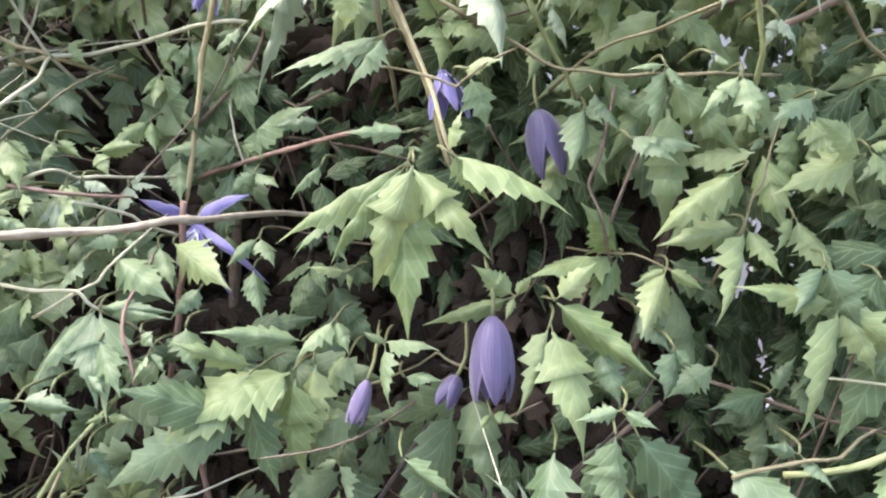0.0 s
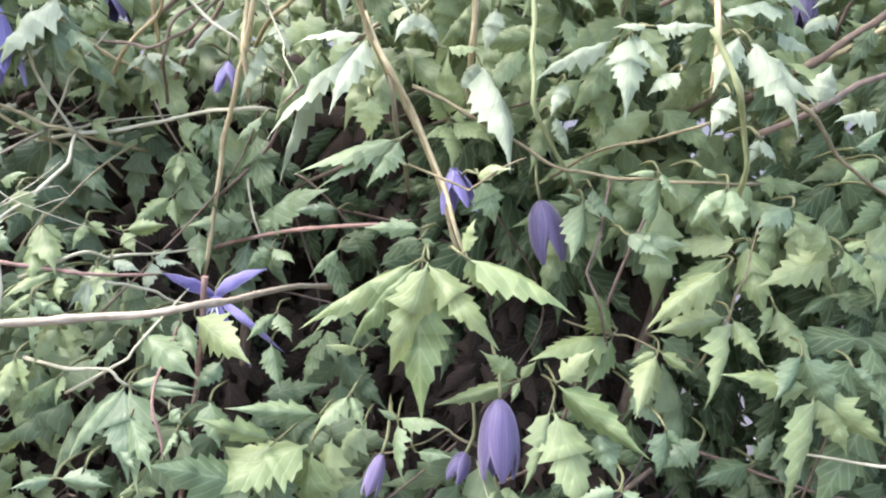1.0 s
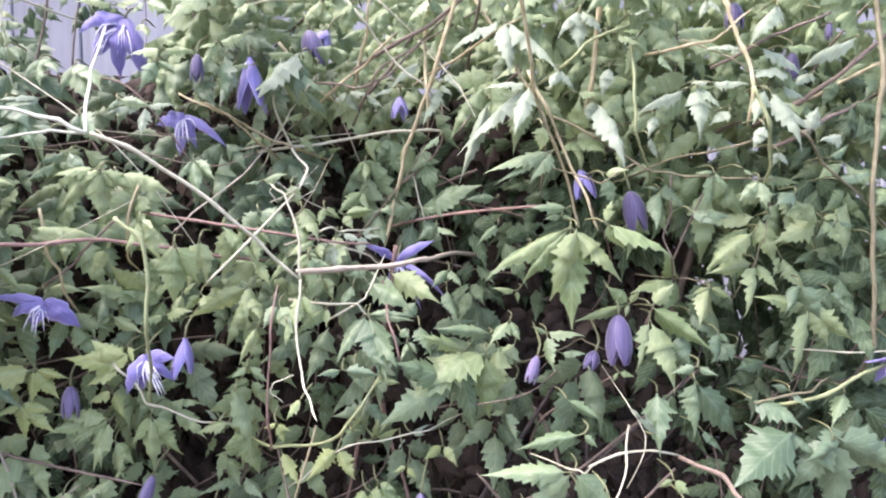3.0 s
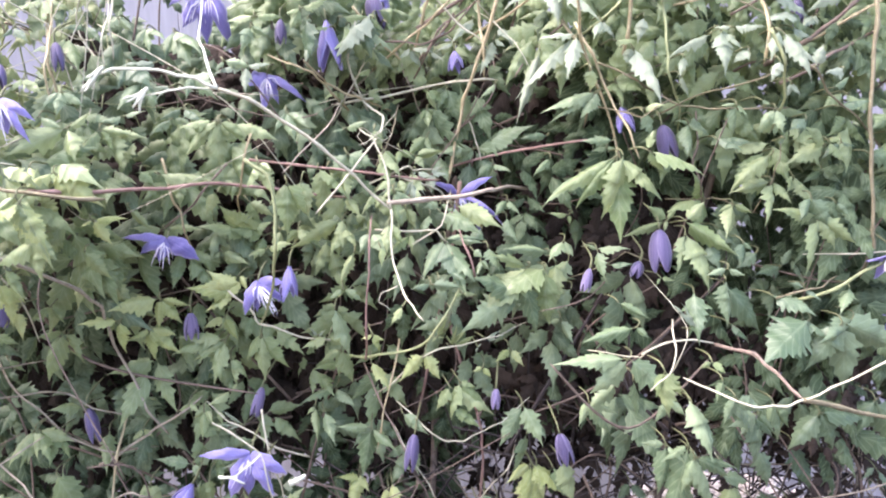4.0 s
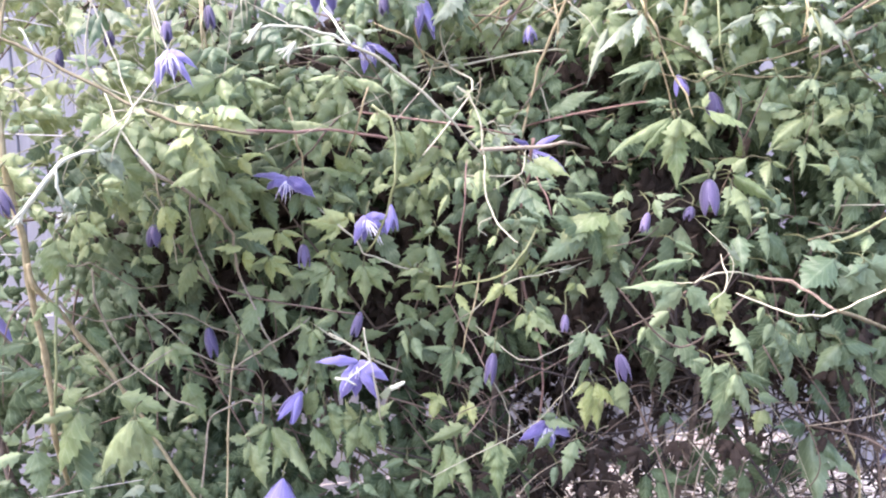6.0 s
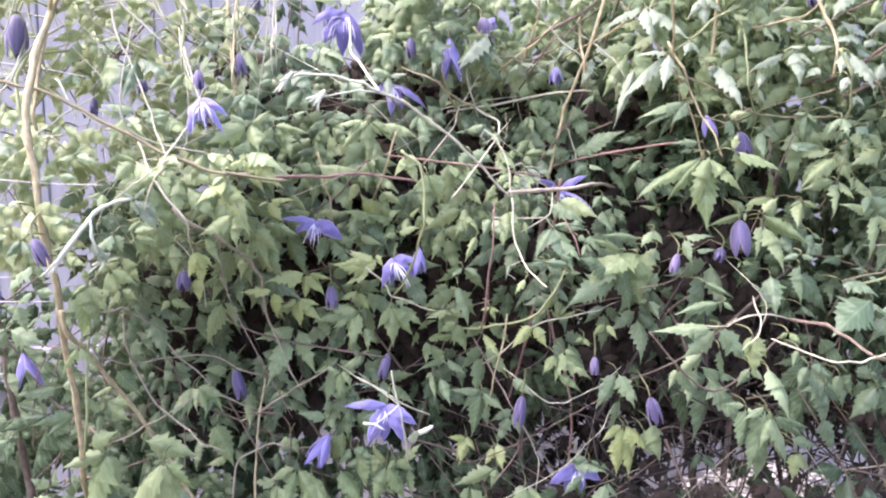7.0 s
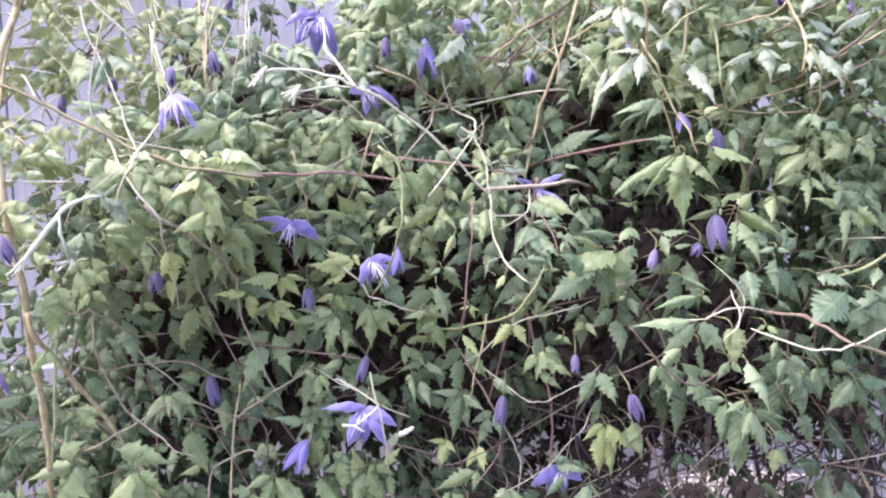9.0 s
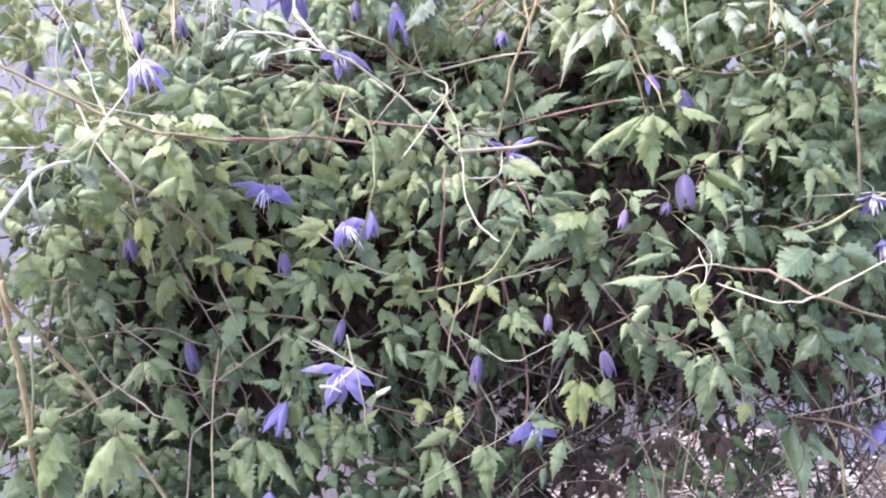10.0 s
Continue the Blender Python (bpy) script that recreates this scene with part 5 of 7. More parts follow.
leaf((-0.480, 0.351, 0.364), "young", [(-0.484, 0.340, 0.338, 0.35), (-0.498, 0.340, 0.338, 0.43), (-0.472, 0.338, 0.340, 0.40)])
leaf((-0.542, 0.327, 0.388), "mid", [(-0.523, 0.330, 0.362, 0.50)])
leaf((-0.463, 0.356, 0.358), "young", [(-0.467, 0.345, 0.333, 0.35), (-0.452, 0.346, 0.338, 0.30), (-0.476, 0.350, 0.356, 0.43)])
leaf((-0.452, 0.380, 0.371), "young", [(-0.475, 0.369, 0.373, 0.50)])
leaf((-0.455, 0.337, 0.331), "young", [(-0.451, 0.337, 0.294, 0.55)])
leaf((-0.448, 0.341, 0.294), "young", [(-0.469, 0.343, 0.287, 0.40)])
leaf((-0.430, 0.378, 0.349), "young", [(-0.431, 0.362, 0.317, 0.40)])
leaf((-0.402, 0.381, 0.348), "young", [(-0.411, 0.376, 0.338, 0.43), (-0.392, 0.374, 0.343, 0.43)])
leaf((-0.350, 0.340, 0.383), "young", [(-0.359, 0.341, 0.376, 0.43), (-0.341, 0.335, 0.377, 0.43)])
leaf((-0.337, 0.336, 0.378), "young", [(-0.346, 0.336, 0.372, 0.43), (-0.328, 0.329, 0.368, 0.43), (-0.337, 0.328, 0.357, 0.40)])
leaf((-0.349, 0.333, 0.333), "mid", [(-0.379, 0.335, 0.337, 0.35), (-0.342, 0.329, 0.322, 0.50)])
leaf((-0.388, 0.343, 0.313), "young", [(-0.400, 0.343, 0.298, 0.50), (-0.379, 0.345, 0.294, 0.43)])
leaf((-0.336, 0.331, 0.320), "young", [(-0.339, 0.333, 0.291, 0.45)])
leaf((-0.328, 0.333, 0.303), "mid", [(-0.341, 0.335, 0.285, 0.43), (-0.306, 0.331, 0.291, 0.43)])
leaf((-0.307, 0.332, 0.297), "young", [(-0.305, 0.334, 0.273, 0.50)])
leaf((-0.315, 0.341, 0.392), "young", [(-0.332, 0.334, 0.382, 0.43), (-0.309, 0.342, 0.398, 0.43)])
leaf((-0.420, 0.426, 0.364), "mid", [(-0.393, 0.409, 0.360, 0.43), (-0.431, 0.416, 0.348, 0.43)])
leaf((-0.286, 0.337, 0.288), "young", [(-0.269, 0.339, 0.275, 0.43), (-0.295, 0.336, 0.277, 0.43)])
leaf((-0.200, 0.345, 0.351), "mid", [(-0.210, 0.349, 0.305, 0.40), (-0.230, 0.347, 0.353, 0.35), (-0.180, 0.330, 0.335, 0.35)])
leaf((-0.173, 0.329, 0.368), "mid", [(-0.152, 0.321, 0.353, 0.40)])
leaf((-0.212, 0.370, 0.294), "bright", [(-0.233, 0.372, 0.295, 0.43), (-0.206, 0.364, 0.285, 0.43), (-0.222, 0.362, 0.269, 0.43)])
leaf((-0.184, 0.348, 0.297), "bright", [(-0.179, 0.341, 0.270, 0.40)])
leaf((-0.134, 0.311, 0.395), "young", [(-0.100, 0.313, 0.371, 0.35), (-0.145, 0.313, 0.376, 0.50)])
leaf((-0.132, 0.310, 0.377), "young", [(-0.109, 0.312, 0.359, 0.35)])
leaf((-0.232, 0.382, 0.376), "mid", [(-0.263, 0.364, 0.367, 0.35), (-0.215, 0.370, 0.363, 0.43)])
leaf((-0.240, 0.356, 0.363), "mid", [(-0.231, 0.341, 0.339, 0.40)])
leaf((-0.248, 0.356, 0.369), "young", [(-0.247, 0.342, 0.341, 0.30), (-0.255, 0.351, 0.363, 0.43)])
leaf((-0.071, 0.313, 0.350), "mid", [(-0.084, 0.316, 0.314, 0.45)])
leaf((-0.065, 0.314, 0.321), "bright", [(-0.059, 0.318, 0.271, 0.40)])
leaf((-0.093, 0.340, 0.279), "mature", [(-0.075, 0.331, 0.272, 0.43), (-0.116, 0.342, 0.278, 0.43)])
leaf((-0.025, 0.288, 0.385), "mid", [(-0.033, 0.290, 0.365, 0.40), (-0.008, 0.289, 0.356, 0.35), (-0.003, 0.284, 0.374, 0.30)])
leaf((-0.005, 0.282, 0.400), "mid", [(-0.027, 0.285, 0.381, 0.50)])
leaf((0.003, 0.265, 0.408), "mid", [(0.006, 0.268, 0.379, 0.40)])
leaf((-0.061, 0.311, 0.358), "mature", [(-0.056, 0.307, 0.347, 0.50)])
leaf((-0.044, 0.307, 0.327), "young", [(-0.031, 0.312, 0.286, 0.45)])
leaf((-0.063, 0.313, 0.320), "bright", [(-0.057, 0.316, 0.291, 0.40)])
leaf((0.031, 0.268, 0.354), "mid", [(0.028, 0.272, 0.312, 0.40), (0.011, 0.269, 0.355, 0.30), (0.042, 0.258, 0.341, 0.30)])
leaf((0.049, 0.255, 0.348), "mid", [(0.040, 0.258, 0.319, 0.35), (0.065, 0.263, 0.299, 0.40), (0.079, 0.261, 0.326, 0.25), (0.086, 0.261, 0.333, 0.20)])
leaf((0.050, 0.274, 0.315), "mid", [(0.048, 0.280, 0.279, 0.55)])
leaf((0.115, 0.327, 0.284), "young", [(0.111, 0.329, 0.255, 0.50), (0.128, 0.329, 0.262, 0.43)])
leaf((0.051, 0.267, 0.386), "mature", [(0.057, 0.246, 0.351, 0.40)])
leaf((0.051, 0.405, 0.254), "mature", [(0.038, 0.407, 0.234, 0.43), (0.066, 0.396, 0.237, 0.43)])
leaf((0.094, 0.301, 0.307), "mature", [(0.120, 0.305, 0.299, 0.43)])
leaf((0.111, 0.278, 0.370), "mid", [(0.079, 0.262, 0.366, 0.43), (0.127, 0.282, 0.351, 0.40), (0.109, 0.283, 0.328, 0.40)])
leaf((0.081, 0.256, 0.393), "mature", [(0.072, 0.258, 0.372, 0.43), (0.104, 0.260, 0.380, 0.43)])
leaf((-0.606, 0.322, 0.279), "mid", [(-0.622, 0.319, 0.289, 0.60), (-0.598, 0.318, 0.299, 0.50)])
leaf((-0.605, 0.322, 0.270), "mid", [(-0.641, 0.318, 0.258, 0.45)])
leaf((-0.595, 0.322, 0.275), "mid", [(-0.586, 0.319, 0.225, 0.50)])
leaf((-0.561, 0.322, 0.292), "mid", [(-0.548, 0.318, 0.219, 0.42)])
leaf((-0.556, 0.320, 0.318), "mid", [(-0.559, 0.319, 0.293, 0.90)])
leaf((-0.585, 0.321, 0.293), "mid", [(-0.581, 0.321, 0.275, 0.50)])
leaf((-0.512, 0.325, 0.288), "downy", [(-0.532, 0.322, 0.245, 0.40), (-0.480, 0.329, 0.253, 0.45), (-0.509, 0.327, 0.264, 0.43)])
leaf((-0.506, 0.333, 0.256), "downy", [(-0.522, 0.327, 0.238, 0.50), (-0.492, 0.332, 0.241, 0.43)])
leaf((-0.499, 0.333, 0.228), "downy", [(-0.521, 0.327, 0.218, 0.43), (-0.482, 0.332, 0.220, 0.43)])
leaf((-0.369, 0.346, 0.269), "young", [(-0.343, 0.332, 0.226, 0.30), (-0.381, 0.334, 0.232, 0.50), (-0.353, 0.339, 0.253, 0.43)])
leaf((-0.402, 0.343, 0.266), "young", [(-0.424, 0.338, 0.269, 0.50), (-0.408, 0.337, 0.244, 0.50), (-0.384, 0.332, 0.222, 0.50)])
leaf((-0.346, 0.340, 0.289), "young", [(-0.341, 0.327, 0.320, 0.50)])
leaf((-0.341, 0.340, 0.279), "young", [(-0.320, 0.333, 0.245, 0.50)])
leaf((-0.318, 0.335, 0.289), "mid", [(-0.336, 0.336, 0.283, 0.43), (-0.306, 0.335, 0.271, 0.60)])
leaf((-0.301, 0.336, 0.283), "young", [(-0.306, 0.323, 0.310, 0.50)])
leaf((-0.273, 0.347, 0.273), "young", [(-0.270, 0.342, 0.248, 0.40)])
leaf((-0.279, 0.342, 0.283), "young", [(-0.261, 0.344, 0.300, 0.40)])
leaf((-0.299, 0.339, 0.265), "young", [(-0.309, 0.337, 0.252, 0.40), (-0.288, 0.339, 0.250, 0.43)])
leaf((-0.336, 0.340, 0.254), "young", [(-0.329, 0.337, 0.241, 0.43), (-0.328, 0.336, 0.234, 0.43)])
leaf((-0.313, 0.338, 0.242), "mid", [(-0.307, 0.336, 0.223, 0.70)])
leaf((-0.294, 0.339, 0.217), "mid", [(-0.309, 0.336, 0.211, 0.43), (-0.275, 0.338, 0.202, 0.40)])
leaf((-0.248, 0.348, 0.237), "mid", [(-0.275, 0.339, 0.232, 0.40), (-0.233, 0.343, 0.228, 0.40)])
leaf((-0.234, 0.344, 0.217), "mid", [(-0.247, 0.341, 0.206, 0.43), (-0.221, 0.341, 0.211, 0.43)])
leaf((-0.185, 0.347, 0.272), "young", [(-0.226, 0.349, 0.253, 0.35), (-0.191, 0.343, 0.251, 0.40), (-0.180, 0.344, 0.286, 0.43)])
leaf((-0.187, 0.350, 0.292), "bright", [(-0.197, 0.350, 0.273, 0.43), (-0.176, 0.341, 0.279, 0.50)])
leaf((-0.157, 0.340, 0.257), "young", [(-0.157, 0.330, 0.200, 0.35), (-0.174, 0.336, 0.234, 0.35), (-0.137, 0.335, 0.234, 0.25)])
leaf((-0.196, 0.346, 0.245), "young", [(-0.221, 0.337, 0.200, 0.40), (-0.185, 0.333, 0.200, 0.35)])
leaf((-0.214, 0.372, 0.297), "bright", [(-0.224, 0.367, 0.273, 0.43), (-0.205, 0.363, 0.283, 0.43)])
leaf((-0.109, 0.346, 0.276), "mid", [(-0.079, 0.332, 0.267, 0.50)])
leaf((-0.096, 0.343, 0.263), "mid", [(-0.120, 0.338, 0.245, 0.40)])
leaf((-0.076, 0.335, 0.258), "mid", [(-0.091, 0.330, 0.217, 0.35), (-0.066, 0.332, 0.240, 0.30)])
leaf((-0.095, 0.337, 0.228), "mature", [(-0.102, 0.333, 0.204, 0.50)])
leaf((-0.071, 0.318, 0.313), "bright", [(-0.069, 0.322, 0.271, 0.40), (-0.083, 0.319, 0.314, 0.43), (-0.055, 0.312, 0.309, 0.35)])
leaf((-0.049, 0.310, 0.320), "mid", [(-0.031, 0.313, 0.288, 0.50)])
leaf((0.216, 0.312, 0.575), "mature", [(0.248, 0.307, 0.564, 0.50)])
leaf((0.237, 0.313, 0.588), "mature", [(0.250, 0.308, 0.562, 0.43)])
leaf((0.195, 0.311, 0.622), "young", [(0.208, 0.311, 0.612, 0.43)])
leaf((0.188, 0.309, 0.613), "mature", [(0.214, 0.310, 0.616, 0.43)])
leaf((0.193, 0.314, 0.584), "mature", [(0.178, 0.315, 0.572, 0.43), (0.204, 0.312, 0.580, 0.43)])
leaf((0.126, 0.289, 0.464), "mature", [(0.151, 0.272, 0.450, 0.60)])
leaf((0.150, 0.275, 0.448), "mature", [(0.098, 0.253, 0.424, 0.60), (0.139, 0.272, 0.427, 0.43)])
leaf((0.173, 0.270, 0.445), "mature", [(0.150, 0.274, 0.406, 0.45), (0.183, 0.276, 0.388, 0.42), (0.228, 0.277, 0.418, 0.50)])
leaf((0.196, 0.297, 0.466), "mid", [(0.178, 0.281, 0.448, 0.43)])
leaf((0.165, 0.307, 0.541), "mature", [(0.178, 0.305, 0.517, 0.60), (0.151, 0.296, 0.524, 0.43)])
leaf((0.048, 0.267, 0.390), "mid", [(0.056, 0.245, 0.350, 0.40)])
leaf((0.035, 0.270, 0.389), "mid", [(0.023, 0.272, 0.370, 0.40), (0.045, 0.266, 0.378, 0.43)])
leaf((0.127, 0.283, 0.376), "mid", [(0.133, 0.287, 0.343, 0.40), (0.123, 0.285, 0.357, 0.43), (0.141, 0.286, 0.354, 0.43)])
leaf((0.107, 0.277, 0.368), "mature", [(0.080, 0.263, 0.377, 0.60), (0.095, 0.273, 0.355, 0.50), (0.125, 0.281, 0.348, 0.30), (0.112, 0.283, 0.324, 0.40)])
leaf((0.184, 0.310, 0.355), "mature", [(0.162, 0.314, 0.321, 0.50), (0.201, 0.315, 0.321, 0.50), (0.227, 0.314, 0.344, 0.43)])
leaf((0.235, 0.312, 0.363), "mature", [(0.222, 0.315, 0.331, 0.50), (0.262, 0.317, 0.315, 0.50)])
leaf((0.227, 0.351, 0.305), "mature", [(0.236, 0.351, 0.281, 0.43)])
leaf((0.132, 0.313, 0.323), "mature", [(0.141, 0.316, 0.288, 0.50)])
leaf((0.198, 0.372, 0.301), "mature", [(0.210, 0.361, 0.255, 0.50)])
leaf((0.192, 0.366, 0.246), "mature", [(0.192, 0.338, 0.161, 0.38), (0.134, 0.333, 0.257, 0.35), (0.233, 0.334, 0.194, 0.35), (0.215, 0.342, 0.212, 0.43)])
leaf((0.085, 0.350, 0.178), "mature", [(0.075, 0.351, 0.168, 0.43), (0.096, 0.345, 0.169, 0.43)])
leaf((0.263, 0.345, 0.284), "mature", [(0.286, 0.338, 0.245, 0.30), (0.250, 0.345, 0.272, 0.43)])
# upper leaves in the downy tone are paled to look lit by the sky
leaf((-0.186, 0.379, 0.701), "downy", [(-0.216, 0.374, 0.662, 0.40)])
leaf((-0.153, 0.398, 0.675), "downy", [(-0.164, 0.400, 0.665, 0.50), (-0.145, 0.400, 0.657, 0.45), (-0.134, 0.388, 0.669, 0.43)])
leaf((-0.137, 0.391, 0.670), "downy", [(-0.125, 0.387, 0.661, 0.40)])
leaf((-0.118, 0.381, 0.676), "downy", [(-0.131, 0.382, 0.669, 0.40)])
leaf((-0.098, 0.391, 0.698), "downy", [(-0.118, 0.378, 0.676, 0.40)])
leaf((-0.083, 0.375, 0.679), "downy", [(-0.096, 0.377, 0.649, 0.40), (-0.075, 0.368, 0.671, 0.40)])
leaf((-0.078, 0.382, 0.689), "downy", [(-0.067, 0.368, 0.671, 0.50)])
leaf((-0.191, 0.391, 0.678), "young", [(-0.182, 0.392, 0.663, 0.50), (-0.195, 0.387, 0.683, 0.43)])
leaf((-0.183, 0.417, 0.669), "young", [(-0.179, 0.418, 0.662, 0.43)])
leaf((-0.173, 0.384, 0.694), "young", [(-0.168, 0.385, 0.686, 0.43)])
leaf((-0.193, 0.416, 0.639), "young", [(-0.179, 0.417, 0.641, 0.50), (-0.179, 0.411, 0.628, 0.50), (-0.203, 0.410, 0.643, 0.43)])
leaf((-0.218, 0.403, 0.640), "young", [(-0.230, 0.396, 0.631, 0.50), (-0.214, 0.403, 0.628, 0.60)])
leaf((-0.189, 0.413, 0.659), "young", [(-0.201, 0.405, 0.651, 0.50)])
leaf((-0.172, 0.432, 0.631), "young", [(-0.181, 0.427, 0.622, 0.50), (-0.158, 0.423, 0.632, 0.43)])
leaf((-0.140, 0.408, 0.640), "young", [(-0.119, 0.410, 0.625, 0.40), (-0.131, 0.410, 0.620, 0.30)])
leaf((-0.140, 0.411, 0.623), "young", [(-0.147, 0.404, 0.612, 0.43), (-0.127, 0.412, 0.616, 0.43), (-0.140, 0.401, 0.606, 0.43)])
leaf((-0.102, 0.411, 0.606), "mid", [(-0.109, 0.399, 0.640, 0.62)])
leaf((-0.024, 0.328, 0.675), "downy", [(-0.058, 0.331, 0.669, 0.35), (-0.072, 0.334, 0.628, 0.22), (-0.036, 0.307, 0.640, 0.35)])
leaf((-0.050, 0.345, 0.665), "downy", [(-0.069, 0.350, 0.609, 0.20)])
leaf((-0.008, 0.321, 0.630), "mid", [(-0.054, 0.325, 0.615, 0.25), (-0.024, 0.321, 0.609, 0.50), (-0.047, 0.325, 0.607, 0.20)])
leaf((-0.020, 0.300, 0.645), "young", [(-0.022, 0.302, 0.629, 0.80)])
leaf((0.012, 0.342, 0.639), "young", [(0.002, 0.334, 0.650, 0.60), (0.025, 0.341, 0.644, 0.60), (0.011, 0.330, 0.667, 0.60)])
leaf((0.012, 0.342, 0.638), "young", [(0.000, 0.333, 0.628, 0.50), (0.014, 0.329, 0.616, 0.50), (0.032, 0.329, 0.629, 0.50)])
leaf((0.010, 0.332, 0.670), "young", [(0.026, 0.334, 0.669, 0.60)])
leaf((-0.003, 0.331, 0.686), "downy", [(-0.012, 0.322, 0.671, 0.43), (0.006, 0.329, 0.671, 0.60)])
leaf((0.025, 0.338, 0.666), "downy", [(0.015, 0.338, 0.650, 0.55), (0.039, 0.310, 0.618, 0.36)])
leaf((0.032, 0.333, 0.688), "downy", [(0.028, 0.334, 0.668, 0.50)])
leaf((0.081, 0.318, 0.672), "downy", [(0.049, 0.321, 0.655, 0.28)])
leaf((0.062, 0.322, 0.655), "downy", [(0.056, 0.314, 0.639, 0.40)])
leaf((0.057, 0.316, 0.640), "downy", [(0.063, 0.317, 0.624, 0.35)])
leaf((0.086, 0.311, 0.675), "downy", [(0.083, 0.291, 0.638, 0.40), (0.098, 0.299, 0.657, 0.40)])
leaf((0.093, 0.306, 0.676), "downy", [(0.115, 0.297, 0.674, 0.30), (0.079, 0.307, 0.675, 0.30)])
leaf((0.126, 0.296, 0.671), "downy", [(0.111, 0.280, 0.648, 0.40)])
leaf((0.130, 0.298, 0.671), "downy", [(0.154, 0.290, 0.643, 0.35), (0.145, 0.282, 0.632, 0.35)])
leaf((0.147, 0.314, 0.676), "downy", [(0.165, 0.317, 0.667, 0.50)])
leaf((0.158, 0.296, 0.645), "downy", [(0.164, 0.299, 0.660, 0.70)])
leaf((0.105, 0.300, 0.657), "downy", [(0.093, 0.301, 0.647, 0.70)])
leaf((0.116, 0.274, 0.646), "downy", [(0.110, 0.275, 0.631, 0.60)])
leaf((0.195, 0.319, 0.644), "downy", [(0.169, 0.303, 0.639, 0.40)])
leaf((0.179, 0.305, 0.628), "mature", [(0.193, 0.307, 0.636, 0.43)])
leaf((0.133, 0.287, 0.631), "downy", [(0.140, 0.288, 0.621, 0.60), (0.130, 0.288, 0.620, 0.43)])
leaf((0.101, 0.310, 0.617), "mid", [(0.096, 0.311, 0.590, 0.40), (0.087, 0.311, 0.615, 0.30), (0.107, 0.303, 0.606, 0.40)])
leaf((0.115, 0.297, 0.619), "mid", [(0.120, 0.294, 0.614, 0.43)])
leaf((0.124, 0.293, 0.612), "mid", [(0.111, 0.293, 0.596, 0.35), (0.128, 0.288, 0.594, 0.45)])
leaf((0.079, 0.344, 0.609), "mature", [(0.088, 0.333, 0.592, 0.45)])
leaf((0.090, 0.321, 0.590), "mature", [(0.114, 0.309, 0.585, 0.45), (0.107, 0.310, 0.579, 0.43)])
leaf((0.136, 0.299, 0.589), "mature", [(0.124, 0.290, 0.597, 0.50), (0.130, 0.299, 0.584, 0.43)])
leaf((0.154, 0.301, 0.604), "mature", [(0.136, 0.293, 0.596, 0.60), (0.149, 0.303, 0.590, 0.43)])
leaf((0.181, 0.316, 0.582), "young", [(0.149, 0.319, 0.568, 0.50), (0.155, 0.305, 0.596, 0.50)])
leaf((0.182, 0.315, 0.586), "young", [(0.195, 0.311, 0.566, 0.50), (0.191, 0.312, 0.589, 0.60)])
leaf((0.132, 0.310, 0.577), "young", [(0.101, 0.314, 0.551, 0.38), (0.131, 0.311, 0.570, 0.50)])
leaf((0.138, 0.319, 0.554), "young", [(0.105, 0.321, 0.546, 0.42), (0.122, 0.301, 0.520, 0.40), (0.148, 0.308, 0.536, 0.42)])
leaf((0.161, 0.329, 0.558), "young", [(0.173, 0.316, 0.533, 0.45), (0.151, 0.319, 0.544, 0.40)])
leaf((0.172, 0.307, 0.525), "young", [(0.131, 0.303, 0.533, 0.35), (0.154, 0.292, 0.480, 0.38), (0.185, 0.305, 0.498, 0.45), (0.202, 0.303, 0.502, 0.40)])
leaf((0.188, 0.309, 0.535), "mature", [(0.198, 0.306, 0.523, 0.40)])
leaf((0.196, 0.344, 0.561), "mature", [(0.180, 0.342, 0.550, 0.43), (0.211, 0.338, 0.548, 0.43)])
leaf((0.183, 0.329, 0.537), "mature", [(0.186, 0.326, 0.521, 0.43)])
leaf((0.093, 0.347, 0.538), "young", [(0.053, 0.323, 0.530, 0.40), (0.080, 0.333, 0.515, 0.45), (0.074, 0.327, 0.563, 0.50)])
leaf((0.110, 0.329, 0.535), "young", [(0.096, 0.313, 0.510, 0.45), (0.098, 0.330, 0.529, 0.40), (0.124, 0.322, 0.527, 0.35)])
leaf((0.101, 0.337, 0.514), "mature", [(0.112, 0.327, 0.501, 0.60)])
leaf((0.131, 0.326, 0.494), "mature", [(0.112, 0.325, 0.480, 0.60), (0.125, 0.326, 0.488, 0.43)])
leaf((0.161, 0.340, 0.478), "mature", [(0.132, 0.328, 0.474, 0.43), (0.172, 0.342, 0.494, 0.43)])
leaf((0.061, 0.310, 0.524), "young", [(0.098, 0.297, 0.497, 0.35)])
leaf((0.062, 0.310, 0.525), "young", [(0.077, 0.312, 0.539, 0.60)])
leaf((0.059, 0.306, 0.516), "young", [(0.045, 0.292, 0.484, 0.30), (0.072, 0.286, 0.471, 0.42)])
leaf((0.045, 0.308, 0.526), "young", [(0.028, 0.309, 0.538, 0.50), (0.051, 0.307, 0.535, 0.50), (0.041, 0.305, 0.517, 0.40), (0.010, 0.310, 0.513, 0.25)])
leaf((0.080, 0.310, 0.504), "mature", [(0.087, 0.301, 0.484, 0.60)])
leaf((0.109, 0.308, 0.506), "mature", [(0.104, 0.302, 0.487, 0.60), (0.115, 0.304, 0.499, 0.50)])
leaf((0.084, 0.282, 0.489), "mature", [(0.067, 0.284, 0.484, 0.40), (0.095, 0.276, 0.484, 0.43)])
leaf((0.001, 0.314, 0.591), "mid", [(-0.023, 0.316, 0.590, 0.35)])
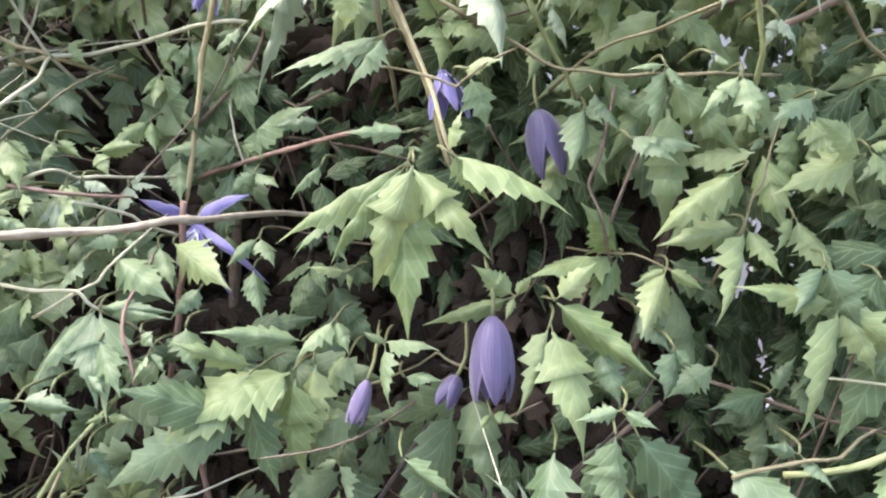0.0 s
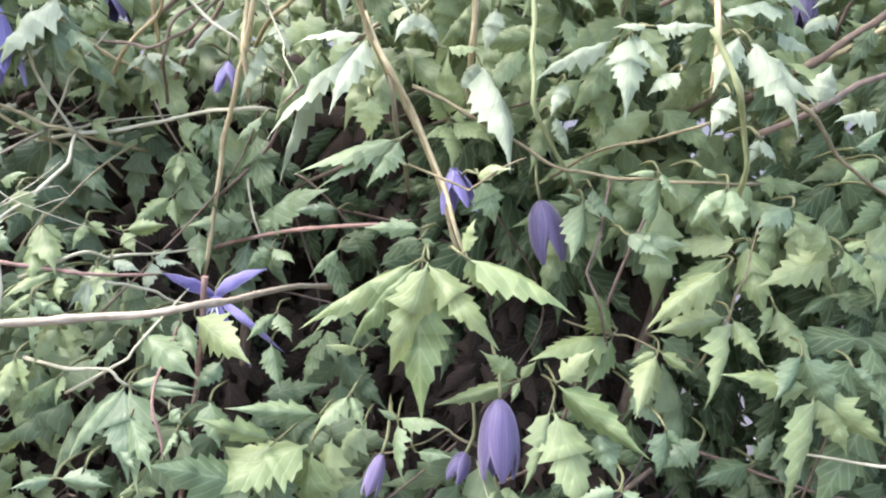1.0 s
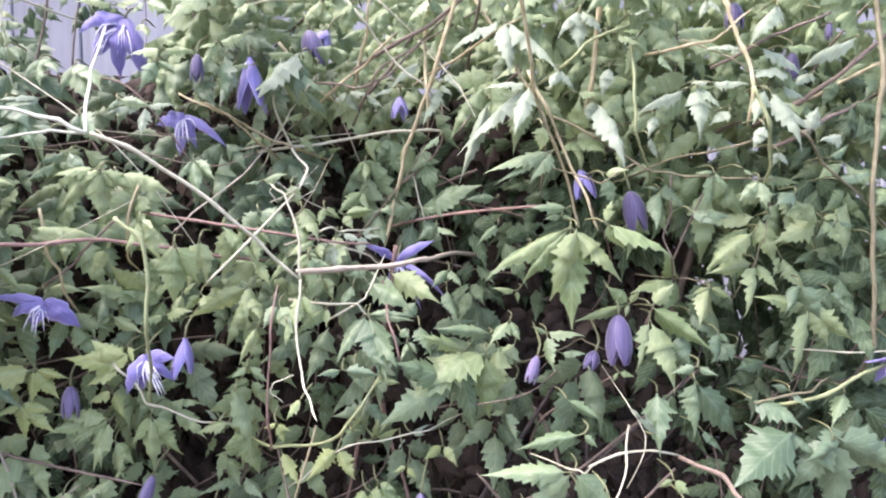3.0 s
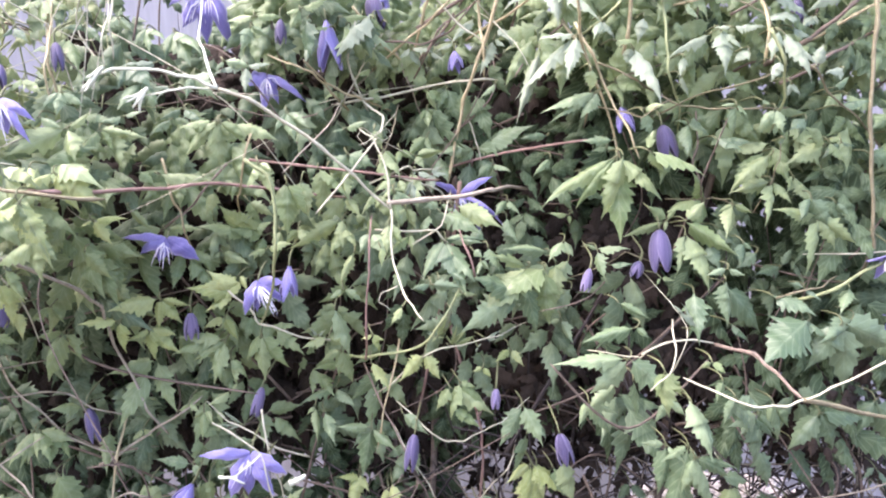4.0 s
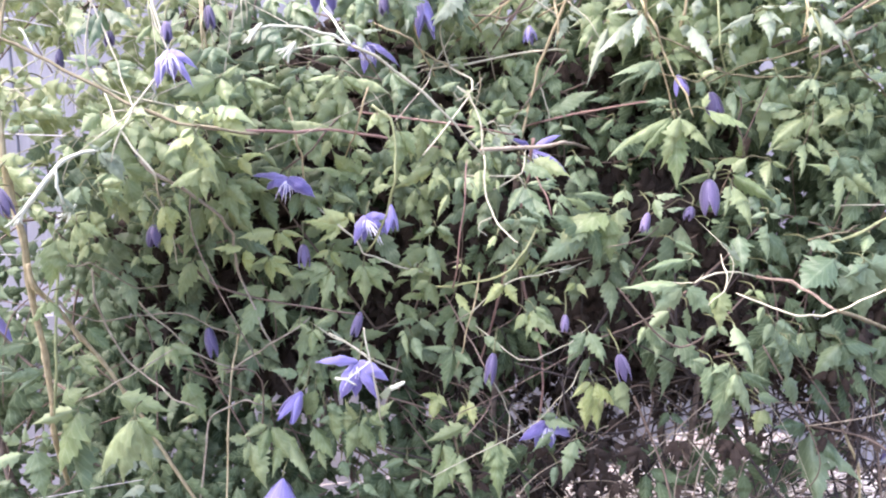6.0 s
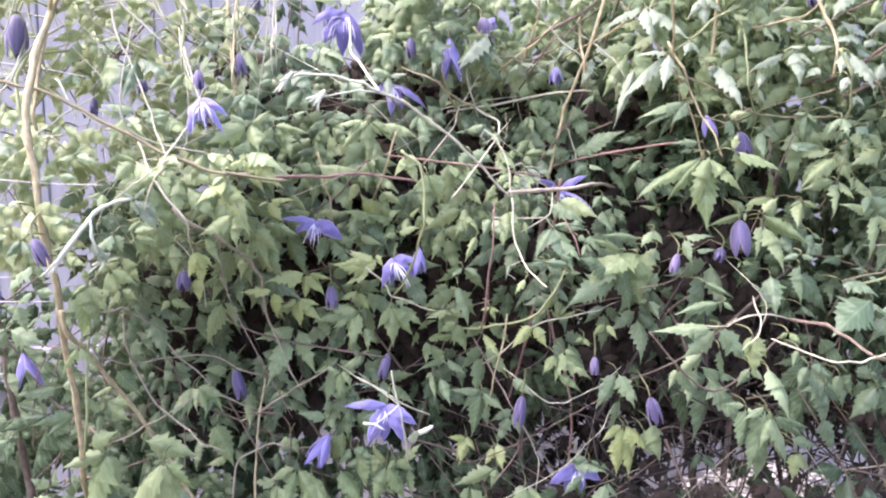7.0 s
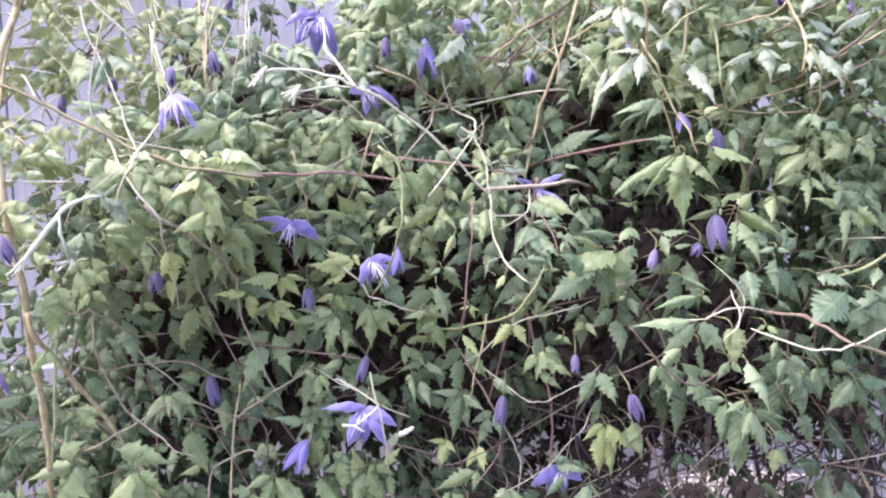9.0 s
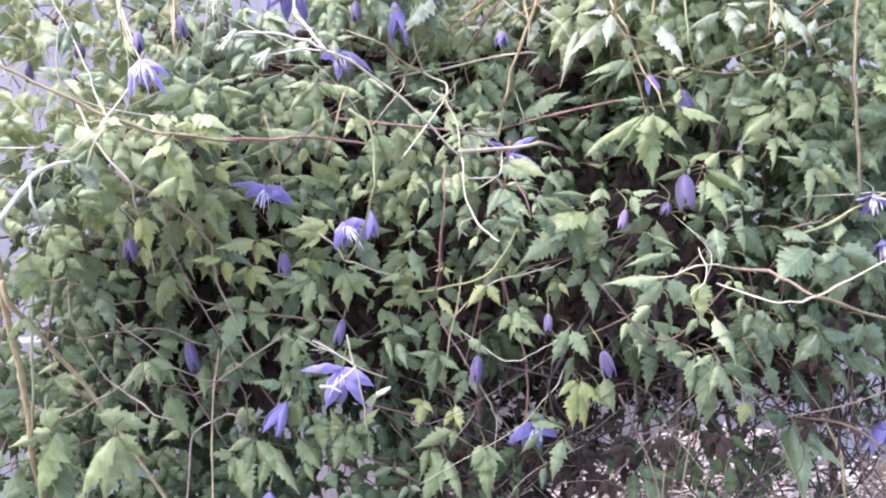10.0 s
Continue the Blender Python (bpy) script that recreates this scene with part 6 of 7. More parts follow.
leaf((0.002, 0.306, 0.579), "young", [(-0.049, 0.311, 0.548, 0.30), (-0.027, 0.310, 0.539, 0.30), (0.000, 0.298, 0.514, 0.38), (0.032, 0.294, 0.544, 0.28)])
leaf((0.005, 0.299, 0.579), "young", [(-0.012, 0.303, 0.532, 0.35)])
leaf((0.019, 0.284, 0.583), "young", [(0.060, 0.277, 0.562, 0.40), (0.033, 0.286, 0.565, 0.35), (0.023, 0.285, 0.597, 0.50)])
leaf((-0.021, 0.334, 0.563), "mid", [(-0.051, 0.338, 0.536, 0.30)])
leaf((-0.041, 0.350, 0.577), "mid", [(-0.055, 0.352, 0.562, 0.40)])
leaf((0.000, 0.326, 0.585), "mid", [(-0.012, 0.327, 0.582, 0.43), (0.007, 0.322, 0.583, 0.43)])
leaf((0.026, 0.314, 0.612), "mid", [(0.033, 0.315, 0.594, 0.80)])
leaf((0.024, 0.306, 0.615), "young", [(0.031, 0.302, 0.612, 0.43), (0.038, 0.298, 0.617, 0.43)])
leaf((0.075, 0.342, 0.604), "mid", [(0.069, 0.326, 0.577, 0.45), (0.062, 0.340, 0.605, 0.40), (0.082, 0.336, 0.595, 0.45)])
leaf((-0.042, 0.356, 0.596), "mature", [(-0.065, 0.359, 0.593, 0.35)])
leaf((-0.097, 0.406, 0.586), "mid", [(-0.053, 0.376, 0.602, 0.40), (-0.074, 0.391, 0.583, 0.40), (-0.131, 0.393, 0.584, 0.40), (-0.114, 0.408, 0.571, 0.40)])
leaf((-0.129, 0.407, 0.579), "mid", [(-0.125, 0.393, 0.557, 0.60)])
leaf((-0.141, 0.401, 0.599), "young", [(-0.160, 0.390, 0.582, 0.45), (-0.137, 0.394, 0.582, 0.50)])
leaf((-0.154, 0.367, 0.582), "young", [(-0.146, 0.365, 0.571, 0.60), (-0.158, 0.364, 0.585, 0.30), (-0.132, 0.368, 0.586, 0.40)])
leaf((-0.181, 0.341, 0.588), "young", [(-0.185, 0.335, 0.577, 0.50), (-0.169, 0.329, 0.566, 0.55), (-0.170, 0.342, 0.578, 0.40)])
leaf((-0.188, 0.335, 0.604), "young", [(-0.183, 0.336, 0.589, 0.70)])
leaf((-0.167, 0.356, 0.588), "young", [(-0.156, 0.357, 0.579, 0.43), (-0.170, 0.348, 0.575, 0.43)])
leaf((-0.171, 0.333, 0.566), "young", [(-0.190, 0.321, 0.554, 0.35)])
leaf((-0.174, 0.321, 0.558), "young", [(-0.184, 0.314, 0.550, 0.40), (-0.168, 0.321, 0.555, 0.50)])
leaf((-0.169, 0.332, 0.564), "young", [(-0.166, 0.326, 0.553, 0.60)])
leaf((-0.158, 0.344, 0.565), "downy", [(-0.157, 0.332, 0.544, 0.45), (-0.149, 0.339, 0.551, 0.40), (-0.166, 0.334, 0.548, 0.40)])
leaf((-0.154, 0.353, 0.569), "downy", [(-0.141, 0.354, 0.563, 0.50), (-0.158, 0.351, 0.566, 0.43)])
leaf((-0.141, 0.372, 0.567), "downy", [(-0.141, 0.363, 0.550, 0.50), (-0.132, 0.373, 0.572, 0.50), (-0.126, 0.373, 0.564, 0.50)])
leaf((-0.084, 0.391, 0.572), "mid", [(-0.070, 0.381, 0.565, 0.50), (-0.098, 0.393, 0.561, 0.50), (-0.091, 0.392, 0.558, 0.43)])
leaf((-0.119, 0.370, 0.538), "young", [(-0.084, 0.348, 0.522, 0.45)])
leaf((-0.100, 0.392, 0.540), "young", [(-0.093, 0.383, 0.526, 0.40)])
leaf((-0.075, 0.366, 0.542), "mid", [(-0.067, 0.358, 0.529, 0.60), (-0.088, 0.358, 0.529, 0.50)])
leaf((-0.123, 0.362, 0.538), "mid", [(-0.127, 0.358, 0.528, 0.50), (-0.112, 0.350, 0.519, 0.43)])
leaf((-0.135, 0.351, 0.542), "mid", [(-0.150, 0.344, 0.538, 0.50), (-0.126, 0.347, 0.534, 0.43)])
leaf((-0.162, 0.320, 0.521), "young", [(-0.183, 0.310, 0.501, 0.25), (-0.161, 0.312, 0.509, 0.35)])
leaf((-0.165, 0.324, 0.542), "young", [(-0.172, 0.314, 0.527, 0.50), (-0.157, 0.322, 0.526, 0.50)])
leaf((-0.137, 0.325, 0.515), "mature", [(-0.155, 0.311, 0.487, 0.25), (-0.124, 0.304, 0.479, 0.45), (-0.102, 0.324, 0.513, 0.25)])
leaf((-0.135, 0.342, 0.535), "mid", [(-0.105, 0.328, 0.517, 0.45)])
leaf((-0.145, 0.335, 0.534), "mid", [(-0.154, 0.325, 0.519, 0.45)])
leaf((-0.112, 0.316, 0.506), "mid", [(-0.105, 0.313, 0.501, 0.80)])
leaf((-0.121, 0.315, 0.496), "mid", [(-0.116, 0.313, 0.492, 0.43), (-0.128, 0.316, 0.497, 0.43)])
leaf((-0.107, 0.312, 0.499), "mid", [(-0.111, 0.304, 0.486, 0.30), (-0.100, 0.311, 0.491, 0.43)])
leaf((-0.098, 0.329, 0.506), "mid", [(-0.092, 0.319, 0.488, 0.70)])
leaf((-0.100, 0.353, 0.519), "mature", [(-0.110, 0.346, 0.506, 0.70)])
leaf((-0.077, 0.361, 0.527), "mid", [(-0.071, 0.349, 0.506, 0.50)])
leaf((-0.047, 0.332, 0.500), "mid", [(-0.086, 0.322, 0.506, 0.28)])
leaf((-0.051, 0.329, 0.487), "young", [(-0.092, 0.311, 0.464, 0.50)])
leaf((-0.041, 0.331, 0.490), "young", [(-0.043, 0.334, 0.450, 0.45)])
leaf((-0.033, 0.336, 0.509), "mid", [(-0.048, 0.327, 0.493, 0.50), (-0.026, 0.331, 0.496, 0.50)])
leaf((-0.028, 0.341, 0.491), "mid", [(-0.040, 0.343, 0.468, 0.60)])
leaf((-0.009, 0.321, 0.502), "mid", [(-0.005, 0.309, 0.478, 0.50), (-0.018, 0.322, 0.507, 0.40)])
leaf((-0.009, 0.321, 0.503), "mid", [(0.014, 0.308, 0.503, 0.35)])
leaf((-0.028, 0.339, 0.530), "young", [(-0.045, 0.340, 0.531, 0.40), (-0.027, 0.339, 0.521, 0.43)])
leaf((-0.000, 0.314, 0.490), "mature", [(0.017, 0.305, 0.491, 0.40)])
leaf((0.036, 0.297, 0.481), "young", [(0.046, 0.294, 0.479, 0.43), (0.031, 0.294, 0.476, 0.43)])
leaf((-0.142, 0.298, 0.486), "mature", [(-0.136, 0.295, 0.473, 0.60)])
leaf((-0.131, 0.306, 0.491), "mature", [(-0.121, 0.300, 0.484, 0.43)])
leaf((-0.149, 0.287, 0.486), "mature", [(-0.164, 0.281, 0.484, 0.40), (-0.126, 0.289, 0.482, 0.43)])
leaf((-0.123, 0.304, 0.474), "young", [(-0.112, 0.304, 0.472, 0.43), (-0.130, 0.301, 0.472, 0.43)])
leaf((-0.147, 0.369, 0.735), "young", [(-0.153, 0.371, 0.713, 0.70), (-0.159, 0.369, 0.724, 0.43)])
leaf((-0.169, 0.368, 0.736), "young", [(-0.183, 0.369, 0.719, 0.50), (-0.157, 0.369, 0.729, 0.50), (-0.171, 0.369, 0.723, 0.43)])
leaf((-0.221, 0.366, 0.733), "young", [(-0.233, 0.365, 0.716, 0.50), (-0.215, 0.366, 0.723, 0.43)])
leaf((-0.091, 0.376, 0.742), "mid", [(-0.108, 0.378, 0.720, 0.50), (-0.080, 0.377, 0.727, 0.50)])
leaf((-0.092, 0.381, 0.734), "young", [(-0.098, 0.382, 0.717, 0.60)])
leaf((-0.195, 0.383, 0.686), "mid", [(-0.220, 0.374, 0.669, 0.50)])
leaf((-0.193, 0.382, 0.689), "mid", [(-0.170, 0.384, 0.670, 0.35)])
leaf((-0.210, 0.376, 0.698), "young", [(-0.190, 0.377, 0.698, 0.43)])
leaf((-0.184, 0.381, 0.697), "young", [(-0.179, 0.382, 0.687, 0.43)])
leaf((-0.222, 0.376, 0.690), "young", [(-0.236, 0.371, 0.687, 0.43)])
# topmost leaves, again paled through the downy tone as if sky-lit
leaf((-0.039, 0.355, 0.723), "downy", [(-0.076, 0.360, 0.698, 0.30), (-0.037, 0.338, 0.684, 0.40), (-0.006, 0.327, 0.685, 0.30)])
leaf((0.010, 0.333, 0.727), "downy", [(-0.004, 0.333, 0.707, 0.40), (0.008, 0.329, 0.699, 0.50), (0.024, 0.328, 0.709, 0.50)])
leaf((-0.004, 0.337, 0.720), "young", [(-0.034, 0.339, 0.720, 0.25)])
leaf((0.029, 0.330, 0.711), "young", [(0.032, 0.329, 0.703, 0.43)])
leaf((0.051, 0.326, 0.713), "young", [(0.037, 0.327, 0.711, 0.43)])
leaf((0.035, 0.329, 0.710), "young", [(0.051, 0.324, 0.701, 0.43)])
leaf((0.064, 0.324, 0.697), "mid", [(0.073, 0.321, 0.683, 0.43)])
leaf((0.045, 0.326, 0.723), "downy", [(0.058, 0.322, 0.725, 0.43)])
leaf((0.119, 0.311, 0.699), "downy", [(0.085, 0.310, 0.695, 0.25)])
leaf((0.093, 0.318, 0.733), "downy", [(0.088, 0.315, 0.719, 0.43), (0.102, 0.314, 0.721, 0.43)])
leaf((0.144, 0.321, 0.732), "downy", [(0.123, 0.309, 0.703, 0.45), (0.148, 0.320, 0.716, 0.43)])
leaf((0.130, 0.315, 0.701), "downy", [(0.162, 0.318, 0.682, 0.30)])
leaf((0.138, 0.320, 0.726), "young", [(0.129, 0.317, 0.725, 0.43)])
leaf((0.151, 0.322, 0.703), "young", [(0.178, 0.325, 0.701, 0.30)])
leaf((0.178, 0.331, 0.724), "young", [(0.169, 0.328, 0.707, 0.40)])
leaf((0.193, 0.334, 0.724), "young", [(0.203, 0.331, 0.730, 0.43)])
leaf((0.213, 0.337, 0.714), "downy", [(0.176, 0.340, 0.692, 0.30)])
leaf((0.192, 0.355, 0.691), "downy", [(0.166, 0.334, 0.675, 0.30)])
leaf((0.153, 0.322, 0.688), "downy", [(0.122, 0.303, 0.678, 0.50)])
leaf((-0.519, 0.188, 0.518), "downy", [(-0.528, 0.182, 0.514, 0.30), (-0.527, 0.184, 0.506, 0.30), (-0.522, 0.189, 0.505, 0.30)])
leaf((-0.502, 0.192, 0.520), "downy", [(-0.506, 0.193, 0.510, 0.30), (-0.498, 0.194, 0.505, 0.30), (-0.491, 0.193, 0.507, 0.30)])
leaf((-0.144, 0.309, 0.438), "young", [(-0.136, 0.298, 0.462, 0.15), (-0.129, 0.307, 0.453, 0.15), (-0.136, 0.309, 0.437, 0.20), (-0.148, 0.309, 0.434, 0.43)])
leaf((-0.103, 0.317, 0.433), "downy", [(-0.090, 0.318, 0.438, 0.30), (-0.093, 0.317, 0.431, 0.30)])
leaf((-0.340, 0.322, 0.640), "downy", [(-0.353, 0.322, 0.639, 0.20), (-0.350, 0.318, 0.630, 0.20), (-0.347, 0.320, 0.632, 0.20)])
leaf((-0.353, 0.338, 0.660), "downy", [(-0.376, 0.324, 0.655, 0.25), (-0.369, 0.327, 0.651, 0.25)])
leaf((-0.305, 0.328, 0.367), "downy", [(-0.322, 0.329, 0.380, 0.14), (-0.326, 0.327, 0.367, 0.14), (-0.317, 0.322, 0.364, 0.14)])
leaf((-0.283, 0.297, 0.353), "downy", [(-0.314, 0.287, 0.347, 0.25), (-0.296, 0.287, 0.340, 0.22)])
leaf((-0.275, 0.321, 0.314), "downy", [(-0.261, 0.311, 0.325, 0.60)])
leaf((-0.240, 0.337, 0.436), "downy", [(-0.248, 0.332, 0.445, 0.43), (-0.234, 0.332, 0.442, 0.43)])
leaf((0.056, 0.273, 0.444), "downy", [(0.034, 0.275, 0.465, 0.14), (0.044, 0.275, 0.465, 0.14), (0.052, 0.274, 0.452, 0.20)])
leaf((-0.601, 0.313, 0.352), "downy", [(-0.623, 0.308, 0.363, 0.20), (-0.621, 0.312, 0.349, 0.20), (-0.603, 0.305, 0.373, 0.20)])
leaf((-0.138, 0.309, 0.442), "downy", [(-0.144, 0.296, 0.463, 0.12), (-0.132, 0.299, 0.468, 0.12), (-0.129, 0.304, 0.461, 0.12)])
leaf((-0.110, 0.316, 0.426), "downy", [(-0.107, 0.316, 0.429, 0.40), (-0.112, 0.315, 0.422, 0.40)])
leaf((-0.548, 0.309, 0.316), "young", [(-0.565, 0.307, 0.254, 0.50), (-0.586, 0.305, 0.305, 0.40), (-0.540, 0.309, 0.277, 0.45)])
leaf((-0.482, 0.260, 0.326), "young", [(-0.514, 0.267, 0.273, 0.35), (-0.497, 0.267, 0.265, 0.40), (-0.457, 0.264, 0.298, 0.40), (-0.472, 0.266, 0.274, 0.35)])
leaf((-0.557, 0.322, 0.349), "mid", [(-0.534, 0.324, 0.352, 0.40), (-0.565, 0.316, 0.366, 0.40), (-0.559, 0.318, 0.330, 0.40)])
leaf((-0.383, 0.348, 0.279), "young", [(-0.409, 0.339, 0.271, 0.40), (-0.395, 0.335, 0.241, 0.40), (-0.362, 0.337, 0.249, 0.45)])
leaf((-0.477, 0.351, 0.364), "young", [(-0.490, 0.341, 0.337, 0.40), (-0.463, 0.336, 0.342, 0.40), (-0.452, 0.354, 0.350, 0.40)])
leaf((-0.457, 0.331, 0.330), "young", [(-0.440, 0.335, 0.291, 0.50)])
leaf((-0.295, 0.336, 0.284), "young", [(-0.308, 0.333, 0.245, 0.40), (-0.279, 0.338, 0.246, 0.40), (-0.317, 0.334, 0.276, 0.40)])
leaf((-0.321, 0.333, 0.299), "young", [(-0.315, 0.333, 0.263, 0.50)])
leaf((-0.211, 0.353, 0.253), "young", [(-0.226, 0.340, 0.223, 0.40), (-0.202, 0.336, 0.210, 0.40)])
leaf((-0.317, 0.344, 0.435), "young", [(-0.344, 0.342, 0.420, 0.40), (-0.326, 0.336, 0.401, 0.40), (-0.356, 0.344, 0.437, 0.30)])
leaf((-0.375, 0.337, 0.450), "bright", [(-0.391, 0.331, 0.441, 0.40), (-0.372, 0.339, 0.422, 0.40), (-0.356, 0.339, 0.443, 0.40)])
leaf((-0.456, 0.375, 0.435), "young", [(-0.471, 0.377, 0.418, 0.40), (-0.438, 0.362, 0.419, 0.40)])
leaf((-0.067, 0.314, 0.324), "bright", [(-0.071, 0.318, 0.276, 0.40), (-0.088, 0.316, 0.307, 0.35), (-0.040, 0.314, 0.293, 0.40)])
leaf((-0.126, 0.312, 0.399), "young", [(-0.106, 0.313, 0.377, 0.40), (-0.133, 0.310, 0.369, 0.40), (-0.113, 0.311, 0.394, 0.40)])
leaf((0.046, 0.260, 0.356), "mid", [(0.037, 0.268, 0.294, 0.40), (0.064, 0.267, 0.303, 0.40), (0.025, 0.262, 0.343, 0.35)])
leaf((-0.158, 0.340, 0.256), "young", [(-0.151, 0.331, 0.211, 0.40), (-0.170, 0.335, 0.231, 0.40)])
leaf((-0.073, 0.316, 0.375), "mid", [(-0.094, 0.313, 0.343, 0.45), (-0.060, 0.305, 0.343, 0.45)])
leaf((-0.410, 0.213, 0.567), "young", [(-0.402, 0.215, 0.537, 0.40), (-0.395, 0.217, 0.521, 0.32), (-0.419, 0.207, 0.558, 0.40)])
leaf((-0.397, 0.259, 0.579), "bright", [(-0.382, 0.261, 0.562, 0.40), (-0.405, 0.253, 0.570, 0.40)])
leaf((-0.475, 0.220, 0.534), "young", [(-0.485, 0.213, 0.525, 0.40), (-0.467, 0.221, 0.513, 0.45), (-0.475, 0.217, 0.518, 0.40)])
leaf((-0.445, 0.251, 0.507), "bright", [(-0.451, 0.253, 0.486, 0.40), (-0.439, 0.253, 0.487, 0.40)])
leaf((-0.385, 0.294, 0.609), "young", [(-0.397, 0.282, 0.591, 0.40), (-0.375, 0.293, 0.589, 0.40), (-0.364, 0.295, 0.604, 0.40)])
leaf((-0.302, 0.301, 0.613), "young", [(-0.304, 0.304, 0.580, 0.40), (-0.321, 0.303, 0.604, 0.40), (-0.283, 0.303, 0.599, 0.40)])
leaf((-0.499, 0.264, 0.616), "young", [(-0.520, 0.263, 0.620, 0.40), (-0.479, 0.252, 0.598, 0.40), (-0.506, 0.250, 0.592, 0.40)])
leaf((-0.518, 0.288, 0.668), "young", [(-0.512, 0.270, 0.635, 0.55)])
leaf((-0.283, 0.363, 0.519), "young", [(-0.310, 0.347, 0.525, 0.45), (-0.292, 0.351, 0.500, 0.45), (-0.300, 0.350, 0.537, 0.40)])
leaf((-0.245, 0.314, 0.568), "young", [(-0.254, 0.317, 0.534, 0.40), (-0.240, 0.316, 0.538, 0.40)])
leaf((-0.214, 0.337, 0.575), "young", [(-0.229, 0.338, 0.562, 0.40), (-0.210, 0.330, 0.548, 0.40), (-0.201, 0.330, 0.564, 0.40)])
leaf((-0.298, 0.333, 0.486), "bright", [(-0.338, 0.335, 0.479, 0.35), (-0.317, 0.335, 0.470, 0.40)])
leaf((-0.410, 0.318, 0.677), "young", [(-0.423, 0.304, 0.656, 0.40), (-0.400, 0.302, 0.651, 0.40)])
leaf((-0.455, 0.285, 0.653), "young", [(-0.466, 0.276, 0.636, 0.40), (-0.445, 0.276, 0.634, 0.40)])
leaf((-0.361, 0.324, 0.644), "mid", [(-0.375, 0.310, 0.623, 0.40), (-0.349, 0.316, 0.625, 0.40)])
leaf((-0.460, 0.221, 0.569), "young", [(-0.477, 0.221, 0.559, 0.40), (-0.453, 0.218, 0.548, 0.45)])
leaf((-0.534, 0.233, 0.434), "young", [(-0.548, 0.236, 0.412, 0.40), (-0.524, 0.235, 0.415, 0.40)])
leaf((-0.523, 0.184, 0.514), "downy", [(-0.529, 0.185, 0.504, 0.30), (-0.518, 0.185, 0.505, 0.30)])
leaf((-0.500, 0.198, 0.513), "downy", [(-0.494, 0.199, 0.502, 0.30), (-0.503, 0.199, 0.501, 0.30)])
leaf((-0.481, 0.218, 0.550), "downy", [(-0.473, 0.219, 0.557, 0.35), (-0.466, 0.219, 0.540, 0.35), (-0.475, 0.217, 0.536, 0.35)])
leaf((-0.475, 0.219, 0.522), "young", [(-0.484, 0.214, 0.517, 0.40), (-0.465, 0.220, 0.511, 0.40), (-0.476, 0.220, 0.509, 0.40)])
leaf((-0.455, 0.294, 0.478), "bright", [(-0.468, 0.296, 0.465, 0.40), (-0.456, 0.297, 0.455, 0.40)])
leaf((-0.286, 0.340, 0.656), "downy", [(-0.309, 0.331, 0.648, 0.30), (-0.286, 0.328, 0.635, 0.40), (-0.266, 0.341, 0.656, 0.35)])
leaf((-0.195, 0.378, 0.698), "downy", [(-0.212, 0.381, 0.659, 0.40), (-0.183, 0.379, 0.687, 0.40)])
leaf((-0.235, 0.374, 0.689), "downy", [(-0.241, 0.366, 0.659, 0.40)])
leaf((-0.258, 0.351, 0.621), "mid", [(-0.267, 0.342, 0.604, 0.35), (-0.251, 0.336, 0.596, 0.40), (-0.239, 0.338, 0.605, 0.40)])
leaf((-0.227, 0.334, 0.575), "young", [(-0.240, 0.336, 0.555, 0.40), (-0.236, 0.337, 0.536, 0.40), (-0.213, 0.335, 0.570, 0.45)])
leaf((-0.158, 0.347, 0.569), "young", [(-0.166, 0.339, 0.553, 0.40), (-0.154, 0.332, 0.542, 0.40), (-0.148, 0.341, 0.553, 0.40)])
leaf((-0.216, 0.334, 0.534), "young", [(-0.259, 0.337, 0.510, 0.30), (-0.216, 0.321, 0.512, 0.45)])
leaf((-0.134, 0.325, 0.516), "mid", [(-0.154, 0.308, 0.487, 0.35), (-0.121, 0.300, 0.475, 0.45), (-0.103, 0.323, 0.511, 0.30)])
leaf((-0.179, 0.313, 0.531), "young", [(-0.182, 0.302, 0.509, 0.45), (-0.168, 0.305, 0.515, 0.40)])
leaf((-0.066, 0.327, 0.489), "young", [(-0.104, 0.310, 0.455, 0.50), (-0.098, 0.315, 0.502, 0.30)])
leaf((-0.050, 0.329, 0.484), "young", [(-0.048, 0.333, 0.440, 0.45)])
leaf((-0.121, 0.406, 0.641), "mid", [(-0.129, 0.408, 0.621, 0.40), (-0.111, 0.409, 0.609, 0.50)])
leaf((-0.083, 0.372, 0.641), "mid", [(-0.096, 0.373, 0.628, 0.40)])
leaf((-0.129, 0.314, 0.503), "mid", [(-0.114, 0.300, 0.485, 0.40)])
leaf((-0.301, 0.335, 0.491), "bright", [(-0.326, 0.337, 0.472, 0.35), (-0.293, 0.329, 0.478, 0.40)])
leaf((0.145, 0.278, 0.447), "mature", [(0.123, 0.271, 0.423, 0.45), (0.159, 0.266, 0.432, 0.40)])
leaf((0.191, 0.283, 0.445), "mature", [(0.151, 0.263, 0.430, 0.40), (0.189, 0.282, 0.411, 0.40), (0.214, 0.286, 0.423, 0.40)])
leaf((0.154, 0.293, 0.469), "mature", [(0.164, 0.285, 0.458, 0.50), (0.138, 0.289, 0.474, 0.40)])
leaf((0.081, 0.278, 0.481), "mid", [(0.079, 0.272, 0.446, 0.45)])
leaf((0.004, 0.262, 0.451), "mid", [(-0.036, 0.266, 0.440, 0.30), (0.012, 0.259, 0.443, 0.40)])

# ---- flowers ----
flower("bud", (-0.591, 0.292, 0.701), (-0.590, 0.285, 0.663), 0.0225)
flower("bud", (-0.535, 0.175, 0.525), (-0.526, 0.170, 0.505), 0.0102)
flower("bell", (-0.636, 0.297, 0.490), (-0.631, 0.292, 0.454), 0.0218)
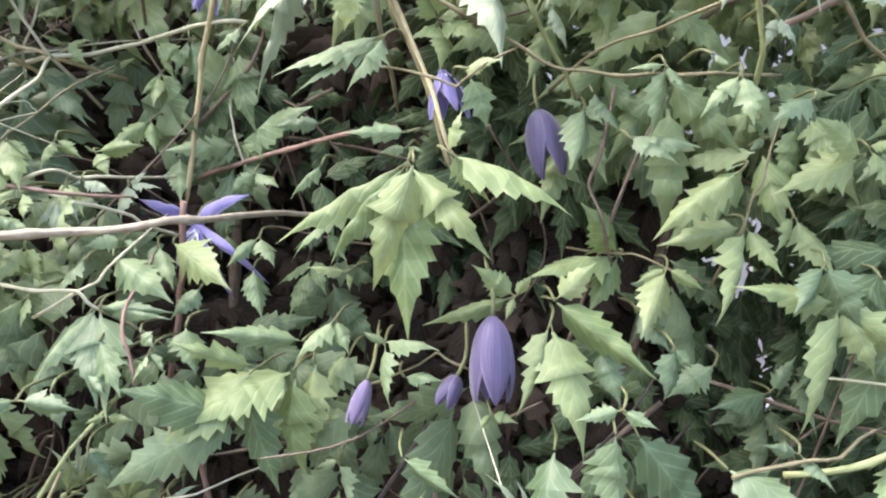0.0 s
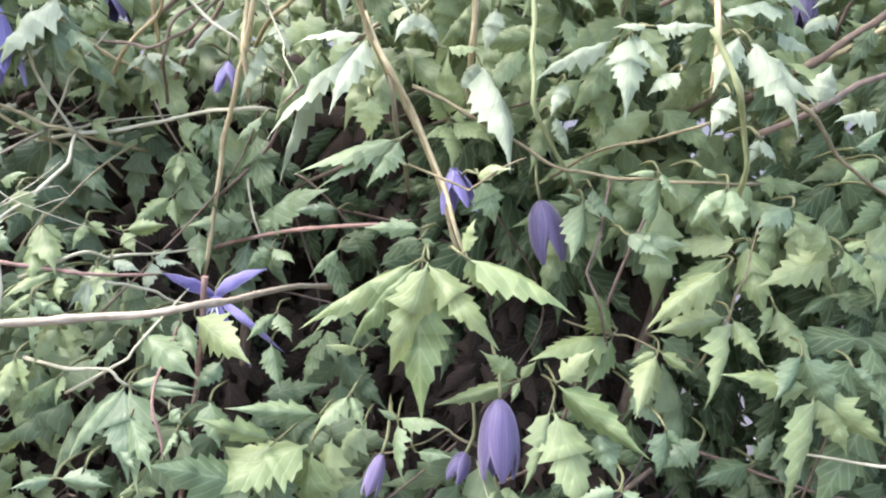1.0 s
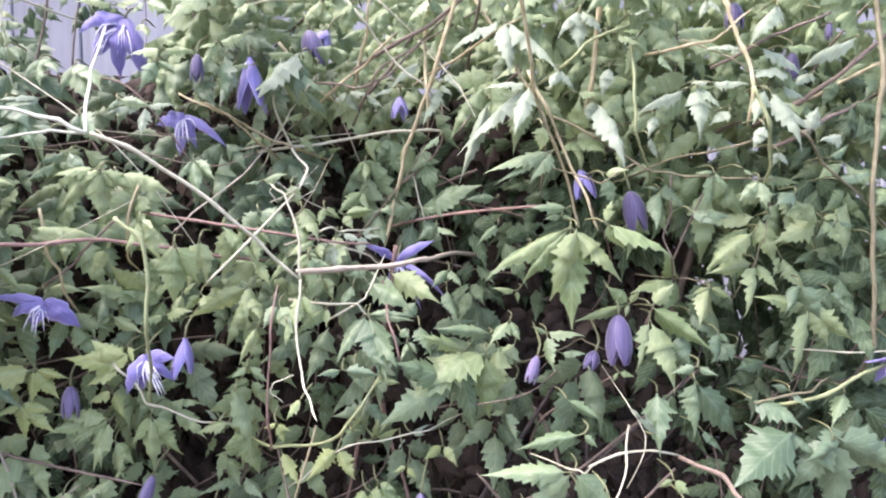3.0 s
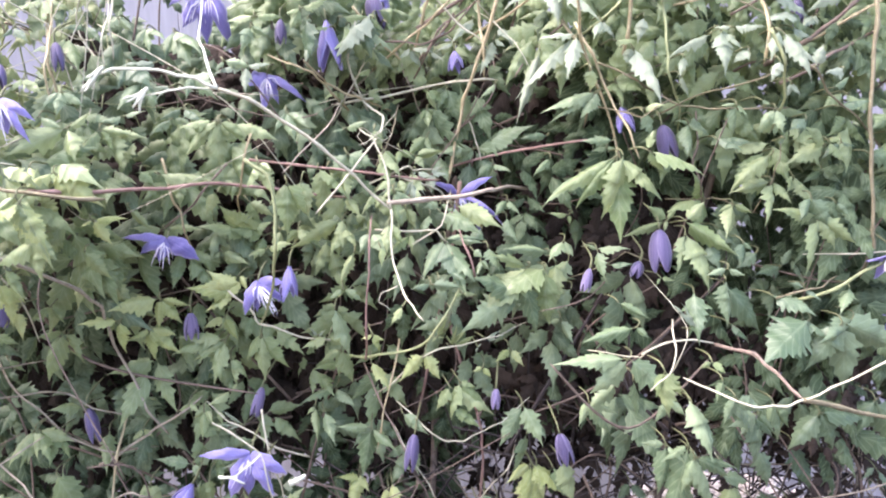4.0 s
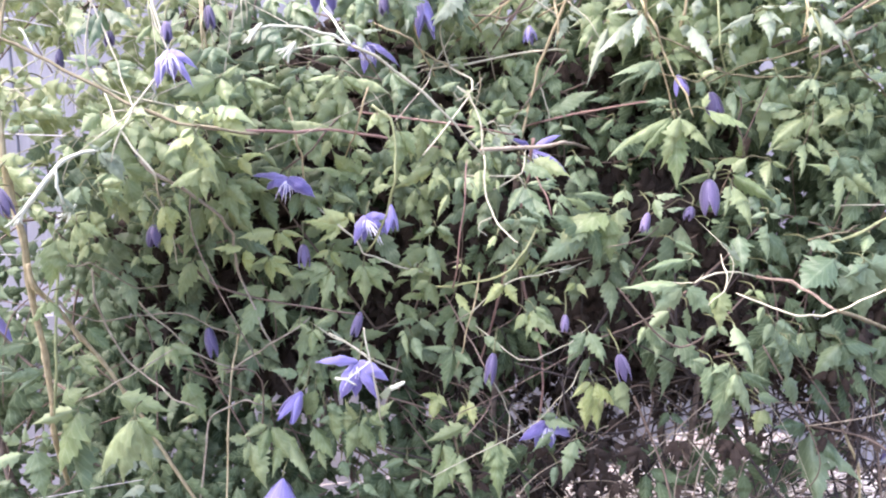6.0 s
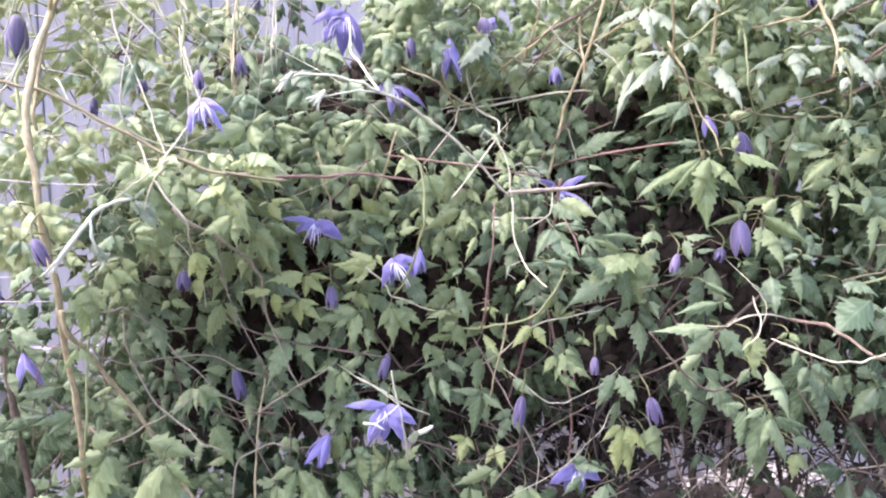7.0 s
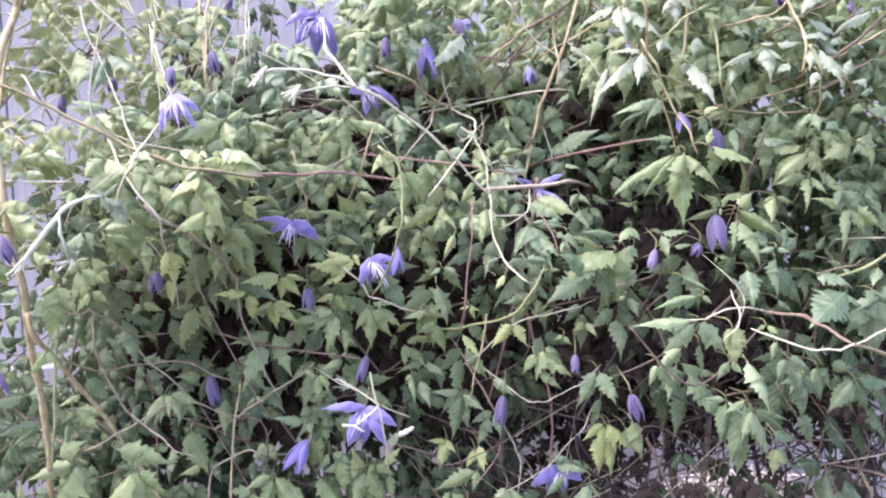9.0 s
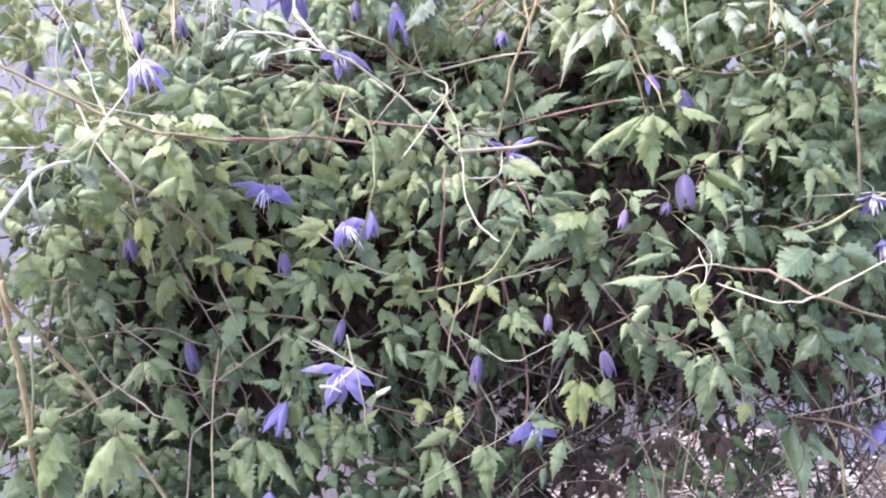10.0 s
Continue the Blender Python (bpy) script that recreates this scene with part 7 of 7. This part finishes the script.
flower("bud", (-0.414, 0.305, 0.671), (-0.411, 0.300, 0.650), 0.0098)
flower("bud", (-0.443, 0.281, 0.654), (-0.442, 0.276, 0.636), 0.0094)
flower("bud", (-0.500, 0.316, 0.651), (-0.499, 0.311, 0.637), 0.0089)
flower("bud", (-0.539, 0.307, 0.634), (-0.538, 0.302, 0.617), 0.0088)
flower("bud", (-0.413, 0.404, 0.745), (-0.414, 0.399, 0.726), 0.0090)
flower("bud", (-0.263, 0.388, 0.698), (-0.263, 0.383, 0.677), 0.0125)
flower("pale", (-0.344, 0.344, 0.459), (-0.343, 0.339, 0.436), 0.0133)
flower("pale", (-0.291, 0.351, 0.390), (-0.299, 0.346, 0.365), 0.0119)
flower("bud", (-0.443, 0.371, 0.373), (-0.437, 0.366, 0.342), 0.0138)
flower("bell", (-0.348, 0.324, 0.320), (-0.365, 0.319, 0.292), 0.0231)
flower("bud", (-0.164, 0.319, 0.353), (-0.170, 0.314, 0.322), 0.0136)
flower("bud", (-0.046, 0.300, 0.354), (-0.040, 0.295, 0.327), 0.0154)
flower("bud", (0.036, 0.303, 0.519), (0.036, 0.296, 0.484), 0.0220)
flower("bud", (-0.467, 0.295, 0.485), (-0.467, 0.290, 0.465), 0.0147)
flower("bell", (-0.617, 0.312, 0.410), (-0.610, 0.307, 0.380), 0.0261)
flower("bud", (-0.671, 0.331, 0.334), (-0.668, 0.326, 0.314), 0.0155)
flower("pale", (-0.096, 0.312, 0.391), (-0.098, 0.307, 0.374), 0.0083)
flower("bell", (-0.260, 0.330, 0.497), (-0.262, 0.325, 0.470), 0.0157)
flower("bell", (-0.370, 0.333, 0.229), (-0.375, 0.328, 0.186), 0.0514)
flower("open", (0.231, 0.300, 0.492), (0.225, 0.288, 0.471), 0.0422)
flower("open", (0.255, 0.317, 0.444), (0.253, 0.305, 0.420), 0.0517)
flower("bell", (0.340, 0.414, 0.211), (0.334, 0.409, 0.175), 0.0406)
flower("bud", (0.056, 0.351, 0.602), (0.063, 0.346, 0.571), 0.0200)
flower("bell", (0.014, 0.332, 0.617), (0.018, 0.327, 0.596), 0.0169)
flower("pale", (-0.016, 0.318, 0.487), (-0.022, 0.313, 0.468), 0.0108)
flower("bud", (0.022, 0.307, 0.493), (0.016, 0.302, 0.481), 0.0114)
flower("bell", (-0.113, 0.414, 0.673), (-0.113, 0.409, 0.654), 0.0142)
flower("bud", (0.203, 0.357, 0.728), (0.200, 0.352, 0.714), 0.0070)
flower("bell", (-0.172, 0.444, 0.728), (-0.180, 0.439, 0.708), 0.0219)
flower("bell", (-0.225, 0.387, 0.697), (-0.223, 0.382, 0.657), 0.0235)
flower("bud", (0.132, 0.363, 0.741), (0.132, 0.358, 0.720), 0.0150)
flower("bud", (0.190, 0.384, 0.710), (0.188, 0.379, 0.686), 0.0150)
flower("bud", (-0.186, 0.432, 0.726), (-0.179, 0.427, 0.694), 0.0210)
splayed_flower((-0.281, 0.416, 0.656), (-0.279, 0.408, 0.632), [(-0.301, 0.410, 0.648, 0.0190), (-0.284, 0.409, 0.624, 0.0140), (-0.271, 0.410, 0.630, 0.0110), (-0.247, 0.408, 0.632, 0.0090)])
splayed_flower((-0.438, 0.266, 0.630), (-0.435, 0.262, 0.602), [(-0.448, 0.260, 0.599, 0.0137), (-0.435, 0.264, 0.606, 0.0156), (-0.419, 0.260, 0.600, 0.0078), (-0.416, 0.264, 0.615, 0.0082)])
splayed_flower((-0.329, 0.428, 0.731), (-0.331, 0.420, 0.690), [(-0.363, 0.422, 0.718, 0.0170), (-0.352, 0.420, 0.699, 0.0280), (-0.333, 0.424, 0.684, 0.0220), (-0.311, 0.426, 0.681, 0.0180)])
splayed_flower((-0.355, 0.332, 0.523), (-0.359, 0.328, 0.499), [(-0.388, 0.326, 0.526, 0.0083), (-0.376, 0.330, 0.512, 0.0125), (-0.361, 0.326, 0.506, 0.0177), (-0.330, 0.330, 0.505, 0.0177)])
splayed_flower((-0.284, 0.320, 0.488), (-0.278, 0.316, 0.464), [(-0.295, 0.314, 0.462, 0.0124), (-0.286, 0.318, 0.463, 0.0113), (-0.263, 0.314, 0.487, 0.0113), (-0.264, 0.318, 0.470, 0.0093)])
splayed_flower((-0.293, 0.289, 0.358), (-0.302, 0.285, 0.338), [(-0.331, 0.283, 0.361, 0.0110), (-0.310, 0.285, 0.324, 0.0190), (-0.296, 0.285, 0.325, 0.0170), (-0.276, 0.285, 0.323, 0.0130), (-0.265, 0.287, 0.340, 0.0140)], 4)
splayed_flower((-0.114, 0.386, 0.546), (-0.108, 0.382, 0.523), [(-0.140, 0.380, 0.559, 0.0085), (-0.085, 0.384, 0.562, 0.0098), (-0.123, 0.380, 0.523, 0.0046), (-0.094, 0.384, 0.506, 0.0052), (-0.075, 0.380, 0.517, 0.0055)])
splayed_flower((-0.103, 0.349, 0.269), (-0.105, 0.345, 0.247), [(-0.133, 0.343, 0.253, 0.0162), (-0.116, 0.347, 0.243, 0.0174), (-0.099, 0.343, 0.243, 0.0174), (-0.078, 0.347, 0.253, 0.0151), (-0.091, 0.343, 0.274, 0.0139)])

# ---- the mass of leaves behind ----


# how deep the front leaves lie, over a grid of x (-0.65 to 0.25) and z (0.2 to 0.74)
FRONT = (
    (0.32, 0.33, 0.33, 0.34, 0.34, 0.34, 0.34, 0.37, 0.35, 0.35),
    (0.32, 0.32, 0.34, 0.34, 0.37, 0.35, 0.32, 0.34, 0.33, 0.35),
    (0.31, 0.33, 0.38, 0.34, 0.37, 0.32, 0.32, 0.27, 0.29, 0.33),
    (0.27, 0.25, 0.33, 0.34, 0.34, 0.30, 0.34, 0.29, 0.33, 0.31),
    (0.26, 0.24, 0.22, 0.34, 0.34, 0.36, 0.37, 0.32, 0.32, 0.31),
    (0.28, 0.29, 0.30, 0.35, 0.38, 0.41, 0.35, 0.34, 0.32, 0.32),
    (0.28, 0.30, 0.33, 0.41, 0.37, 0.38, 0.38, 0.33, 0.33, 0.34),
)

# a pale shoot that crosses the low open flower
stem("pale", 0.0007, [(-0.318, 0.280, 0.388), (-0.304, 0.276, 0.381), (-0.282, 0.272, 0.364), (-0.278, 0.271, 0.343), (-0.273, 0.276, 0.318)])
stem("white", 0.0008, [(-0.282, 0.272, 0.364), (-0.291, 0.269, 0.357), (-0.300, 0.268, 0.350), (-0.312, 0.268, 0.348)])
stem("white", 0.0012, [(-0.313, 0.268, 0.350), (-0.303, 0.267, 0.349), (-0.294, 0.268, 0.343)])
stem("white", 0.0024, [(-0.264, 0.286, 0.333), (-0.258, 0.286, 0.335), (-0.251, 0.286, 0.339)])


def surface(x, z):
    u, v = min(max((x + 0.65) / 0.1, 0), 8.999), min(max((z - 0.2) / 0.09, 0), 5.999)
    i, k = int(u), int(v)
    a, b = u - i, v - k
    low = FRONT[k][i] * (1 - a) + FRONT[k][i + 1] * a
    high = FRONT[k + 1][i] * (1 - a) + FRONT[k + 1][i + 1] * a
    return low * (1 - b) + high * b


def leaf_mass(count, seed, near, far, big, mat, label, low=(-1.0, 0.06), high=(0.55, 0.8), fingers=5, teeth=3):
    """Divided leaves that fill the plant behind and around the single ones."""
    rng = random.Random(seed)
    bm = bmesh.new()
    uv = bm.loops.layers.uv.new("UVMap")
    kinds = [leaflet_rows(rng, teeth, rng.choice((-1, 0, 1, 0)), rng.uniform(0.2, 0.7)) for _ in range(9)]
    # the near-black shade leaves get their own size and bounds
    dry = mat == LEAF["gap_shade"]
    made = 0
    while made < count:
        x, z = rng.uniform(low[0], high[0]), rng.uniform(low[1], high[1])
        seen = -0.6 < x < 0.2 and 0.24 < z < 0.72
        keep = 1.0
        if x > -0.14 and z < 0.30:
            keep = 0.2
        elif z > 0.67:
            keep = 0.35
        if x < -0.46 and z > 0.55:
            keep = 0.12
        if x > 0.05 and z > 0.57:
            keep = 0.15
        if x < -0.6:
            keep *= 0.4 if z < 0.45 else 0.08
        if dry:
            keep *= 0.0 if z > 0.7 or (x < -0.48 and z > 0.48) else 1.0
            if (x > -0.16 and z < 0.36) or x > 0.14 or (x > 0.06 and z > 0.635) or x < (-0.54 if z < 0.5 else -0.46) or z < 0.29:
                keep = 0.0
        if low[0] > -0.9:
            keep = 1.0
        if rng.random() > keep:
            continue
        xs, zs = min(max(x, -0.55), 0.25), min(max(z, 0.25), 0.72)
        y = surface(xs, zs) + rng.uniform(near if seen else min(near, 0.0), far) + max(0, -0.55 - x) * 0.3 + max(0, x - 0.25) * 0.3
        joint = Vector((x, y, z))
        if any(abs(x - p.x) < 0.03 and -0.022 < z - p.z < 0.048 and y < p.y + 0.012 for p in FLOWER_SPOTS):
            made += 1
            continue
        heading = Vector((rng.uniform(-0.9, 0.9), rng.uniform(-0.4, 0.15), rng.uniform(-1.4, -0.1))).normalized()
        face = Vector((rng.uniform(-0.45, 0.45), -0.75, rng.uniform(0.05, 0.8)))
        face = (face - heading * face.dot(heading)).normalized()
        sidew = heading.cross(face)
        whole = (rng.uniform(0.03, 0.05) if dry else rng.uniform(0.036, 0.064)) * big
        for k in range(fingers):
            spread = radians((0, 52, -52, 62, -62)[k] + rng.uniform(-9, 9))
            yy = (heading * math.cos(spread) + sidew * math.sin(spread) + Vector((0, 0, -0.22))).normalized()
            size = whole * (1, 0.84, 0.84, 0.72, 0.72)[k] * rng.uniform(0.88, 1.08)
            up = face + Vector([rng.uniform(-0.4, 0.4) for _ in range(3)])
            up = (up - yy * up.dot(yy)).normalized()
            foot = joint + heading * whole * (0.2, 0, 0, -0.55, -0.55)[k] + yy * whole * 0.05
            m = Matrix.Translation(foot) @ Matrix((yy.cross(up), yy, up)).transposed().to_4x4() @ Matrix.Diagonal((size * (0.45 if dry else 0.4), size, size, 1))
            add_leaflet(bm, uv, rng.choice(kinds), BASE @ m, rng.uniform(0.1, 0.5), rng.uniform(0.03, 0.2), 3)
        made += 1
    return tagged(part("foliage", bm, mat, plant), label, kind="stuff")


def twig_mass(name, count, seed, mat, low, high, radius, label):
    """Thin dry twigs inside the plant."""
    rng = random.Random(seed)
    bm = bmesh.new()
    for _ in range(count):
        p = Vector([rng.uniform(a, b) for a, b in zip(low, high)])
        p.y += surface(min(max(p.x, -0.55), 0.25), min(max(p.z, 0.25), 0.72))
        way = Vector((rng.uniform(-1, 1), rng.uniform(-0.3, 0.3), rng.uniform(-1.2, 1.2))).normalized()
        l = rng.uniform(0.06, 0.22)
        bend = Vector((rng.uniform(-0.3, 0.3), rng.uniform(-0.2, 0.2), rng.uniform(-0.3, 0.3))) * l
        tube(bm, [BASE @ p, BASE @ (p + way * l * 0.5 + bend), BASE @ (p + way * l)], radius * rng.uniform(0.5, 1.3), 4, 0.6, False, rng)
    return tagged(part(name, bm, mat, plant), label, kind="stuff")


leaf_mass(36, 4, 0.03, 0.08, 0.85, LEAF["mass"], "crowded leaves deeper in the plant, green darkened for shade", teeth=3)
leaf_mass(180, 9, 0.11, 0.22, 0.95, LEAF["mass"], "leaves deep in the plant, shade put in their green", teeth=3)
leaf_mass(540, 19, 0.16, 0.32, 1.1, LEAF["mass"], "leaves at the back of the plant, green dimmed for shade", fingers=3)
# added near-black backdrop that makes the gaps read as deep shade
leaf_mass(4200, 10, 0.13, 0.28, 0.95, LEAF["gap_shade"], "near-black leaves standing in for shade at the heart of the plant", fingers=3, teeth=2)
leaf_mass(350, 23, 0.15, 0.28, 1.0, LEAF["mass"], "leaves behind the flowering shoots, green dimmed for shade", (0.0, 0.36), (0.6, 0.6), 5, 3)
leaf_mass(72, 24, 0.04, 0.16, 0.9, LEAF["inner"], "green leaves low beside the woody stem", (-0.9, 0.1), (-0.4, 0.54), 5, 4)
leaf_mass(380, 25, 0.12, 0.3, 0.6, LEAF["gap_shade"], "near-black leaves added as shade among the low twigs", (-0.24, 0.06), (0.02, 0.38), 3, 2)
leaf_mass(560, 27, 0.1, 0.26, 0.6, LEAF["gap_shade"], "near-black leaves added as shade above the bare twigs", (-0.05, 0.23), (0.3, 0.40), 3, 2)
leaf_mass(114, 26, 0.11, 0.24, 0.95, LEAF["mass"], "leaves low beside the woody stem, shade put in their green", (-0.9, 0.04), (-0.38, 0.52), 5, 3)
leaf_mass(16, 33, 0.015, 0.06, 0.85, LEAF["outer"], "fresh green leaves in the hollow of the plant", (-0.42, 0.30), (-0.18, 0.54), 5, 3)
leaf_mass(150, 34, 0.15, 0.28, 0.95, LEAF["mass"], "leaves low in the plant, green dimmed for shade", (-0.75, 0.04), (-0.1, 0.42), 5, 3)
leaf_mass(95, 35, 0.08, 0.24, 1.0, LEAF["mass"], "leaves behind the upper shoots, green dimmed for shade", (-0.08, 0.58), (0.24, 0.72), 5, 3)
leaf_mass(114, 36, 0.03, 0.16, 0.9, LEAF["outer"], "light green leaves on the upper side shoots", (0.06, 0.57), (0.48, 0.78), 5, 4)
leaf_mass(264, 31, 0.0, 0.16, 0.85, LEAF["outer"], "light green leaves along the top of the plant", (-0.3, 0.67), (0.4, 0.8), 5, 4)
leaf_mass(125, 14, -0.03, 0.14, 0.72, LEAF["leafing"], "small pale young leaves on the top shoots", (-0.66, 0.5), (-0.42, 0.78), 3, 4)
leaf_mass(34, 38, 0.0, 0.05, 0.85, LEAF["outer"], "light green leaves below the top shoots", (-0.5, 0.5), (-0.3, 0.63), 3, 4)
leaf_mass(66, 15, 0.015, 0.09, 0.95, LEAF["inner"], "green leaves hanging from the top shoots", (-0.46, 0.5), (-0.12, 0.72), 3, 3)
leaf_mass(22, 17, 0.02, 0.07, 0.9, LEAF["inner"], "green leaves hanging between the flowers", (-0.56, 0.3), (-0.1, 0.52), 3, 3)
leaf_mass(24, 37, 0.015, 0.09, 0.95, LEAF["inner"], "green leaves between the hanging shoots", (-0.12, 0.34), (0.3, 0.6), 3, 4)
twig_mass("twig_tangle", 420, 5, STEM["brown"], (-0.9, 0.02, -0.1), (0.5, 0.16, 0.7), 0.0012, "tangled thin brown twigs inside the plant")
twig_mass("shoot_tangle", 50, 18, STEM["green"], (-0.68, 0.02, 0.56), (-0.4, 0.14, 0.76), 0.0007, "thin yellow-green shoots crossing above the leaves")
twig_mass("shoot_tangle", 60, 16, STEM["pale"], (-0.66, -0.03, 0.56), (-0.4, 0.08, 0.76), 0.0007, "thin pale shoots crossing above the leaves")
twig_mass("bare_twig_tangle", 300, 8, STEM["grey"], (-0.2, 0.0, -0.12), (0.45, 0.22, 0.26), 0.0009, "thin grey bare twigs crossing near the ground")
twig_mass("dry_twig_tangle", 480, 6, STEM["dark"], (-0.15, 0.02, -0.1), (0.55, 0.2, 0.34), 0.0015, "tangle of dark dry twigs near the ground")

# woody stems that carry the plant up from the soil
root_rng = random.Random(41)
for k in range(11):
    x = -0.62 + 0.11 * k + root_rng.uniform(-0.03, 0.03)
    y = surface(min(x, 0.25), 0.3) + root_rng.uniform(0.1, 0.2)
    lean = root_rng.uniform(-0.12, 0.12)
    stem("brown", root_rng.uniform(0.0025, 0.005), [(x, y, GROUND_Z - 0.02), (x + 0.2 * lean, y + 0.01, 0.03), (x + 0.6 * lean, y - 0.01, 0.2), (x + lean, y, 0.42), (x + 1.5 * lean, y - 0.02, 0.56)])

# ---- ground ----
m_ground, gn, gl, gs = material("mulch_soil")
spots = noise_node(gn, gl, 40.0, 6.0)
wide = noise_node(gn, gl, 3.0, 4.0)
gl.new(mix(gn, gl, wide, ramp(gn, gl, spots, (0.3, (0.04, 0.032, 0.026)), (0.7, (0.17, 0.14, 0.11))), (0.09, 0.075, 0.06)), gs.inputs["Base Color"])
gs.inputs["Roughness"].default_value = 0.95
gb = gn.new("ShaderNodeBump")
gb.inputs["Distance"].default_value = 0.01
gl.new(spots, gb.inputs["Height"])
gl.new(gb.outputs[0], gs.inputs["Normal"])
bm = bmesh.new()
n = 48
rows = []
for i in range(n + 1):
    line = []
    for k in range(n + 1):
        u, v = 2 * i / n - 1, 2 * k / n - 1
        x, y = 300 * u * abs(u) ** 3 + 1.2 * u, 300 * v * abs(v) ** 3 + 1.2 * v + 0.6
        z = 0.02 * noise.noise((x * 4, y * 4, 0)) if abs(x) < 3 and abs(y) < 3 else 0.0
        z += GROUND_Z + 0.15 * math.exp(-((x - 0.32) / 0.22) ** 2 - ((y - 0.78) / 0.13) ** 2)
        line.append(bm.verts.new((x, y, z)))
    rows.append(line)
for a, b in zip(rows, rows[1:]):
    for k in range(n):
        bm.faces.new((a[k], b[k], b[k + 1], a[k + 1])).smooth = True
me = bpy.data.meshes.new("ground")
bm.to_mesh(me)
bm.free()
me.materials.append(m_ground)
tagged(new("ground", me), "brown mulch-covered garden soil under the plant", "ground", kind="structure")

# ---- straw ----
m_straw = bark_material("dry_straw", (0.45, 0.40, 0.36), (0.82, 0.78, 0.72), 0.85)
rng = random.Random(12)
bm = bmesh.new()
for k in range(2000):
    if k < 1300:
        x, y = rng.gauss(0.32, 0.16), rng.gauss(0.74, 0.10)
    else:
        x, y = rng.uniform(-0.7, 0.9), rng.uniform(0.4, 1.0)
    a, l = rng.uniform(0, 2 * math.pi), rng.uniform(0.02, 0.07)
    low = GROUND_Z + 0.15 * math.exp(-((x - 0.32) / 0.22) ** 2 - ((y - 0.78) / 0.13) ** 2)
    p, d = Vector((x, min(y, 0.98), low + 0.012 + rng.uniform(0, 0.03))), Vector((math.cos(a), 0.5 * math.sin(a), rng.uniform(-0.2, 0.3))) * l
    tube(bm, [p, p + d * 0.5 + Vector((0, 0, rng.uniform(0, 0.01))), p + d], rng.uniform(0.0008, 0.0022), 4, 0.7, False, rng)
me = bpy.data.meshes.new("straw")
bm.to_mesh(me)
bm.free()
me.materials.append(m_straw)
tagged(new("straw", me), "scattered pale dry stalks and straw on the soil", "straw", kind="stuff")

# ---- board fence ----
m_board, bn, bl, bs = material("grey_boards")
chance = bn.new("ShaderNodeObjectInfo").outputs["Random"]
pos = bn.new("ShaderNodeNewGeometry").outputs["Position"]
mp = bn.new("ShaderNodeMapping")
mp.inputs["Scale"].default_value = (1.0, 1.0, 0.06)
bl.new(pos, mp.inputs[0])
grain = noise_node(bn, bl, 130.0, 4.0, mp.outputs[0])
stain = noise_node(bn, bl, 5.0, 3.0)
tone = math_node(bn, bl, "ADD", math_node(bn, bl, "MULTIPLY", grain, 0.5), math_node(bn, bl, "ADD", math_node(bn, bl, "MULTIPLY", stain, 0.35), math_node(bn, bl, "MULTIPLY", chance, 0.2)))
bl.new(ramp(bn, bl, tone, (0.3, (0.21, 0.207, 0.222)), (0.75, (0.345, 0.34, 0.36))), bs.inputs["Base Color"])
bs.inputs["Roughness"].default_value = 0.8
bb = bn.new("ShaderNodeBump")
bb.inputs["Strength"].default_value, bb.inputs["Distance"].default_value = 0.4, 0.002
bl.new(grain, bb.inputs["Height"])
bl.new(bb.outputs[0], bs.inputs["Normal"])


def box_mesh(name, sx, sy, sz, mat, bevel=0.002):
    bm = bmesh.new()
    bmesh.ops.create_cube(bm, size=1.0, matrix=Matrix.Diagonal((sx, sy, sz, 1)))
    bmesh.ops.bevel(bm, geom=bm.edges[:], offset=bevel, segments=1, affect="EDGES")
    me = bpy.data.meshes.new(name)
    bm.to_mesh(me)
    bm.free()
    me.materials.append(mat)
    return me


fence = tagged(new("board_fence"), "weathered lavender-grey upright board fence behind the plant", "fence", kind="structure")
board = box_mesh("board", 0.0992, 0.018, 1.9, m_board)
rail = box_mesh("rail", 4.6, 0.035, 0.07, m_board, 0.004)
for k in range(46):
    ob = part_of("board", board, None, fence)
    ob.matrix_local = pose(-2.25 + 0.1 * k, FENCE_Y + 0.002 * ((k * 7) % 3), 0.8, 0, 0, 0.3 * ((k * 5) % 4 - 1.5))
for z in (0.22, 1.3):
    part_of("rail", rail, None, fence).location = (0, FENCE_Y - 0.03, z)
